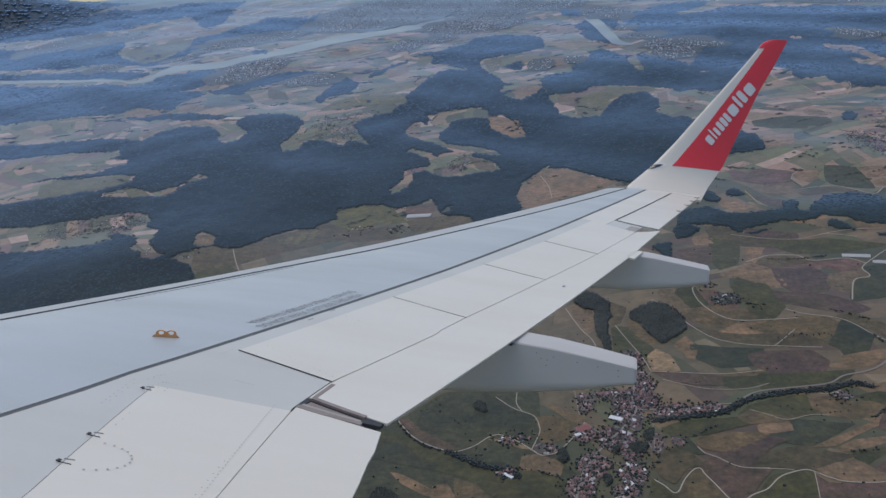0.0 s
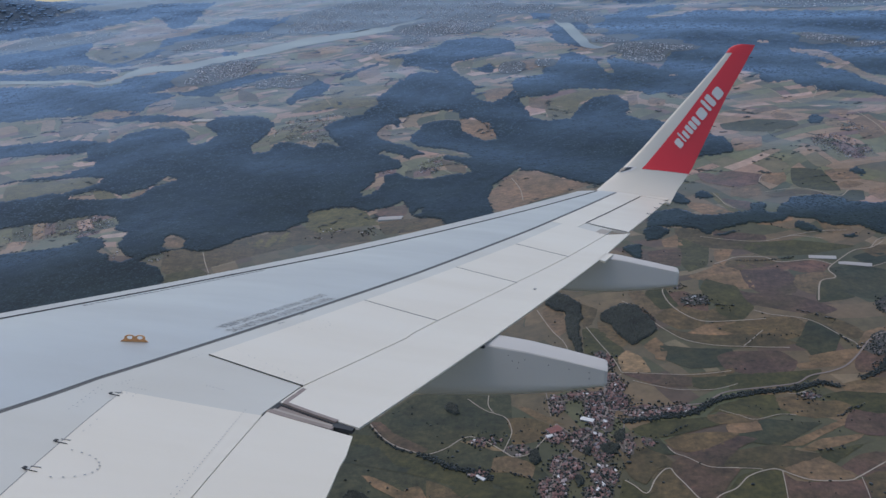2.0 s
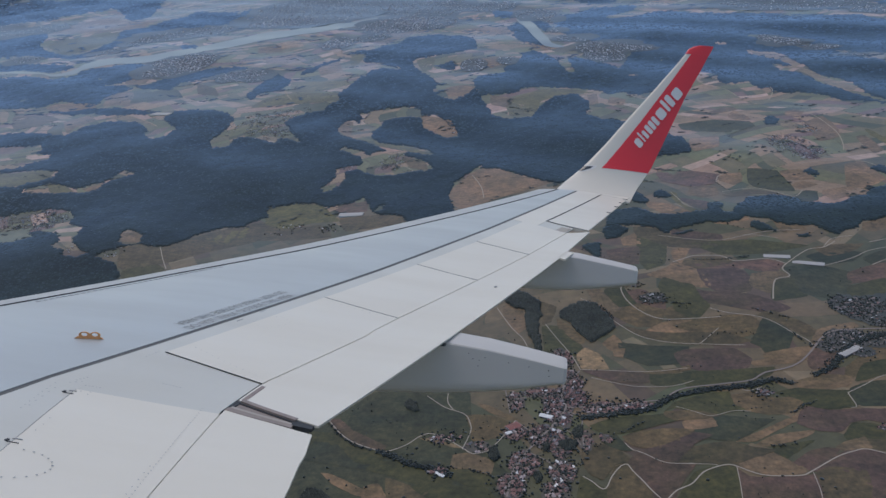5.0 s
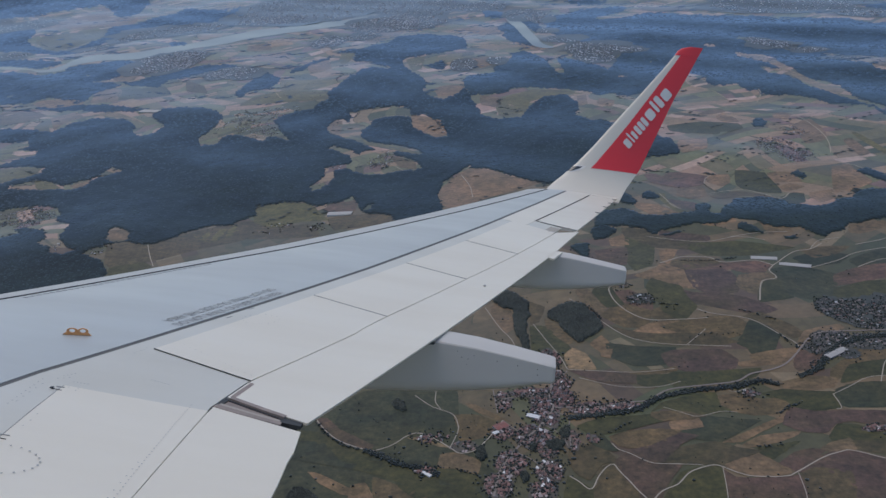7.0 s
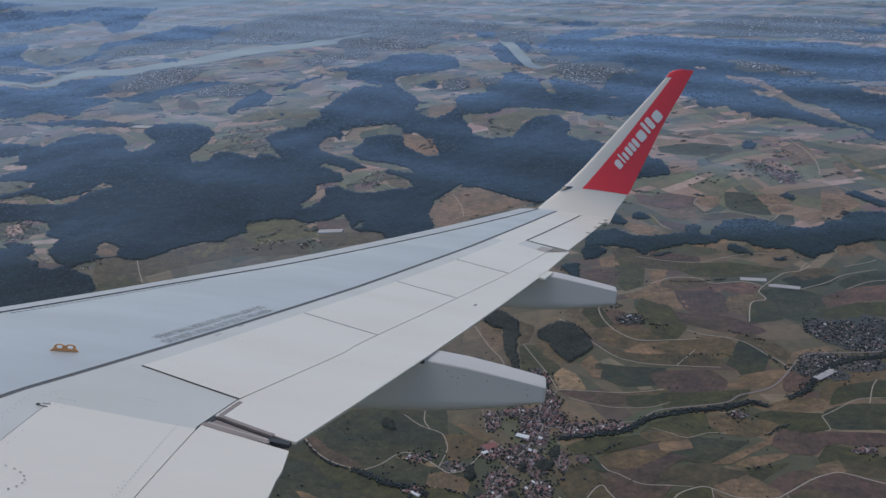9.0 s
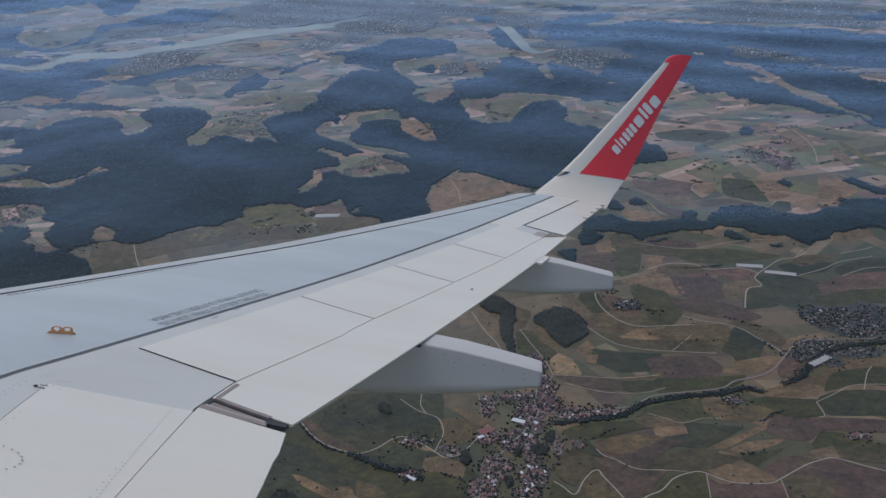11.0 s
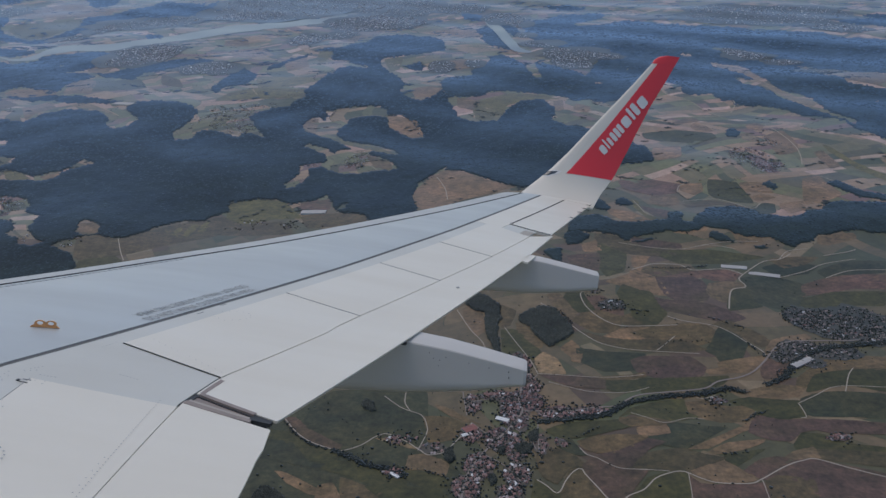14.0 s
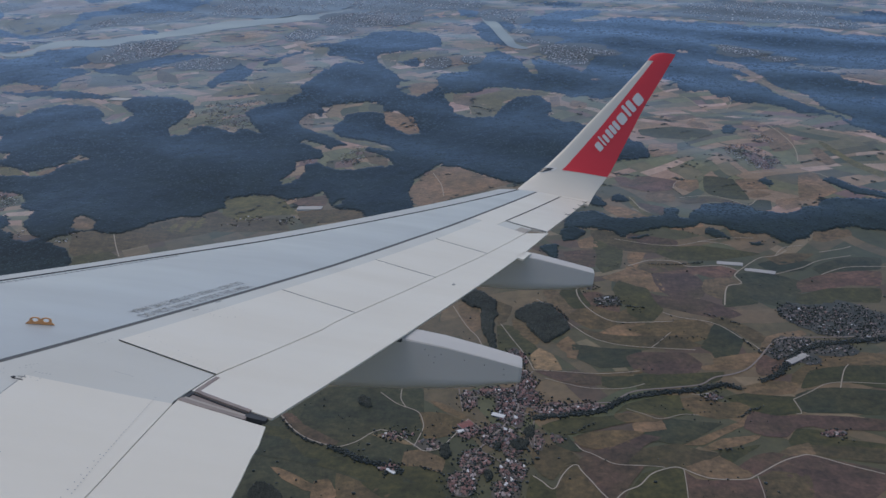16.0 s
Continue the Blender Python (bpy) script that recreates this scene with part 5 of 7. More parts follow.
field("O", [(-57, 1061), (-29, 1028), (-26, 997), (-46, 1010)])
field("T", [(-436, 1031), (-429, 1039), (-418, 1046), (-416, 1026), (-426, 1021)])
field("Y", [(-486, 1055), (-466, 1048), (-444, 1024), (-469, 1021)])
field("Y", [(-554, 1120), (-527, 1122), (-501, 1111), (-499, 1073), (-526, 1055), (-592, 1049), (-625, 1116)])
field("T", [(-328, 843), (-315, 845), (-306, 832), (-304, 816), (-321, 821)])
field("Y", [(-1057, 2545), (-1007, 2600), (-922, 2654), (-895, 2594), (-871, 2473), (-891, 2359), (-927, 2299), (-980, 2362), (-1048, 2481)])
field("T", [(-1178, 2824), (-1229, 2985), (-1174, 3056), (-1127, 3083), (-1106, 3187), (-1111, 3393), (-1073, 3300), (-1030, 3012), (-891, 2855), (-869, 2747), (-914, 2707), (-993, 2699), (-1080, 2711)])
field("T", [(-410, 2087), (-367, 2101), (-351, 2036), (-400, 2029)])
field("L", [(-370, 2122), (-328, 2153), (-307, 2068), (-353, 2055)])
field("T", [(-377, 1970), (-319, 1989), (-281, 1888), (-319, 1832), (-354, 1873)])
field("T", [(-142, 2127), (-105, 2191), (-58, 2195), (-69, 2095), (-123, 2003), (-137, 2041)])
field("T", [(-632, 1814), (-597, 1850), (-581, 1834), (-579, 1768), (-611, 1765)])
field("T", [(-609, 1660), (-603, 1689), (-570, 1669), (-540, 1541), (-590, 1559)])
field("G", [(-570, 1669), (-493, 1670), (-458, 1577), (-499, 1552), (-539, 1554)])
field("O", [(-459, 1705), (-411, 1634), (-392, 1570), (-436, 1608)])
field("T", [(-704, 1598), (-699, 1625), (-621, 1591), (-603, 1555), (-646, 1550), (-680, 1562)])
field("T", [(-614, 1442), (-593, 1486), (-562, 1439), (-572, 1381), (-571, 1343)])
field("O", [(-733, 1528), (-674, 1524), (-636, 1475), (-650, 1421), (-688, 1425)])
field("L", [(-549, 1452), (-515, 1460), (-467, 1394), (-442, 1353), (-488, 1403)])
field("Y", [(-292, 1477), (-249, 1501), (-189, 1473), (-160, 1454), (-183, 1412), (-256, 1425), (-309, 1419)])
field("Y", [(-267, 1626), (-170, 1570), (-158, 1540), (-192, 1501), (-249, 1501)])
field("T", [(-237, 1760), (-205, 1824), (-188, 1706), (-222, 1675)])
field("Y", [(-180, 1871), (-157, 1874), (-158, 1803), (-169, 1736), (-181, 1813)])
field("Y", [(-45, 1726), (-12, 1735), (-18, 1635), (-33, 1609)])
field("T", [(4, 1436), (32, 1451), (49, 1426), (29, 1382), (8, 1377)])
field("T", [(81, 2137), (170, 2099), (171, 1967), (112, 2000)])
field("T", [(169, 1827), (207, 1765), (207, 1723), (183, 1744)])
field("T", [(71, 1671), (119, 1687), (124, 1623), (86, 1595)])
field("Y", [(95, 1335), (153, 1392), (203, 1377), (224, 1349), (200, 1354), (144, 1321), (123, 1240), (92, 1245)])
field("T", [(72, 1371), (105, 1349), (92, 1300), (69, 1322)])
field("T", [(213, 1334), (227, 1338), (218, 1271), (206, 1265)])
field("T", [(242, 1304), (257, 1275), (246, 1240), (231, 1265)])
field("T", [(530, 1550), (557, 1515), (553, 1418), (542, 1410), (535, 1454), (526, 1510)])
field("L", [(521, 1415), (545, 1373), (551, 1291), (559, 1216), (542, 1195), (534, 1251), (535, 1335)])
field("T", [(691, 1415), (732, 1391), (744, 1347), (688, 1304), (664, 1342)])
field("O", [(515, 2254), (604, 2227), (596, 2099), (521, 2162)])
field("O", [(98, 2513), (217, 2473), (268, 2395), (180, 2387)])
field("T", [(737, 2057), (771, 2048), (727, 1961), (705, 1984)])
lane("farm_track", 1.31, [(56.9, 400.6), (61.2, 395.6), (64.7, 389.8), (67.7, 390.4), (72.2, 399.0), (78.1, 406.4), (82.0, 407.5), (83.4, 402.6), (87.3, 392.6), (90.0, 384.8), (92.9, 378.6)])
lane("farm_track", 1.50, [(95.2, 376.3), (102.1, 383.5), (111.2, 388.0), (119.4, 396.6), (128.1, 400.8), (135.8, 401.7), (144.0, 394.6), (151.5, 390.5), (167.2, 389.1), (174.3, 392.2), (192.7, 404.3), (203.8, 408.9), (211.8, 409.7), (226.1, 399.5), (242.0, 388.8)])
lane("farm_track", 0.95, [(107.6, 405.6), (125.7, 403.1), (128.3, 401.8)])
lane("farm_track", 0.82, [(138.0, 400.1), (135.2, 385.5), (132.2, 372.1)])
lane("farm_track", 0.83, [(174.9, 391.6), (172.4, 376.3), (169.6, 365.8)])
lane("farm_track", 1.30, [(90.0, 617.5), (98.9, 602.0), (107.1, 578.5), (118.5, 556.0), (128.2, 547.0), (142.0, 540.5), (163.4, 535.2), (184.6, 530.5)])
lane("farm_track", 1.54, [(137.1, 634.7), (125.5, 630.9), (121.7, 624.7), (122.6, 605.9), (129.1, 587.3), (140.4, 574.3), (161.5, 570.8), (181.1, 569.9)])
lane("farm_track", 1.07, [(157.2, 537.5), (163.9, 543.9), (174.8, 555.1)])
lane("farm_track", 2.11, [(171.5, 668.2), (182.3, 674.6), (192.8, 679.5), (212.6, 676.1), (220.6, 664.8), (245.9, 665.6), (257.8, 654.6)])
lane("farm_track", 2.03, [(257.8, 654.6), (251.4, 645.3), (251.5, 631.1), (238.2, 624.5), (225.0, 591.6)])
lane("farm_track", 1.83, [(257.8, 654.6), (282.1, 676.9), (297.3, 680.3), (310.5, 689.9)])
lane("farm_track", 1.65, [(283.7, 646.3), (310.3, 656.7), (329.0, 668.3), (359.3, 676.3)])
lane("farm_track", 1.66, [(319.7, 642.4), (334.2, 649.9), (348.7, 654.1), (379.8, 651.9)])
lane("farm_track", 1.33, [(177.0, 583.3), (186.6, 574.9), (204.1, 566.9), (212.7, 557.5), (220.2, 540.6), (225.6, 529.9), (226.5, 522.3)])
lane("farm_track", 1.25, [(257.5, 474.3), (267.7, 492.2), (274.2, 499.9)])
lane("farm_track", 1.14, [(225.2, 466.6), (224.3, 452.7), (220.6, 451.6)])
lane("farm_track", 1.08, [(225.2, 466.6), (238.2, 473.0), (251.5, 479.9), (264.5, 479.5), (286.2, 473.7)])
lane("farm_track", 0.96, [(121.8, 462.4), (130.9, 456.3), (139.4, 451.0), (154.1, 455.7), (163.7, 454.5)])
lane("farm_track", 0.95, [(179.2, 480.9), (171.2, 477.7), (166.4, 478.7)])
lane("farm_track", 1.17, [(72.7, 511.0), (90.5, 508.6), (115.2, 505.5), (141.2, 508.2)])
lane("farm_track", 1.13, [(78.2, 500.0), (91.1, 492.5), (104.1, 487.1), (125.0, 486.5), (140.5, 492.2)])
lane("farm_track", 1.07, [(84.5, 426.6), (87.1, 420.5), (92.4, 416.5), (102.5, 407.0), (117.1, 404.7)])
lane("farm_track", 1.34, [(-85.2, 473.9), (-76.9, 458.6), (-67.6, 447.5), (-54.0, 438.4), (-47.5, 436.8), (-38.0, 441.1), (-30.0, 448.6), (-23.5, 450.5), (-15.3, 444.8), (-5.9, 434.2), (-1.3, 428.5), (3.4, 427.8), (9.9, 430.7), (20.5, 445.4), (26.3, 455.8)])
lane("farm_track", 1.04, [(-25.3, 491.2), (-14.9, 476.8), (-3.2, 467.2), (-0.2, 456.7), (-0.5, 448.2), (-5.9, 432.7)])
lane("farm_track", 1.09, [(-11.8, 495.3), (-12.8, 482.6), (-9.8, 472.9)])
lane("farm_track", 1.29, [(26.8, 615.0), (34.5, 579.1), (40.8, 559.7), (43.0, 541.8)])
lane("farm_track", 1.10, [(59.0, 581.3), (64.1, 557.9), (70.2, 531.8), (72.8, 511.7)])
lane("farm_track", 1.97, [(261, 833), (283, 838), (298, 835), (309, 819), (319, 802), (333, 818)])
lane("farm_track", 1.84, [(265, 866), (272, 883), (279, 889)])
lane("farm_track", 1.48, [(214, 841), (215, 821), (215, 801)])
lane("farm_track", 2.18, [(353, 892), (395, 895), (421, 888), (429, 867), (441, 846)])
lane("farm_track", 1.94, [(449, 1113), (449, 1059), (444, 1006), (434, 966), (422, 934)])
lane("farm_track", 2.29, [(458, 1260), (453, 1236), (433, 1194)])
lane("farm_track", 1.31, [(174.2, 728.5), (199.8, 714.2), (222.1, 708.0), (247.7, 713.2), (268.3, 703.4)])
lane("farm_track", 1.33, [(297.3, 680.3), (310.5, 695.7), (328.7, 699.6)])
lane("farm_track", 1.75, [(336.3, 684.7), (358.1, 691.2), (369.3, 696.8)])
lane("farm_track", 1.71, [(24, 953), (31, 911), (32, 872)])
lane("farm_track", 1.53, [(-278, 799), (-268, 770), (-258.5, 745.8)])
lane("farm_track", 2.95, [(-513, 1456), (-467, 1394), (-436, 1347)])
lane("farm_track", 2.64, [(-269, 1536), (-256, 1482), (-245, 1449)])
lane("farm_track", 2.07, [(-88, 1271), (-64, 1281), (-39, 1270)])
lane("farm_track", 2.55, [(-596, 1492), (-554, 1454), (-526, 1453)])
lane("farm_track", 1.34, [(243.0, 713.7), (268.5, 717.6), (292.1, 716.0)])
lane("farm_track", 1.77, [(-56, 1024), (-49, 1011), (-41, 993)])
lane("farm_track", 4.30, [(-134, 1770), (-98, 1722), (-75, 1657)])
lane("road", 1.47, [(115.8, 469.8), (131.0, 482.8), (156.7, 487.0), (175.0, 489.3), (186.2, 496.5), (199.7, 499.2), (210.4, 504.0), (221.7, 514.7), (235.3, 530.7), (248.2, 539.2), (267.0, 538.6), (292.5, 537.6), (322.1, 541.7)])
lane("road", 1.26, [(57.4, 465.3), (72.5, 465.0), (85.8, 464.2), (100.1, 468.2), (115.8, 469.8)])
lane("road", 1.47, [(60.2, 493.7), (56.6, 476.9), (57.1, 465.4), (48.8, 450.2), (39.2, 437.6), (30.0, 425.5), (20.8, 409.3), (15.6, 388.6)])
lane("road", 0.97, [(72.4, 509.3), (65.6, 499.3), (60.2, 493.7)])
lane("road", 0.78, [(65.2, 454.4), (63.0, 440.4), (61.5, 424.5)])
lane("road", 0.88, [(55.4, 462.6), (61.4, 457.7), (65.0, 453.2)])
lane("road", 0.67, [(30.0, 425.5), (37.1, 418.6), (43.8, 410.1), (48.4, 399.3)])
lane("road", 0.72, [(39.2, 437.6), (32.0, 446.7), (26.3, 455.8)])
lane("road", 0.77, [(23.2, 490.2), (23.6, 477.1), (23.9, 463.7)])
lane("road", 0.65, [(48.8, 450.2), (56.9, 438.3), (60.1, 427.2)])
lane("road", 0.71, [(23.6, 477.1), (33.4, 479.2), (45.6, 479.8), (56.6, 476.9)])
hedgerow([(64.0, 453.3), (81.0, 455.8), (101.5, 458.5), (113.2, 465.8), (124.7, 474.2), (147.9, 480.9), (173.1, 483.5), (188.5, 487.7), (198.6, 481.7)], 1.3)
hedgerow([(213.6, 488.9), (226.4, 494.7), (236.0, 505.1), (248.4, 517.3), (265.4, 526.5), (288.5, 529.4), (317.5, 533.0)], 1.3)
hedgerow([(-53.9, 436.8), (-44.0, 430.3), (-34.3, 421.8), (-21.8, 416.4), (-12.7, 410.4)], 1.2)
hedgerow([(-84.4, 470.0), (-75.5, 454.3), (-64.0, 442.5), (-50.6, 435.2)], 0.7)
hedgerow([(220.2, 540.6), (223.3, 528.6), (225.4, 519.6)], 0.7)
hedgerow([(185.3, 449.9), (198.9, 459.6), (206.4, 461.6)], 0.7)
hedgerow([(160.8, 417.4), (170.4, 418.0), (177.2, 419.5)], 0.7)
hedgerow([(80.3, 434.4), (91.2, 441.0), (98.8, 446.4)], 0.7)
hedgerow([(-12.6, 416.4), (-3.4, 413.4), (11.4, 405.5)], 0.7)
hedgerow([(60.1, 427.2), (62.0, 419.5), (57.1, 407.7)], 0.7)
hedgerow([(88.1, 613.4), (99.6, 606.2), (107.8, 582.7)], 0.7)
hedgerow([(234.2, 671.5), (210.6, 669.2), (190.5, 671.0)], 0.7)
hedgerow([(141.6, 606.6), (148.0, 598.2), (167.0, 591.6)], 0.7)
hedgerow([(204.2, 579.6), (216.8, 569.5), (225.3, 560.0)], 0.7)
hedgerow([(228.6, 527.9), (233.6, 512.5), (225.1, 500.2)], 0.7)
village([(52, 464, 8, 18, 230), (62, 478, 9, 13, 150), (42, 437, 9, 11, 170), (27, 415, 8, 11, 140), (49, 428, 6, 11, 70), (19, 397, 7, 10, 110), (78, 462, 11, 7, 70), (97, 465, 11, 4, 30), (66, 503, 4, 7, 30), (44, 484, 11, 5, 40), (28, 476, 5, 10, 24), (25, 444, 6, 7, 40), (66, 493, 6, 7, 50), (47, 406, 7, 9, 80), (63, 432, 4, 9, 24), (2, 434, 7, 5, 30), (75, 432, 3, 4, 10), (41, 390, 7, 8, 80), (64, 527, 3, 9, 8)])
village([(289, 563, 20, 24, 230), (274, 574, 12, 19, 90), (251, 528, 13, 12, 70), (312, 561, 20, 32, 160), (236, 520, 7, 7, 24), (274, 522, 15, 11, 50), (253, 509, 7, 6, 10)])
village([(380, 966, 23, 51, 160), (383, 926, 19, 26, 60), (419, 1034, 13, 21, 30), (378, 995, 11, 24, 20)])
village([(-259, 1287, 26, 74, 90), (-233, 1224, 19, 33, 40), (-288, 1331, 14, 48, 30), (-309, 1291, 12, 30, 12)])
village([(-68, 1034, 14, 32, 70), (-119, 1031, 6, 12, 8), (-57, 1073, 7, 12, 8)])
village([(-434, 924, 27, 34, 110), (-459, 926, 19, 23, 50), (-508, 926, 33, 38, 80), (-367, 811, 4, 14, 8)])
village([(-562, 1936, 76, 123, 240), (-519, 1955, 38, 88, 90)])
village([(-394, 1754, 45, 63, 130), (-345, 1722, 29, 53, 60)])
village([(-334, 2827, 231, 384, 650), (-109, 2316, 87, 139, 250), (-24, 2633, 115, 269, 300), (-433, 2573, 98, 117, 120), (-24, 2296, 72, 114, 150)])
village([(-227, 2066, 36, 93, 80), (-154, 2116, 40, 58, 40)])
village([(314, 1694, 65, 58, 200), (291, 1624, 36, 59, 120), (269, 1818, 40, 51, 60), (368, 1654, 26, 25, 40), (253, 1953, 22, 42, 20)])
village([(607, 1615, 43, 38, 130), (644, 1544, 31, 24, 50), (599, 1665, 20, 27, 40), (651, 1448, 26, 22, 30)])
village([(843, 2137, 187, 159, 260), (905, 1901, 53, 76, 60), (779, 2260, 90, 99, 70)])
village([(242, 2292, 52, 103, 90), (144, 2515, 71, 96, 90), (270, 2177, 30, 62, 40)])
village([(-698, 2506, 146, 117, 130), (-792, 2414, 38, 83, 40), (-830, 2264, 45, 38, 20)])
village([(-1262, 2911, 99, 174, 70), (-1009, 2227, 46, 52, 20), (-1439, 2910, 101, 227, 40)])
village([(58, 1632, 24, 46, 40), (119, 1635, 18, 35, 16)])
village([(22, 1193, 16, 43, 40)])
village([(-238, 1361, 39, 29, 40)])
village([(230, 1125, 7, 23, 12)])
village([(-166, 835, 16, 16, 14), (-118, 824, 11, 12, 16)])
village([(-323, 796, 14, 11, 16)])
village([(141, 606, 9, 7, 10), (133, 630, 4, 4, 4)])
village([(179, 475, 5, 4, 8), (233, 429, 7, 3, 12), (64, 527, 6, 13, 20)])
village([(-15, 444, 10, 4, 8), (-20, 414, 5, 3, 8)])
parcels()
lone_trees()
small_woods()
hall((246, 672), (265, 666), 6, 0.7, "long low white greenhouse beside a track")
hall((264, 658), (285, 648), 6, 0.7, "long low white greenhouse beside a track")
hall((238, 506), (253, 515), 5, 1.4, "white-roofed hall beside the tree-lined stream")
hall((-114, 857), (-90, 854), 9, 1.6, "long white-roofed barn beside a hamlet")
hall((-466, 1434), (-434, 1420), 14, 2, "long white-roofed hall among fields")
hall((41, 459), (48, 455), 3.4, 1.3, "white-roofed hall in the middle of the village", PALE_ROOF)
hall((19.5, 443), (23, 444.5), 2.6, 1.2, "white-roofed workshop beside a red-roofed hall", PALE_ROOF)
hall((21, 447.5), (28, 451.5), 5.5, 1.3, "broad red-roofed hall at the village edge", RED_ROOF)
hall((-21, 413), (-16.5, 408.5), 2.0, 1.1, "small white-roofed farm building beside trees", PALE_ROOF)


# ---- the wing ----
# its own axes: x aft, y outboard, z up
wing = tagged(new("airplane_wing"), "light grey airliner wing with white flaps and an upturned red tip", "airplane wing")
wing.matrix_world = pose(-8.222, -0.790, 289.633, -19.496, 7.916, -8.592)


def chord(y):
    return 3.662 + (6.4 - y) * (0.52 if y < 6.4 else 0.2242)


def skin(y, f, drop=0.0):
    """The upper surface at span y and chord fraction f."""
    c = chord(y)
    nose = max(0.0, 1 - f / 0.4) ** 2 * float(np.interp(y, [6, 8, 9, 10, 11, 16], [0.05, 0.03, 0.02, 0.015, 0.004, 0.0]))
    z = math.tan(radians(5.1)) * y + 0.00375 * y * y + 0.1774 * c * f * (1 - f) ** 2 + nose
    return Vector((0.4862 * y + f * c, y, z - drop))


def line(*pairs):
    ys, fs = [q[0] for q in pairs], [q[1] for q in pairs]
    return lambda y: float(np.interp(y, ys, fs))


SLAT = line((2, 0.06), (7.8, 0.074), (9.26, 0.084), (10.5, 0.118), (12.74, 0.149), (14.9, 0.192), (16.2, 0.218))
STRIPE = line((2.7, 0.480), (5, 0.515), (6.2, 0.5435), (6.8, 0.5425), (7.8, 0.538), (10.07, 0.529), (11.63, 0.508), (12.77, 0.495), (14.82, 0.451), (16.0, 0.418), (16.4, 0.412))
HINGE = line((3, 0.80), (5.0, 0.700), (5.629, 0.661), (6.344, 0.614), (7.144, 0.590), (8.93, 0.586), (10.5, 0.586), (11.9, 0.583), (13.393, 0.564))
BACK = line((3, 0.92), (4, 0.89), (5.309, 0.870), (6.36, 0.846), (6.906, 0.822), (8.24, 0.833), (8.26, 0.827), (8.707, 0.826), (10.28, 0.842), (11.67, 0.863), (13.08, 0.875), (13.5, 0.88))
AILERON = line((13.587, 0.671), (16.063, 0.683))


def flat(value):
    return lambda y: value


def panel(name, mat, inner, outer, fore, aft, parent=None, label="", rise=0.0, thick=0.012, tail=None, gap=0.005, side=0.004, nu=24, nv=8):
    """A skin panel. inner, outer: span of its two ends, at the fore and the aft edge; fore, aft: chord fractions along the span."""
    grid = []
    for j in range(nv + 1):
        t = j / nv
        row = []
        for i in range(nu + 1):
            s = i / nu
            y0, y1 = inner[0] + (inner[1] - inner[0]) * t + side, outer[0] + (outer[1] - outer[0]) * t - side
            y = y0 + (y1 - y0) * s
            c = chord(y)
            a, b = fore(y) + gap / c, aft(y) - gap / c
            row.append((y, a + (b - a) * t, t))
        grid.append(row)
    verts = [skin(y, f, -rise) for row in grid for y, f, t in row]
    low = [skin(y, f, -rise + (thick if tail is None else thick + (tail - thick) * t)) for row in grid for y, f, t in row]
    n, k = len(verts), nu + 1
    faces = []
    for j in range(nv):
        for i in range(nu):
            q = (j * k + i, j * k + i + 1, (j + 1) * k + i + 1, (j + 1) * k + i)
            faces += [q[::-1], tuple(n + v for v in q)]
    rim = [i for i in range(k)] + [j * k + nu for j in range(1, nv + 1)] + [nv * k + i for i in range(nu - 1, -1, -1)] + [j * k for j in range(nv - 1, 0, -1)]
    for a, b in zip(rim, rim[1:] + rim[:1]):
        faces.append((a, b, n + b, n + a))
    me = mesh_from(name, verts + low, faces, mat, True)
    bm = bmesh.new()
    bm.from_mesh(me)
    bmesh.ops.recalc_face_normals(bm, faces=bm.faces)
    bm.to_mesh(me)
    bm.free()
    me.set_sharp_from_angle(angle=radians(35))
    return part(name, me, parent or wing, label)


def thickness(f):
    return 0.30 * (max(f, 0) ** 0.5 - f) + 0.05 * f * (1 - f) if f < 1 else 0.0


def wing_core():
    """The closed box under the panels, seen only through the seams and from below."""
    fs = [0.02, 0.06, 0.12, 0.2, 0.3, 0.4, 0.5, 0.6, 0.7, 0.78]
    ys = list(np.linspace(0.9, 16.05, 32))
    verts, faces = [], []
    for y in ys:
        verts += [skin(y, f, 0.022) for f in fs]
        verts += [skin(y, f, 0.03 + thickness(f) * chord(y)) for f in reversed(fs)]
    k = 2 * len(fs)
    for j in range(len(ys) - 1):
        for i in range(k):
            a, b = j * k + i, j * k + (i + 1) % k
            faces.append((a, a + k, b + k, b))
    faces += [tuple(range(k)), tuple(range((len(ys) - 1) * k, len(ys) * k))[::-1]]
    me = mesh_from("wing_box", verts, faces, SEAM, True)
    me.materials.append(FAIRING_GREY)
    for f in me.polygons:
        if sum(1 for v in f.vertices if v % k >= len(fs)) == 4:
            f.material_index = 1
    me.set_sharp_from_angle(angle=radians(40))
    part("wing_box", me, wing, "dark structure under the skin panels")


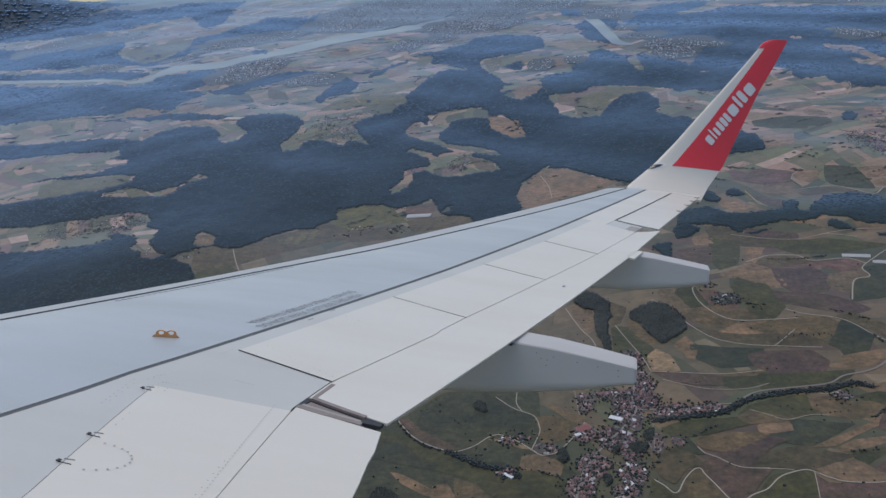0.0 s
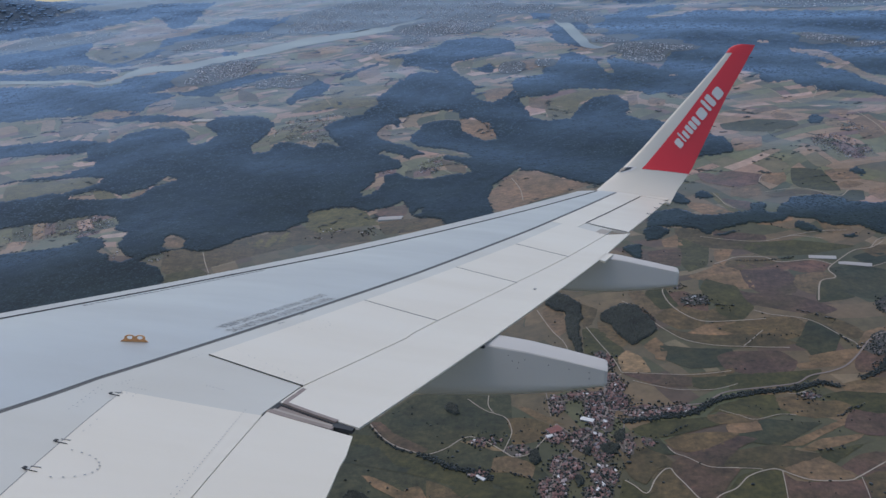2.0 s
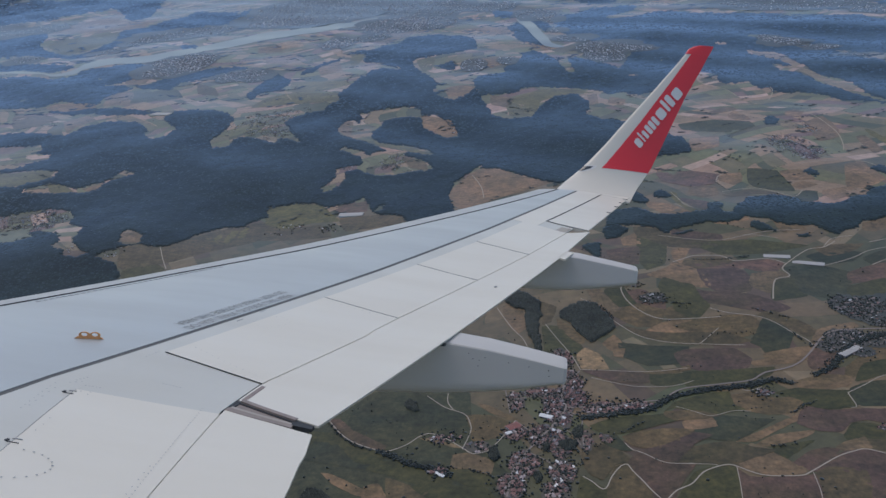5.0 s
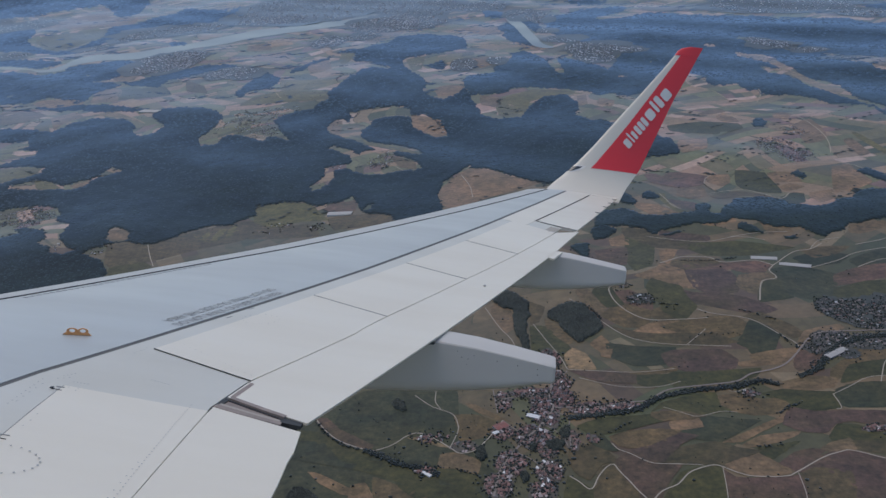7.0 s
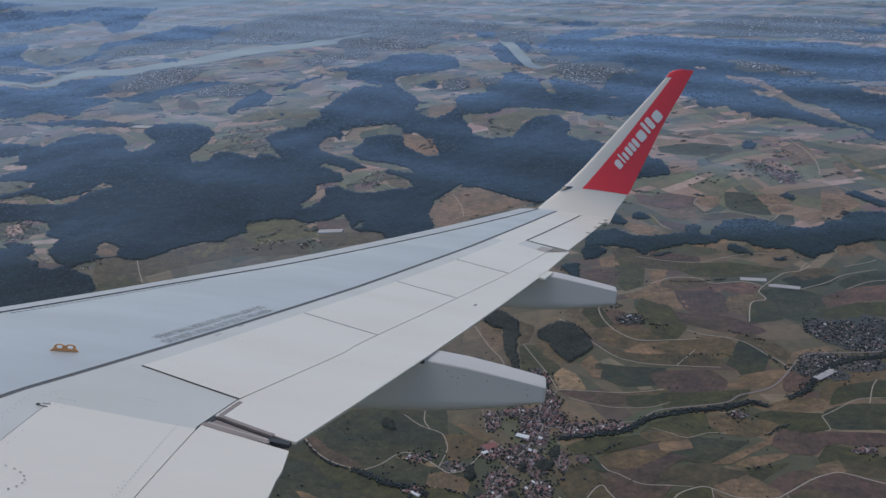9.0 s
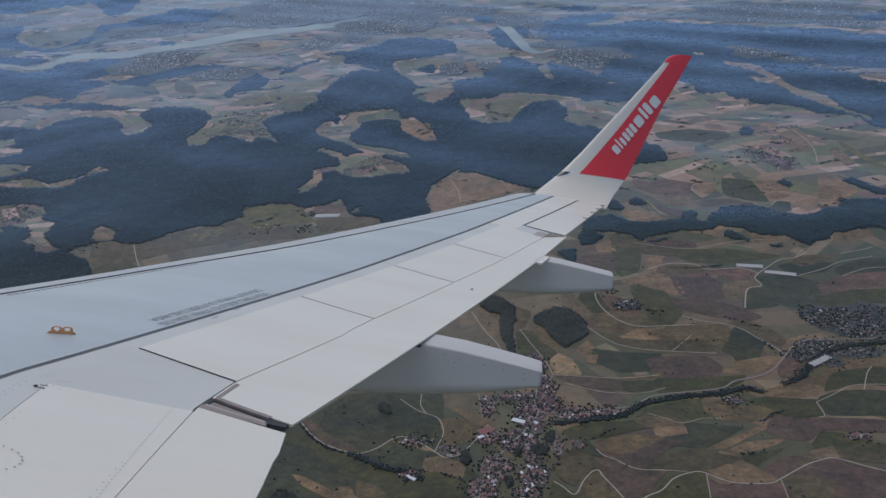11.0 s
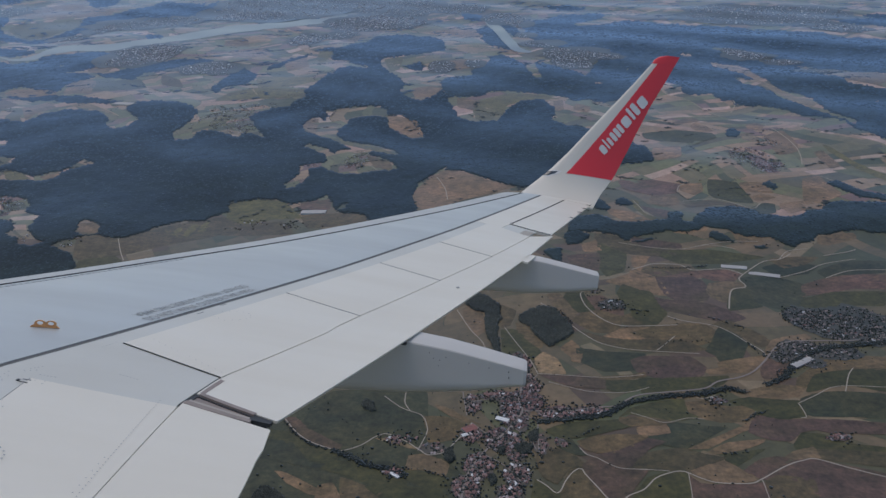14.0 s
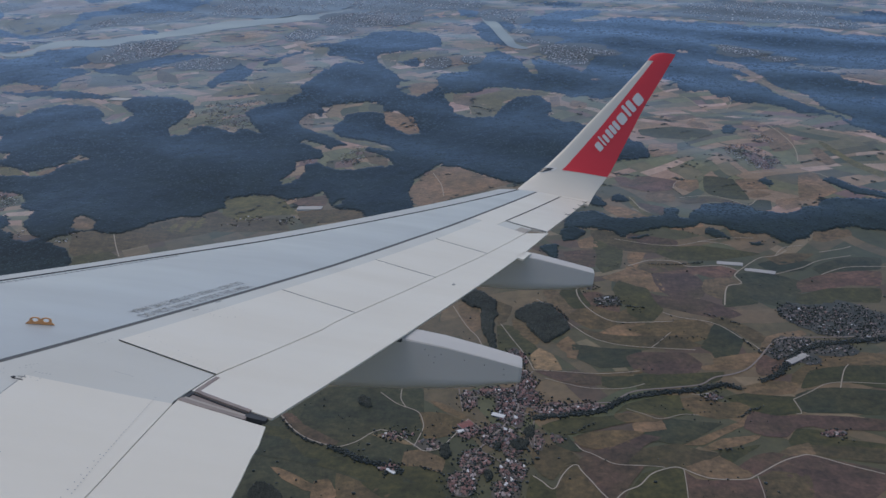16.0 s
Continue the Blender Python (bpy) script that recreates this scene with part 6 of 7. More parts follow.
def slat(y0, y1):
    """The rounded nose of the wing, upper and lower side."""
    verts, faces = [], []
    ys = np.linspace(y0 + 0.004, y1 - 0.004, 14)
    ups = [1.0, 0.75, 0.5, 0.3, 0.16, 0.07, 0.02]
    for y in ys:
        fe = SLAT(y) - 0.006 / chord(y)
        row = [skin(y, fe * u) for u in ups]
        nose = skin(y, 0.0)
        c = chord(y)
        row.append(nose + Vector((-0.012 * c, 0, -0.012 * c)))
        row += [skin(y, fe * u, 0.03 * c + thickness(fe * u) * c * 0.9) for u in (0.05, 0.3, 0.8)]
        row.append(skin(y, fe, 0.014))
        verts += row
    k = len(ups) + 5
    for j in range(len(ys) - 1):
        for i in range(k):
            a, b = j * k + i, j * k + (i + 1) % k
            faces.append((a, b, b + k, a + k))
    faces += [tuple(range(k))[::-1], tuple(range((len(ys) - 1) * k, len(ys) * k))]
    me = mesh_from("slat", verts, faces, SLAT_GREY, True)
    me.set_sharp_from_angle(angle=radians(50))
    part("slat", me, wing, "light grey leading edge slat")


def fuselage():
    """The cabin wall that the wing is fixed to, a round shell with the one window that the seat looks out of."""
    my, mz, big = -0.31, 1.5, 1.88
    xs = [-11.0, -9.5, -7.0, -4.0, 0.0, 4.0, 6.5, 7.6, 7.75, 8.03, 8.2, 9.5, 12.0, 16.0, 20.0, 24.0]
    swell = [0.04, 0.5, 0.82, 1, 1, 1, 1, 1, 1, 1, 1, 1, 1, 0.92, 0.6, 0.1]
    low, high = math.asin((1.86 - mz) / big), math.asin((2.26 - mz) / big)
    angles = [low, (low + high) / 2, high] + [high + (2 * math.pi + low - high) * i / 30 for i in range(1, 30)]
    n, k = len(angles), len(xs)
    verts = [(x, my + r * f * math.cos(a), mz + r * f * math.sin(a)) for r in (big, big - 0.05) for x, f in zip(xs, swell) for a in angles]
    gap = xs.index(7.75)
    faces = []
    for i in range(k - 1):
        for j in range(n):
            q = (i * n + j, i * n + (j + 1) % n, (i + 1) * n + (j + 1) % n, (i + 1) * n + j)
            if i != gap or j > 1:
                faces += [q, tuple(k * n + v for v in q[::-1])]
    rim = [gap * n, gap * n + 1, gap * n + 2, (gap + 1) * n + 2, (gap + 1) * n + 1, (gap + 1) * n]
    faces += [(a, b, k * n + b, k * n + a) for a, b in zip(rim, rim[1:] + rim[:1])]
    faces += [tuple(range(n)), tuple(range((k - 1) * n, k * n))[::-1]]
    wall = tagged(new("wall_cabin", mesh_from("wall_cabin", verts, faces, WING_WHITE, True)), "white curved cabin wall with a window opening", "wall", kind="structure")
    wall.matrix_world = wing.matrix_world
    panel("root_skin", WING_GREY, (0.9, 0.9), (2.69, 2.69), flat(0.03), flat(0.8), label="grey wing root skin", nu=6)


wing_core()
fuselage()
panel("slat_seam", SEAM, (2.7, 2.7), (16.08, 16.08), lambda y: SLAT(y) - 0.010 / chord(y), lambda y: SLAT(y) + 0.010 / chord(y), label="dark seam behind the slats", rise=0.006, gap=0.0, nu=60, nv=1)
for y0, y1 in ((2.7, 6.3), (6.3, 9.6), (9.6, 12.9), (12.9, 16.1)):
    slat(y0, y1)
panel("upper_skin", WING_GREY, (2.7, 2.7), (16.1, 16.1), SLAT, lambda y: STRIPE(y) - 0.018 / chord(y), label="smooth blue-grey upper wing skin", nu=60, nv=10)
panel("sealing_strip", STRIPE_MAT, (2.7, 2.7), (16.08, 16.08), lambda y: STRIPE(y) - 0.021 / chord(y), lambda y: STRIPE(y) + 0.021 / chord(y), label="long dark rubber sealing strip", rise=-0.003, gap=0.0, nu=60, nv=1)
panel("rear_skin", WING_MID, (2.7, 2.7), (13.40, 13.40), lambda y: STRIPE(y) + 0.018 / chord(y), HINGE, label="light grey rear skin panel", gap=0.003, nu=60, nv=4)
panel("rear_skin", WING_WHITE, (13.395, 13.29), (16.1, 16.1), lambda y: STRIPE(y) + 0.018 / chord(y), lambda y: 0.671 if y < 13.6 else AILERON(y), label="white skin panel ahead of the aileron", rise=0.002, gap=0.003)
panel("closing_panel", WING_MID, (13.29, 13.10), (13.60, 13.42), flat(0.668), flat(0.873), label="grey closing panel between spoiler and aileron", nu=4)
panel("patch", BEIGE, (13.06, 13.04), (13.40, 13.36), lambda y: 0.80, flat(0.87), label="beige unpainted patch", rise=0.004, thick=0.004, nu=4, nv=3)
panel("fixed_panel", WING_MID, (6.350, 6.367), (7.136, 6.898), lambda y: HINGE(y) - 0.0025 / chord(y), lambda y: BACK(y) - 0.0025, label="light grey fixed panel between two spoilers", gap=0.0, side=-0.002)
panel("spoiler", WING_WHITE, (1.0, 1.0), (6.344, 6.36), HINGE, BACK, label="white inboard spoiler panel with dotted fasteners", rise=0.004, thick=0.02, gap=0.001, side=0.0, nu=40)
ends = [(7.144, 6.906), (8.932, 8.707), (10.499, 10.28), (11.897, 11.67), (13.393, 13.08)]
for a, b in zip(ends[:-1], ends[1:]):
    panel("spoiler", WING_WHITE, a, b, HINGE, BACK, label="closed white spoiler panel", rise=0.004, thick=0.02, gap=0.001, side=0.004)
panel("flap", WING_WHITE, (1.0, 1.0), (6.455, 6.278), BACK, line((2.7, 1.03), (5.6, 1.009), (5.93, 1.004), (5.96, 1.0065), (6.28, 0.998)), label="retracted white inboard flap", thick=0.10, tail=0.012, gap=0.001, nu=40)
panel("flap", WING_WHITE, (6.60, 6.40), (13.10, 13.335), BACK, lambda y: 1.0 if y < 12 else 1.0 - 0.010 * (y - 12), label="retracted white outboard flap", thick=0.11, tail=0.012, gap=0.001, nu=50)
panel("aileron", WING_WHITE, (13.60, 13.38), (16.06, 15.95), AILERON, flat(0.972), label="white aileron near the wing tip", thick=0.09, tail=0.012, gap=0.009)
panel("tip_panel", WING_WHITE, (16.065, 15.955), (16.16, 16.16), flat(0.68), flat(0.965), label="white fixed panel outboard of the aileron", thick=0.06, tail=0.012, gap=0.001, nu=4)
panel("seal", SEAM, (13.60, 13.60), (15.98, 15.98), lambda y: AILERON(y) - 0.007 / chord(y), lambda y: AILERON(y) + 0.007 / chord(y), label="dark seam ahead of the aileron", rise=0.006, thick=0.004, gap=0.0, nu=20, nv=1)
panel("seal", SEAM, (13.60, 13.385), (13.612, 13.397), flat(0.68), flat(0.965), label="dark seam at the aileron's end", rise=0.006, thick=0.004, gap=0.0, side=0.0, nu=2, nv=4)
for a, w in zip(ends[:4], (0.002, 0.002, 0.002, 0.002)):
    panel("seal", SEAM, (a[0] - w, a[1] - w), (a[0] + w, a[1] + w), HINGE, BACK, label="dark seam between two spoilers", rise=0.006, thick=0.004, gap=0.0, side=0.0, nu=2, nv=4)
# the slot between the flaps: ribbed primer-coloured ends and a black seal
panel("flap_end", INNER, (6.47, 6.36), (6.60, 6.45), lambda y: 0.842, flat(0.957), label="brownish grey rubber-sealed flap end", rise=-0.012, thick=0.06, gap=0.0, nu=3)
panel("flap_end", SEAM, (6.575, 6.425), (6.588, 6.438), lambda y: 0.842, flat(0.957), label="dark line of the flap slot", rise=-0.006, thick=0.02, gap=0.0, side=0.0, nu=2)
panel("flap_end", BEIGE, (6.49, 6.385), (6.512, 6.407), lambda y: 0.842, flat(0.957), label="pale metal edge strip of flap slot", rise=-0.004, thick=0.03, gap=0.0, side=0.0, nu=2)
panel("flap_end", INNER, (6.435, 6.325), (6.475, 6.365), lambda y: 0.842, flat(0.962), label="brownish riveted edge strip of flap slot", rise=0.003, thick=0.02, gap=0.0, side=0.0, nu=2)
panel("flap_end", INNER, (6.590, 6.440), (6.622, 6.472), lambda y: 0.842, flat(0.957), label="brownish edge strip of flap slot", rise=0.003, thick=0.02, gap=0.0, side=0.0, nu=2)
panel("seal", SEAM, (6.43, 6.385), (6.49, 6.41), flat(0.955), flat(0.985), label="torn black rubber seal", rise=-0.035, thick=0.02, gap=0.0, nu=3)
panel("seal", SEAM, (6.385, 6.365), (6.462, 6.414), flat(0.955), flat(0.992), label="dark rubber seal at the flap end", rise=-0.006, thick=0.02, gap=0.0, side=0.0, nu=2)
panel("seal", SEAM, (6.42, 6.405), (6.90, 6.88), lambda y: BACK(y) - 0.004, lambda y: BACK(y) + 0.006, label="dark rubber seal", rise=-0.006, thick=0.03, gap=0.0, nu=6, nv=1)
panel("flap_end", INNER, (6.61, 6.60), (6.88, 6.87), lambda y: BACK(y) + 0.004, lambda y: BACK(y) + 0.012, label="brownish edge strip above the flap slot", rise=0.002, thick=0.01, gap=0.0, nu=4, nv=1)


def tip():
    """The upturned tip: sections from the wing's end up to the top, y, z, x of nose, paint edge and tail."""
    levels = [(16.09, 2.382, 7.90, 8.40, 9.285), (16.3, 2.455, 8.085, 8.532, 9.336), (16.5, 2.60, 8.240, 8.62, 9.42), (16.62, 2.75, 8.395, 8.74, 9.52), (16.667, 2.867, 8.505, 8.826, 9.585), (16.7, 2.95, 8.588, 8.892, 9.632),
              (16.76, 3.25, 8.828, 9.096, 9.744), (16.83, 3.7, 9.152, 9.392, 9.908), (16.9, 4.2, 9.52, 9.696, 10.092), (16.96, 4.65, 9.844, 9.964, 10.296), (17.0, 4.92, 10.028, 10.12, 10.408), (17.012, 5.00, 10.075, 10.15, 10.442), (17.02, 5.05, 10.145, 10.20, 10.464), (17.022, 5.078, 10.25, 10.28, 10.474)]
    fr = [0, 0.02, 0.06, 0.14, 0.26, 0.4, 0.55, 0.7, 0.85, 1.0]

    def section(k, lo, hi, lift, both):
        y, z, x0, _, x1 = levels[k]
        a, b = levels[max(k - 1, 0)], levels[min(k + 1, len(levels) - 1)]
        d = Vector((0, b[0] - a[0], b[1] - a[1])).normalized()
        inward = Vector((0, -d.z, d.y))
        c = x1 - x0

        def at(f, side):
            th = 0.045 * c * (2.6 * (max(f, 0) ** 0.5) * (1 - f) + 0.06)
            return Vector((x0 + f * c, y, z)) + inward * ((th + lift) * side - (0.045 * c if k < 2 else 0.03))
        fs = [lo + (hi - lo) * f for f in fr]
        return [at(f, 1) for f in fs] + ([at(f, -1) for f in reversed(fs)] if both else [])

    def loft(name, rows, closed, mat, label, parent):
        k = len(rows[0])
        verts = [v for r in rows for v in r]
        faces = [(j * k + i, j * k + (i + 1) % k, (j + 1) * k + (i + 1) % k, (j + 1) * k + i) for j in range(len(rows) - 1) for i in range(k if closed else k - 1)]
        if closed:
            faces += [tuple(range(k))[::-1], tuple(range((len(rows) - 1) * k, len(rows) * k))]
        me = mesh_from(name, verts, faces, mat, True)
        bm = bmesh.new()
        bm.from_mesh(me)
        bmesh.ops.recalc_face_normals(bm, faces=bm.faces)
        bm.to_mesh(me)
        bm.free()
        me.set_sharp_from_angle(angle=radians(55))
        return part(name, me, parent, label)
    n = len(levels)
    body = loft("wing_tip", [section(k, 0, 1, 0, True) for k in range(n)], True, WING_WHITE, "white upturned wing tip with a red panel", wing)

    def edge(k):
        y, z, x0, xr, x1 = levels[k]
        return (xr - x0) / (x1 - x0)
    rows = []
    for k in range(4, n - 3):
        rows.append(section(k, edge(k), 1.004, 0.004, True))
    red = loft("red_panel", rows, True, TIP_RED, "glossy red paint panel", body)
    loft("red_cap", [section(k, -0.01, 1.01, 0.006, True) for k in range(n - 4, n)], True, TIP_RED, "red tip cap", body)

    # the lettering as plain white blocks
    def on_face(x, z, lift=0.012):
        k = next(i for i in range(1, n) if levels[i][1] >= z)
        a, b = levels[k - 1], levels[k]
        s = (z - a[1]) / (b[1] - a[1])
        x0, x1, y = a[2] + (b[2] - a[2]) * s, a[4] + (b[4] - a[4]) * s, a[0] + (b[0] - a[0]) * s
        f = (x - x0) / (x1 - x0)
        c = x1 - x0
        th = 0.045 * c * (2.6 * (max(f, 0) ** 0.5) * (1 - f) + 0.06)
        return Vector((x, y - (th + lift - 0.03), z + 0.14 * (th - 0.03)))
    o, u, w = Vector((9.425, 3.255)), Vector((0.70, 1.095)), Vector((-0.170, 0.145))
    blocks = [(0.00, 0.08, 0.70), (0.105, 0.025, 0.92), (0.155, 0.045, 0.70), (0.225, 0.055, 0.78), (0.295, 0.055, 0.78), (0.365, 0.055, 0.78), (0.45, 0.12, 0.78), (0.60, 0.045, 1.05), (0.67, 0.075, 0.98), (0.775, 0.125, 0.80)]
    for start, wide, tall in blocks:
        m = 5
        pts = []
        for i in range(m * 4):
            a = 2 * math.pi * i / (m * 4)
            px, py = math.copysign(abs(math.cos(a)) ** 0.45, math.cos(a)) / 2 + 0.5, math.copysign(abs(math.sin(a)) ** 0.45, math.sin(a)) / 2 + 0.5
            pts.append(o + u * (start + wide * px) + w * tall * py)
        top = [on_face(q.x, q.y) for q in pts]
        low = [on_face(q.x, q.y, 0.004) for q in pts]
        k = len(pts)
        faces = [tuple(range(k))] + [(i, (i + 1) % k, k + (i + 1) % k, k + i) for i in range(k)]
        part("white_block", mesh_from("white_block", top + low, faces, LET_WHITE), body)
    # lamp window in the nose, where the tip bends up
    def window(name, mat, label, cuts, lift):
        rows = []
        for up, wide in cuts:
            low, high = (section(k, 0.0, wide, lift, False)[:8] for k in (3, 5))
            rows.append([a.lerp(b, up) for a, b in zip(low, high)][1:])
        loft(name, rows, False, mat, label, body)
    window("lamp_frame", LET_WHITE, "white frame of the lamp window", ((0.16, 0.17), (0.42, 0.28), (0.74, 0.29)), 0.002)
    window("navigation_lamp", LENS, "dark lamp window", ((0.23, 0.10), (0.44, 0.20), (0.66, 0.22)), 0.006)
    # static dischargers along the tail edge
    for s in range(5):
        k = 6 + s * 0.95
        i = min(int(k), n - 2)
        q = Vector((levels[i][4], levels[i][0], levels[i][1])).lerp(Vector((levels[i + 1][4], levels[i + 1][0], levels[i + 1][1])), k - int(k))
        rod(q + Vector((-0.01, 0.0, 0)), q + Vector((0.07, 0.004, -0.007)), body)


def rod(a, b, parent, r=0.004):
    d = (b - a).normalized()
    s = d.orthogonal().normalized()
    t = d.cross(s)
    verts = [q + (s * math.cos(i * 1.047) + t * math.sin(i * 1.047)) * r for q in (a, b) for i in range(6)]
    faces = [(i, (i + 1) % 6, 6 + (i + 1) % 6, 6 + i) for i in range(6)] + [tuple(range(6))[::-1], tuple(range(6, 12))]
    part("static_discharger", mesh_from("static_discharger", verts, faces, SEAM), parent, "thin dark static discharger rod")


tip()
for y, f in ((14.75, 0.965), (15.25, 0.965), (15.6, 0.965), (15.92, 0.965)):
    rod(skin(y, f - 0.03, -0.008), skin(y, f + 0.015, -0.004), wing, 0.004)


def fairing(mid, stations, label):
    """A canoe-shaped cover under the flap: x, height of the top, of the keel, half width."""
    rows = []
    for x, top, keel, half in stations:
        mz = (top + keel) / 2
        row = []
        shape = [(0.5, 1.03), (0.95, 1.0), (1.0, 0.95), (1.0, 0.5), (1.0, 0.0), (1.0, -0.35)] + [(0.3 + 0.7 * math.cos(radians(g)), -0.45 - 0.55 * math.sin(radians(g))) for g in (0, 15, 30, 45, 60, 72, 84)]
        for px, pz in shape + [(-u, v) for u, v in reversed(shape)]:
            yy = half * px
            row.append(Vector((x, mid + yy, mz + (top - keel) / 2 * pz + 0.20 * yy)))
        rows.append(row)
    k = len(rows[0])
    verts = [v for r in rows for v in r]
    faces = [(j * k + i, j * k + (i + 1) % k, (j + 1) * k + (i + 1) % k, (j + 1) * k + i) for j in range(len(rows) - 1) for i in range(k)]
    faces += [tuple(range(k))[::-1], tuple(range((len(rows) - 1) * k, len(rows) * k))]
    me = mesh_from("flap_track_fairing", verts, faces, FAIRING_GREY, True)
    bm = bmesh.new()
    bm.from_mesh(me)
    bmesh.ops.recalc_face_normals(bm, faces=bm.faces)
    bm.to_mesh(me)
    bm.free()
    me.set_sharp_from_angle(angle=radians(28))
    return part("flap_track_fairing", me, wing, label)


def along(points, n=14):
    """Stations between the given ones, smoothly."""
    out = []
    for a, b in zip(points[:-1], points[1:]):
        out += [tuple(a[j] + (b[j] - a[j]) * s / 3 for j in range(4)) for s in range(3)]
    return out + [points[-1]]


fair_a = fairing(8.50, along([(5.3, 0.86, 0.76, 0.03), (5.8, 0.90, 0.60, 0.10), (6.3, 0.95, 0.54, 0.135), (6.8, 0.97, 0.53, 0.14), (7.29, 1.005, 0.58, 0.14), (7.6, 0.985, 0.625, 0.138), (7.89, 0.95, 0.68, 0.132), (8.14, 0.915, 0.745, 0.125), (8.205, 0.905, 0.755, 0.122), (8.225, 0.897, 0.768, 0.110)]), "grey canoe-shaped flap track fairing with small drain holes")
fairing(12.05, along([(6.5, 1.42, 1.34, 0.03), (7.0, 1.46, 1.22, 0.09), (7.5, 1.5, 1.16, 0.12), (7.83, 1.54, 1.16, 0.125), (8.25, 1.60, 1.185, 0.125), (8.42, 1.59, 1.205, 0.122), (8.8, 1.545, 1.27, 0.115), (9.0, 1.52, 1.32, 0.11), (9.06, 1.512, 1.33, 0.107), (9.075, 1.504, 1.342, 0.098)]), "grey canoe-shaped flap track fairing near the tip")
panel("hinge_plate", WING_WHITE, (11.72, 11.66), (12.08, 12.06), flat(0.985), flat(1.03), label="small white flap hinge plate", rise=0.0, thick=0.02, gap=0.0, nu=3, nv=3)
panel("hinge_cover", SEAM, (8.262, 8.262), (8.288, 8.288), flat(0.988), flat(1.004), label="dark hinge gap", rise=-0.012, thick=0.02, gap=0.0, side=0.0, nu=2, nv=2)
# drain holes in the side of the fairing
for x, z in ((7.459, 0.916), (7.495, 0.876), (7.544, 0.869), (7.589, 0.897), (7.54, 0.825), (7.772, 0.876), (7.931, 0.862), (8.085, 0.851), (8.09, 0.807)):
    q = Vector((x, 8.36, z))
    verts = [q + Vector((0.0036 * math.cos(i * 0.785), -0.004 + 0.02 * (k == 1), 0.0036 * math.sin(i * 0.785))) for k in (0, 1) for i in range(8)]
    part("drain_hole", mesh_from("drain_hole", verts, [tuple(range(8))] + [(i, (i + 1) % 8, 8 + (i + 1) % 8, 8 + i) for i in range(8)], SEAM), fair_a)


def dots(name, places, r, mat, label):
    """Fastener heads: small round discs set in the skin, too many to be told apart."""
    verts, faces = [], []
    for y, f in places:
        c = skin(y, f, -0.0085)
        dx, dy = (skin(y, f + 0.01) - skin(y, f)).normalized(), (skin(y + 0.05, f) - skin(y, f)).normalized()
        n = len(verts)
        verts += [c + (dx * math.cos(i * 1.047) + dy * math.sin(i * 1.047)) * r for i in range(6)]
        verts.append(c + Vector((0, 0, 0.001)))
        faces += [(n + 6, n + i, n + (i + 1) % 6) for i in range(6)]
    me = mesh_from(name, verts, faces, mat)
    tagged(part(name, me, wing, label), kind="stuff")


def row(a, b, n):
    return [(a[0] + (b[0] - a[0]) * i / (n - 1), a[1] + (b[1] - a[1]) * i / (n - 1)) for i in range(n)]


ring = [(5.378 + 0.152 * math.sin(radians(a)), 0.690 + 0.056 * math.cos(radians(a))) for a in range(-64, 96, 14)]
dots("fasteners", ring, 0.0062, RIVET, "dotted ring of fasteners")
dots("fasteners", row((6.386, 0.815), (5.2, 0.857), 34) + row((5.60, 0.838), (5.15, 0.852), 7), 0.0040, RIVET, "dotted line of fasteners")
near_corner = row((6.458, 0.5885), (6.519, 0.5927), 4) + row((6.41, 0.590), (6.45, 0.600), 3) + row((6.403, 0.618), (6.411, 0.640), 5)
dots("fasteners", row((5.97, 0.6012), (6.363, 0.5745), 9) + row((6.02, 0.604), (6.30, 0.587), 5) + near_corner + row((6.633, 0.699), (6.615, 0.732), 6) + row((6.997, 0.5858), (7.12, 0.5815), 5), 0.0046, RIVET, "rows of small fasteners")
dots("fasteners", [(6.317, 0.6265), (6.290, 0.6426), (6.327, 0.6402), (5.914, 0.6546), (5.829, 0.6609), (5.752, 0.6651)], 0.0042, RIVET, "single fasteners beside the hinge fitting")
dots("fasteners", [(8.09 + 0.13 * math.cos(i * 0.42), 0.618 + 0.035 * math.sin(i * 0.42)) for i in range(15)], 0.00372, RIVET, "dotted ring of fasteners")
dots("fasteners", row((7.3, 0.615), (6.98, 0.81), 12) + row((8.86, 0.605), (8.66, 0.80), 9), 0.0036, RIVET, "dotted line of fasteners")


def marking(name, inner, outer, f0, f1, mat, label, rise=0.007):
    return panel(name, mat, inner, outer, flat(f0), flat(f1), label=label, rise=rise, thick=0.004, gap=0.0, nu=3, nv=1)


# hinge slots of the inboard spoiler, small marks on panels
for y, f in ((6.30, 0.606), (5.62, 0.655), (5.30, 0.676)):
    marking("hinge_slot", (y - 0.034, y - 0.036), (y - 0.004, y - 0.006), f - 0.0015, f + 0.0025, SEAM, "dark hinge slot", 0.008)
    marking("hinge_slot", (y - 0.038, y - 0.038), (y - 0.032, y - 0.032), f + 0.0025, f + 0.0185, SEAM, "dark lower edge of the hinge slot", 0.008)
    marking("hinge_slot", (y + 0.002, y + 0.008), (y + 0.006, y + 0.012), f + 0.0035, f + 0.015, RIVET, "grey upper edge of the hinge slot", 0.008)
panel("seal", INK, (3.2, 3.2), (6.345, 6.345), lambda y: HINGE(y) - 0.0005, lambda y: HINGE(y) + 0.0002, label="thin grey seam ahead of the spoiler", rise=0.0055, thick=0.004, gap=0.0, nu=30, nv=1)
for y, f in ((7.99, 0.555), (8.28, 0.547)):
    marking("mark", (y, y), (y + 0.07, y + 0.07), f, f + 0.0012, RIVET, "thin worn mark", 0.003)
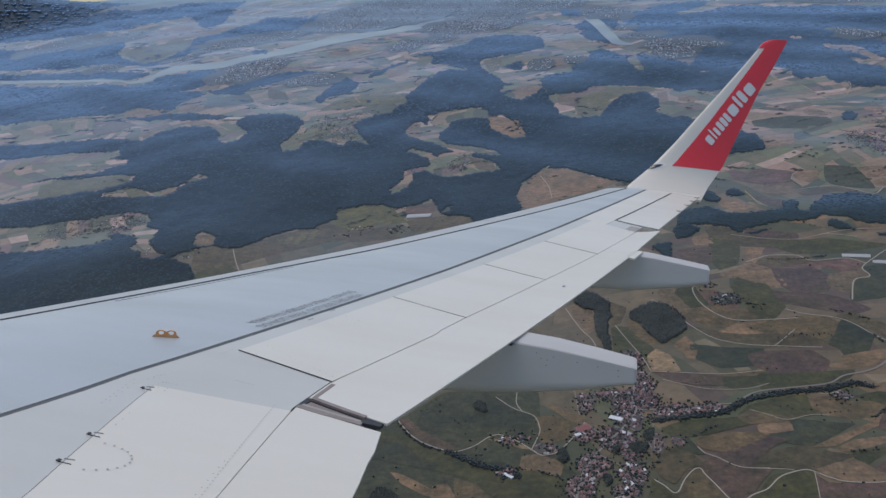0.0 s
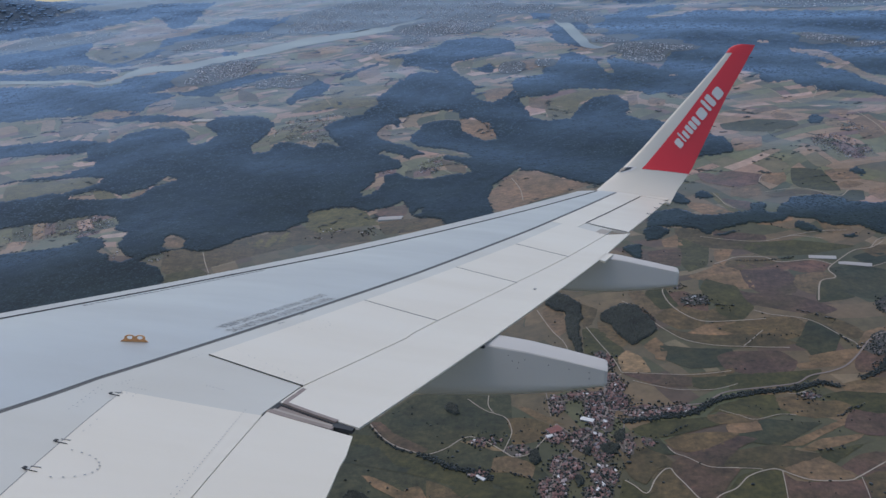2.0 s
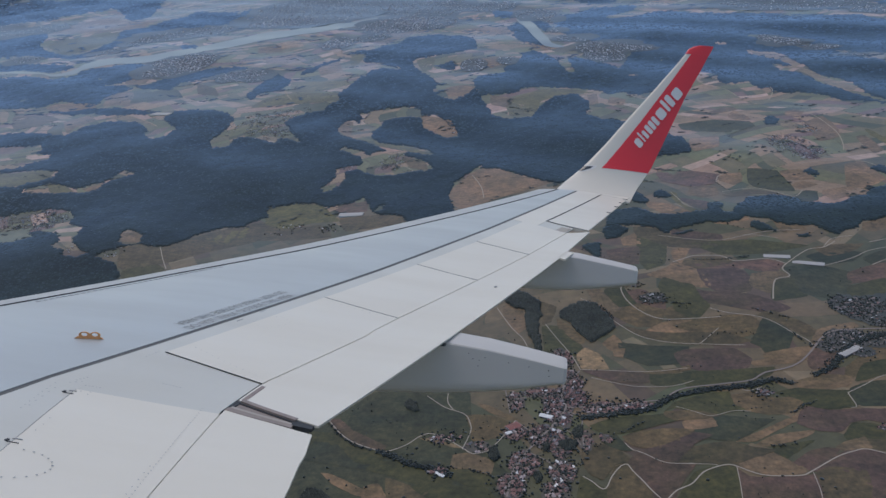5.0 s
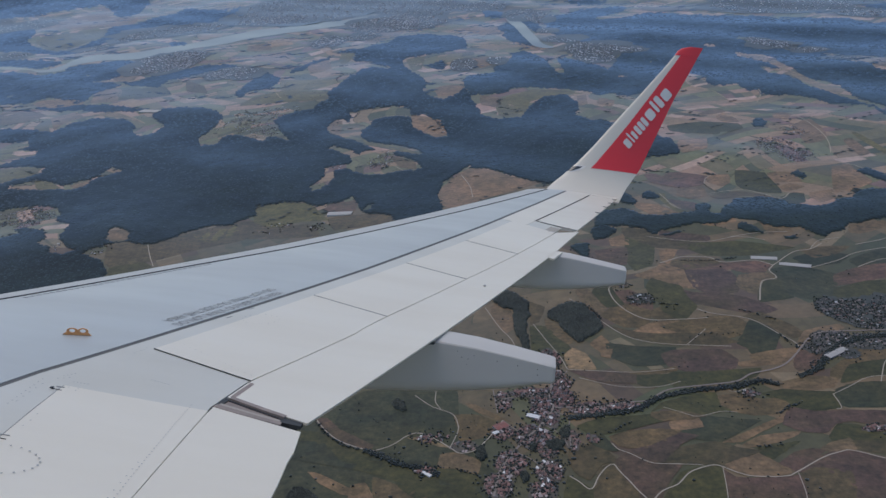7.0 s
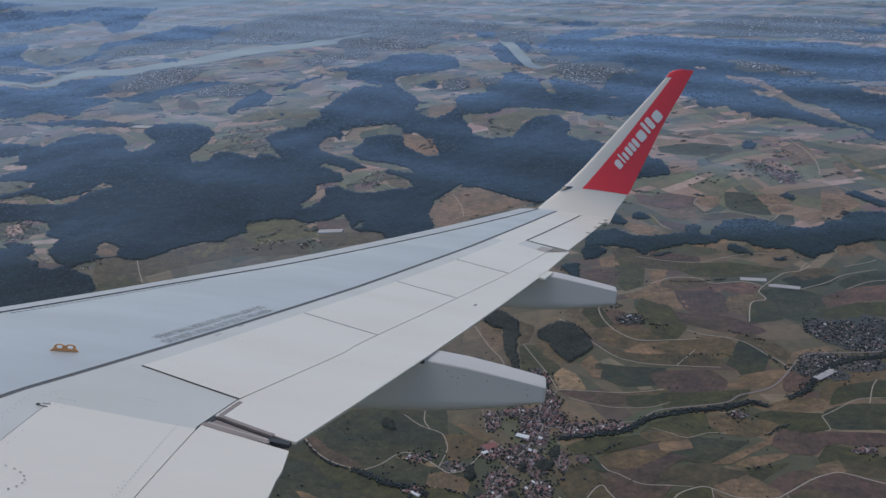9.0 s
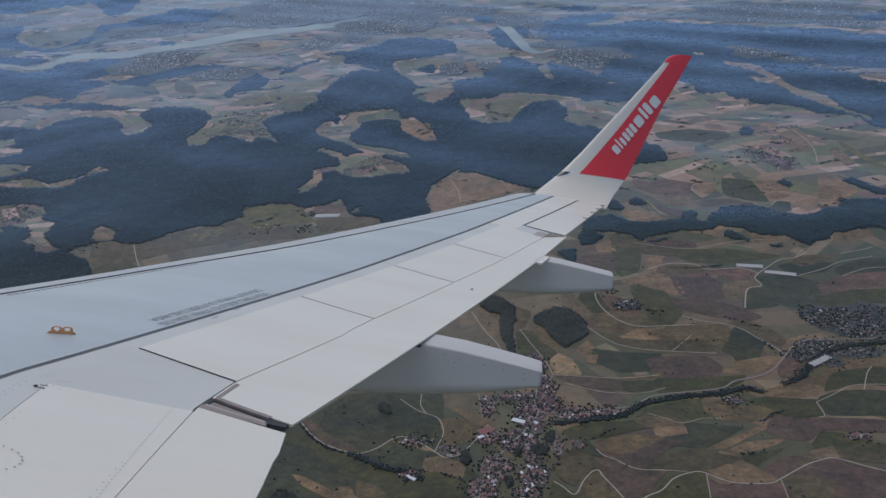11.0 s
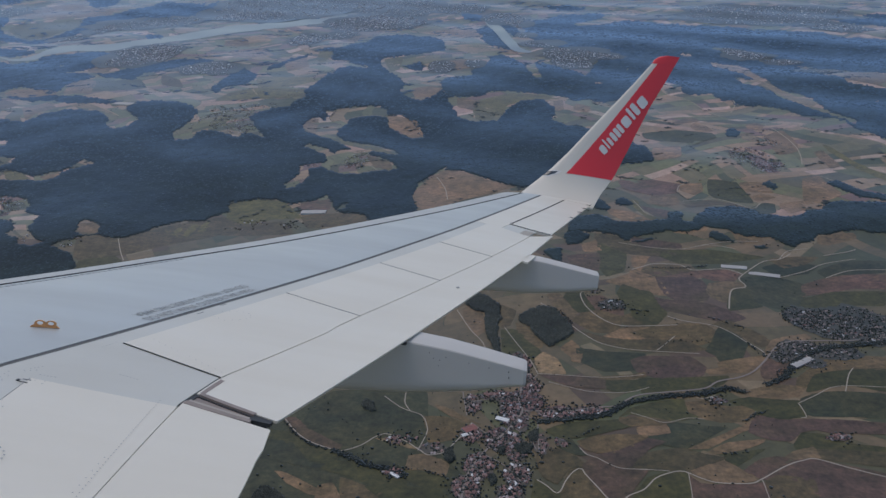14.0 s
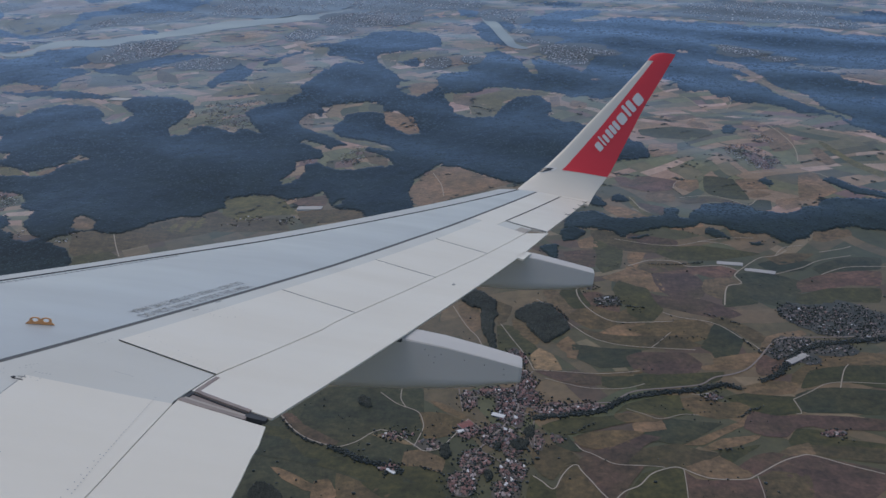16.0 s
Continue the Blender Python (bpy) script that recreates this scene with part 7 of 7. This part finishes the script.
marking("mark", (10.11, 10.10), (10.16, 10.15), 0.922, 0.930, INK, "small dark scuff mark", 0.006)


def stencil(words, start, end, height, offset, flip):
    """Painted words along the span between two points of the skin."""
    curve = bpy.data.curves.new("words", "FONT")
    curve.body, curve.size = words, 1.0
    tmp = new("words", curve)
    bpy.context.view_layer.update()
    me = bpy.data.meshes.new_from_object(tmp.evaluated_get(bpy.context.evaluated_depsgraph_get()))
    bpy.data.objects.remove(tmp)
    xs = [v.co.x for v in me.vertices]
    wide = max(xs)
    for v in me.vertices:
        u = 1 - v.co.x / wide if flip else v.co.x / wide
        w = (0.70 - v.co.y if flip else v.co.y) * height + offset
        y = start + (end - start) * u
        f = STRIPE(y) - w / chord(y)
        v.co = skin(y, f, -0.003)
    me.materials.append(INK)
    part("stencil", me, wing, "worn grey stencilled warning words")


stencil("DO NOT WALK OUTSIDE THIS AREA", 7.66, 8.86, 0.105, 0.045, False)
stencil("DO NOT WALK OUTSIDE THIS AREA", 7.71, 8.92, 0.105, 0.150, True)
for i in range(34):
    y = 7.9 + i * 0.05
    marking("mark", (y, y), (y + 0.03, y + 0.03), SLAT(y) + 0.022, SLAT(y) + 0.030, RIVET, "unreadable line of worn stencil", 0.003)


def bracket():
    """A small upright plate with two round eyes."""
    a, b = skin(7.137, 0.416, -0.001), skin(7.181, 0.449, -0.001)
    u = (b - a).normalized()
    up = Vector((0, 0, 1))
    side = u.cross(up).normalized()
    length = (b - a).length
    verts, faces = [], []

    def put(x, z, s):
        verts.append(a + u * x + up * z + side * s)
        return len(verts) - 1
    h = 0.078
    for s0 in (-0.006, 0.006):
        for cx in (length * 0.27, length * 0.75):
            ring_o = [(cx + 0.036 * math.cos(t * 0.3927), 0.026 + 0.021 * math.sin(t * 0.3927)) for t in range(16)]
            ring_i = [(cx + 0.019 * math.cos(t * 0.3927), 0.028 + 0.012 * math.sin(t * 0.3927)) for t in range(16)]
            o = [put(x, z, s0) for x, z in ring_o]
            i_ = [put(x, z, s0) for x, z in ring_i]
            faces.extend((o[t], o[(t + 1) % 16], i_[(t + 1) % 16], i_[t]) for t in range(16))
    for base, hole in ((0, 16), (32, 48)):
        faces.extend((base + t, base + (t + 1) % 16, 64 + base + (t + 1) % 16, 64 + base + t) for t in range(16))
        faces.extend((hole + t, hole + (t + 1) % 16, 64 + hole + (t + 1) % 16, 64 + hole + t) for t in range(16))
    n = len(verts)
    for s0 in (-0.0075, 0.0075):
        for x, z in ((-0.022, 0), (length + 0.022, 0), (length + 0.002, 0.016), (-0.002, 0.016)):
            put(x, z, s0)
    faces.extend([(n, n + 1, n + 2, n + 3), (n + 7, n + 6, n + 5, n + 4)] + [(n + i, n + 4 + i, n + 4 + (i + 1) % 4, n + (i + 1) % 4) for i in range(4)])
    part("escape_bracket", mesh_from("escape_bracket", verts, faces, BRACKET), wing, "orange-yellow bracket with two round eyes")


bracket()
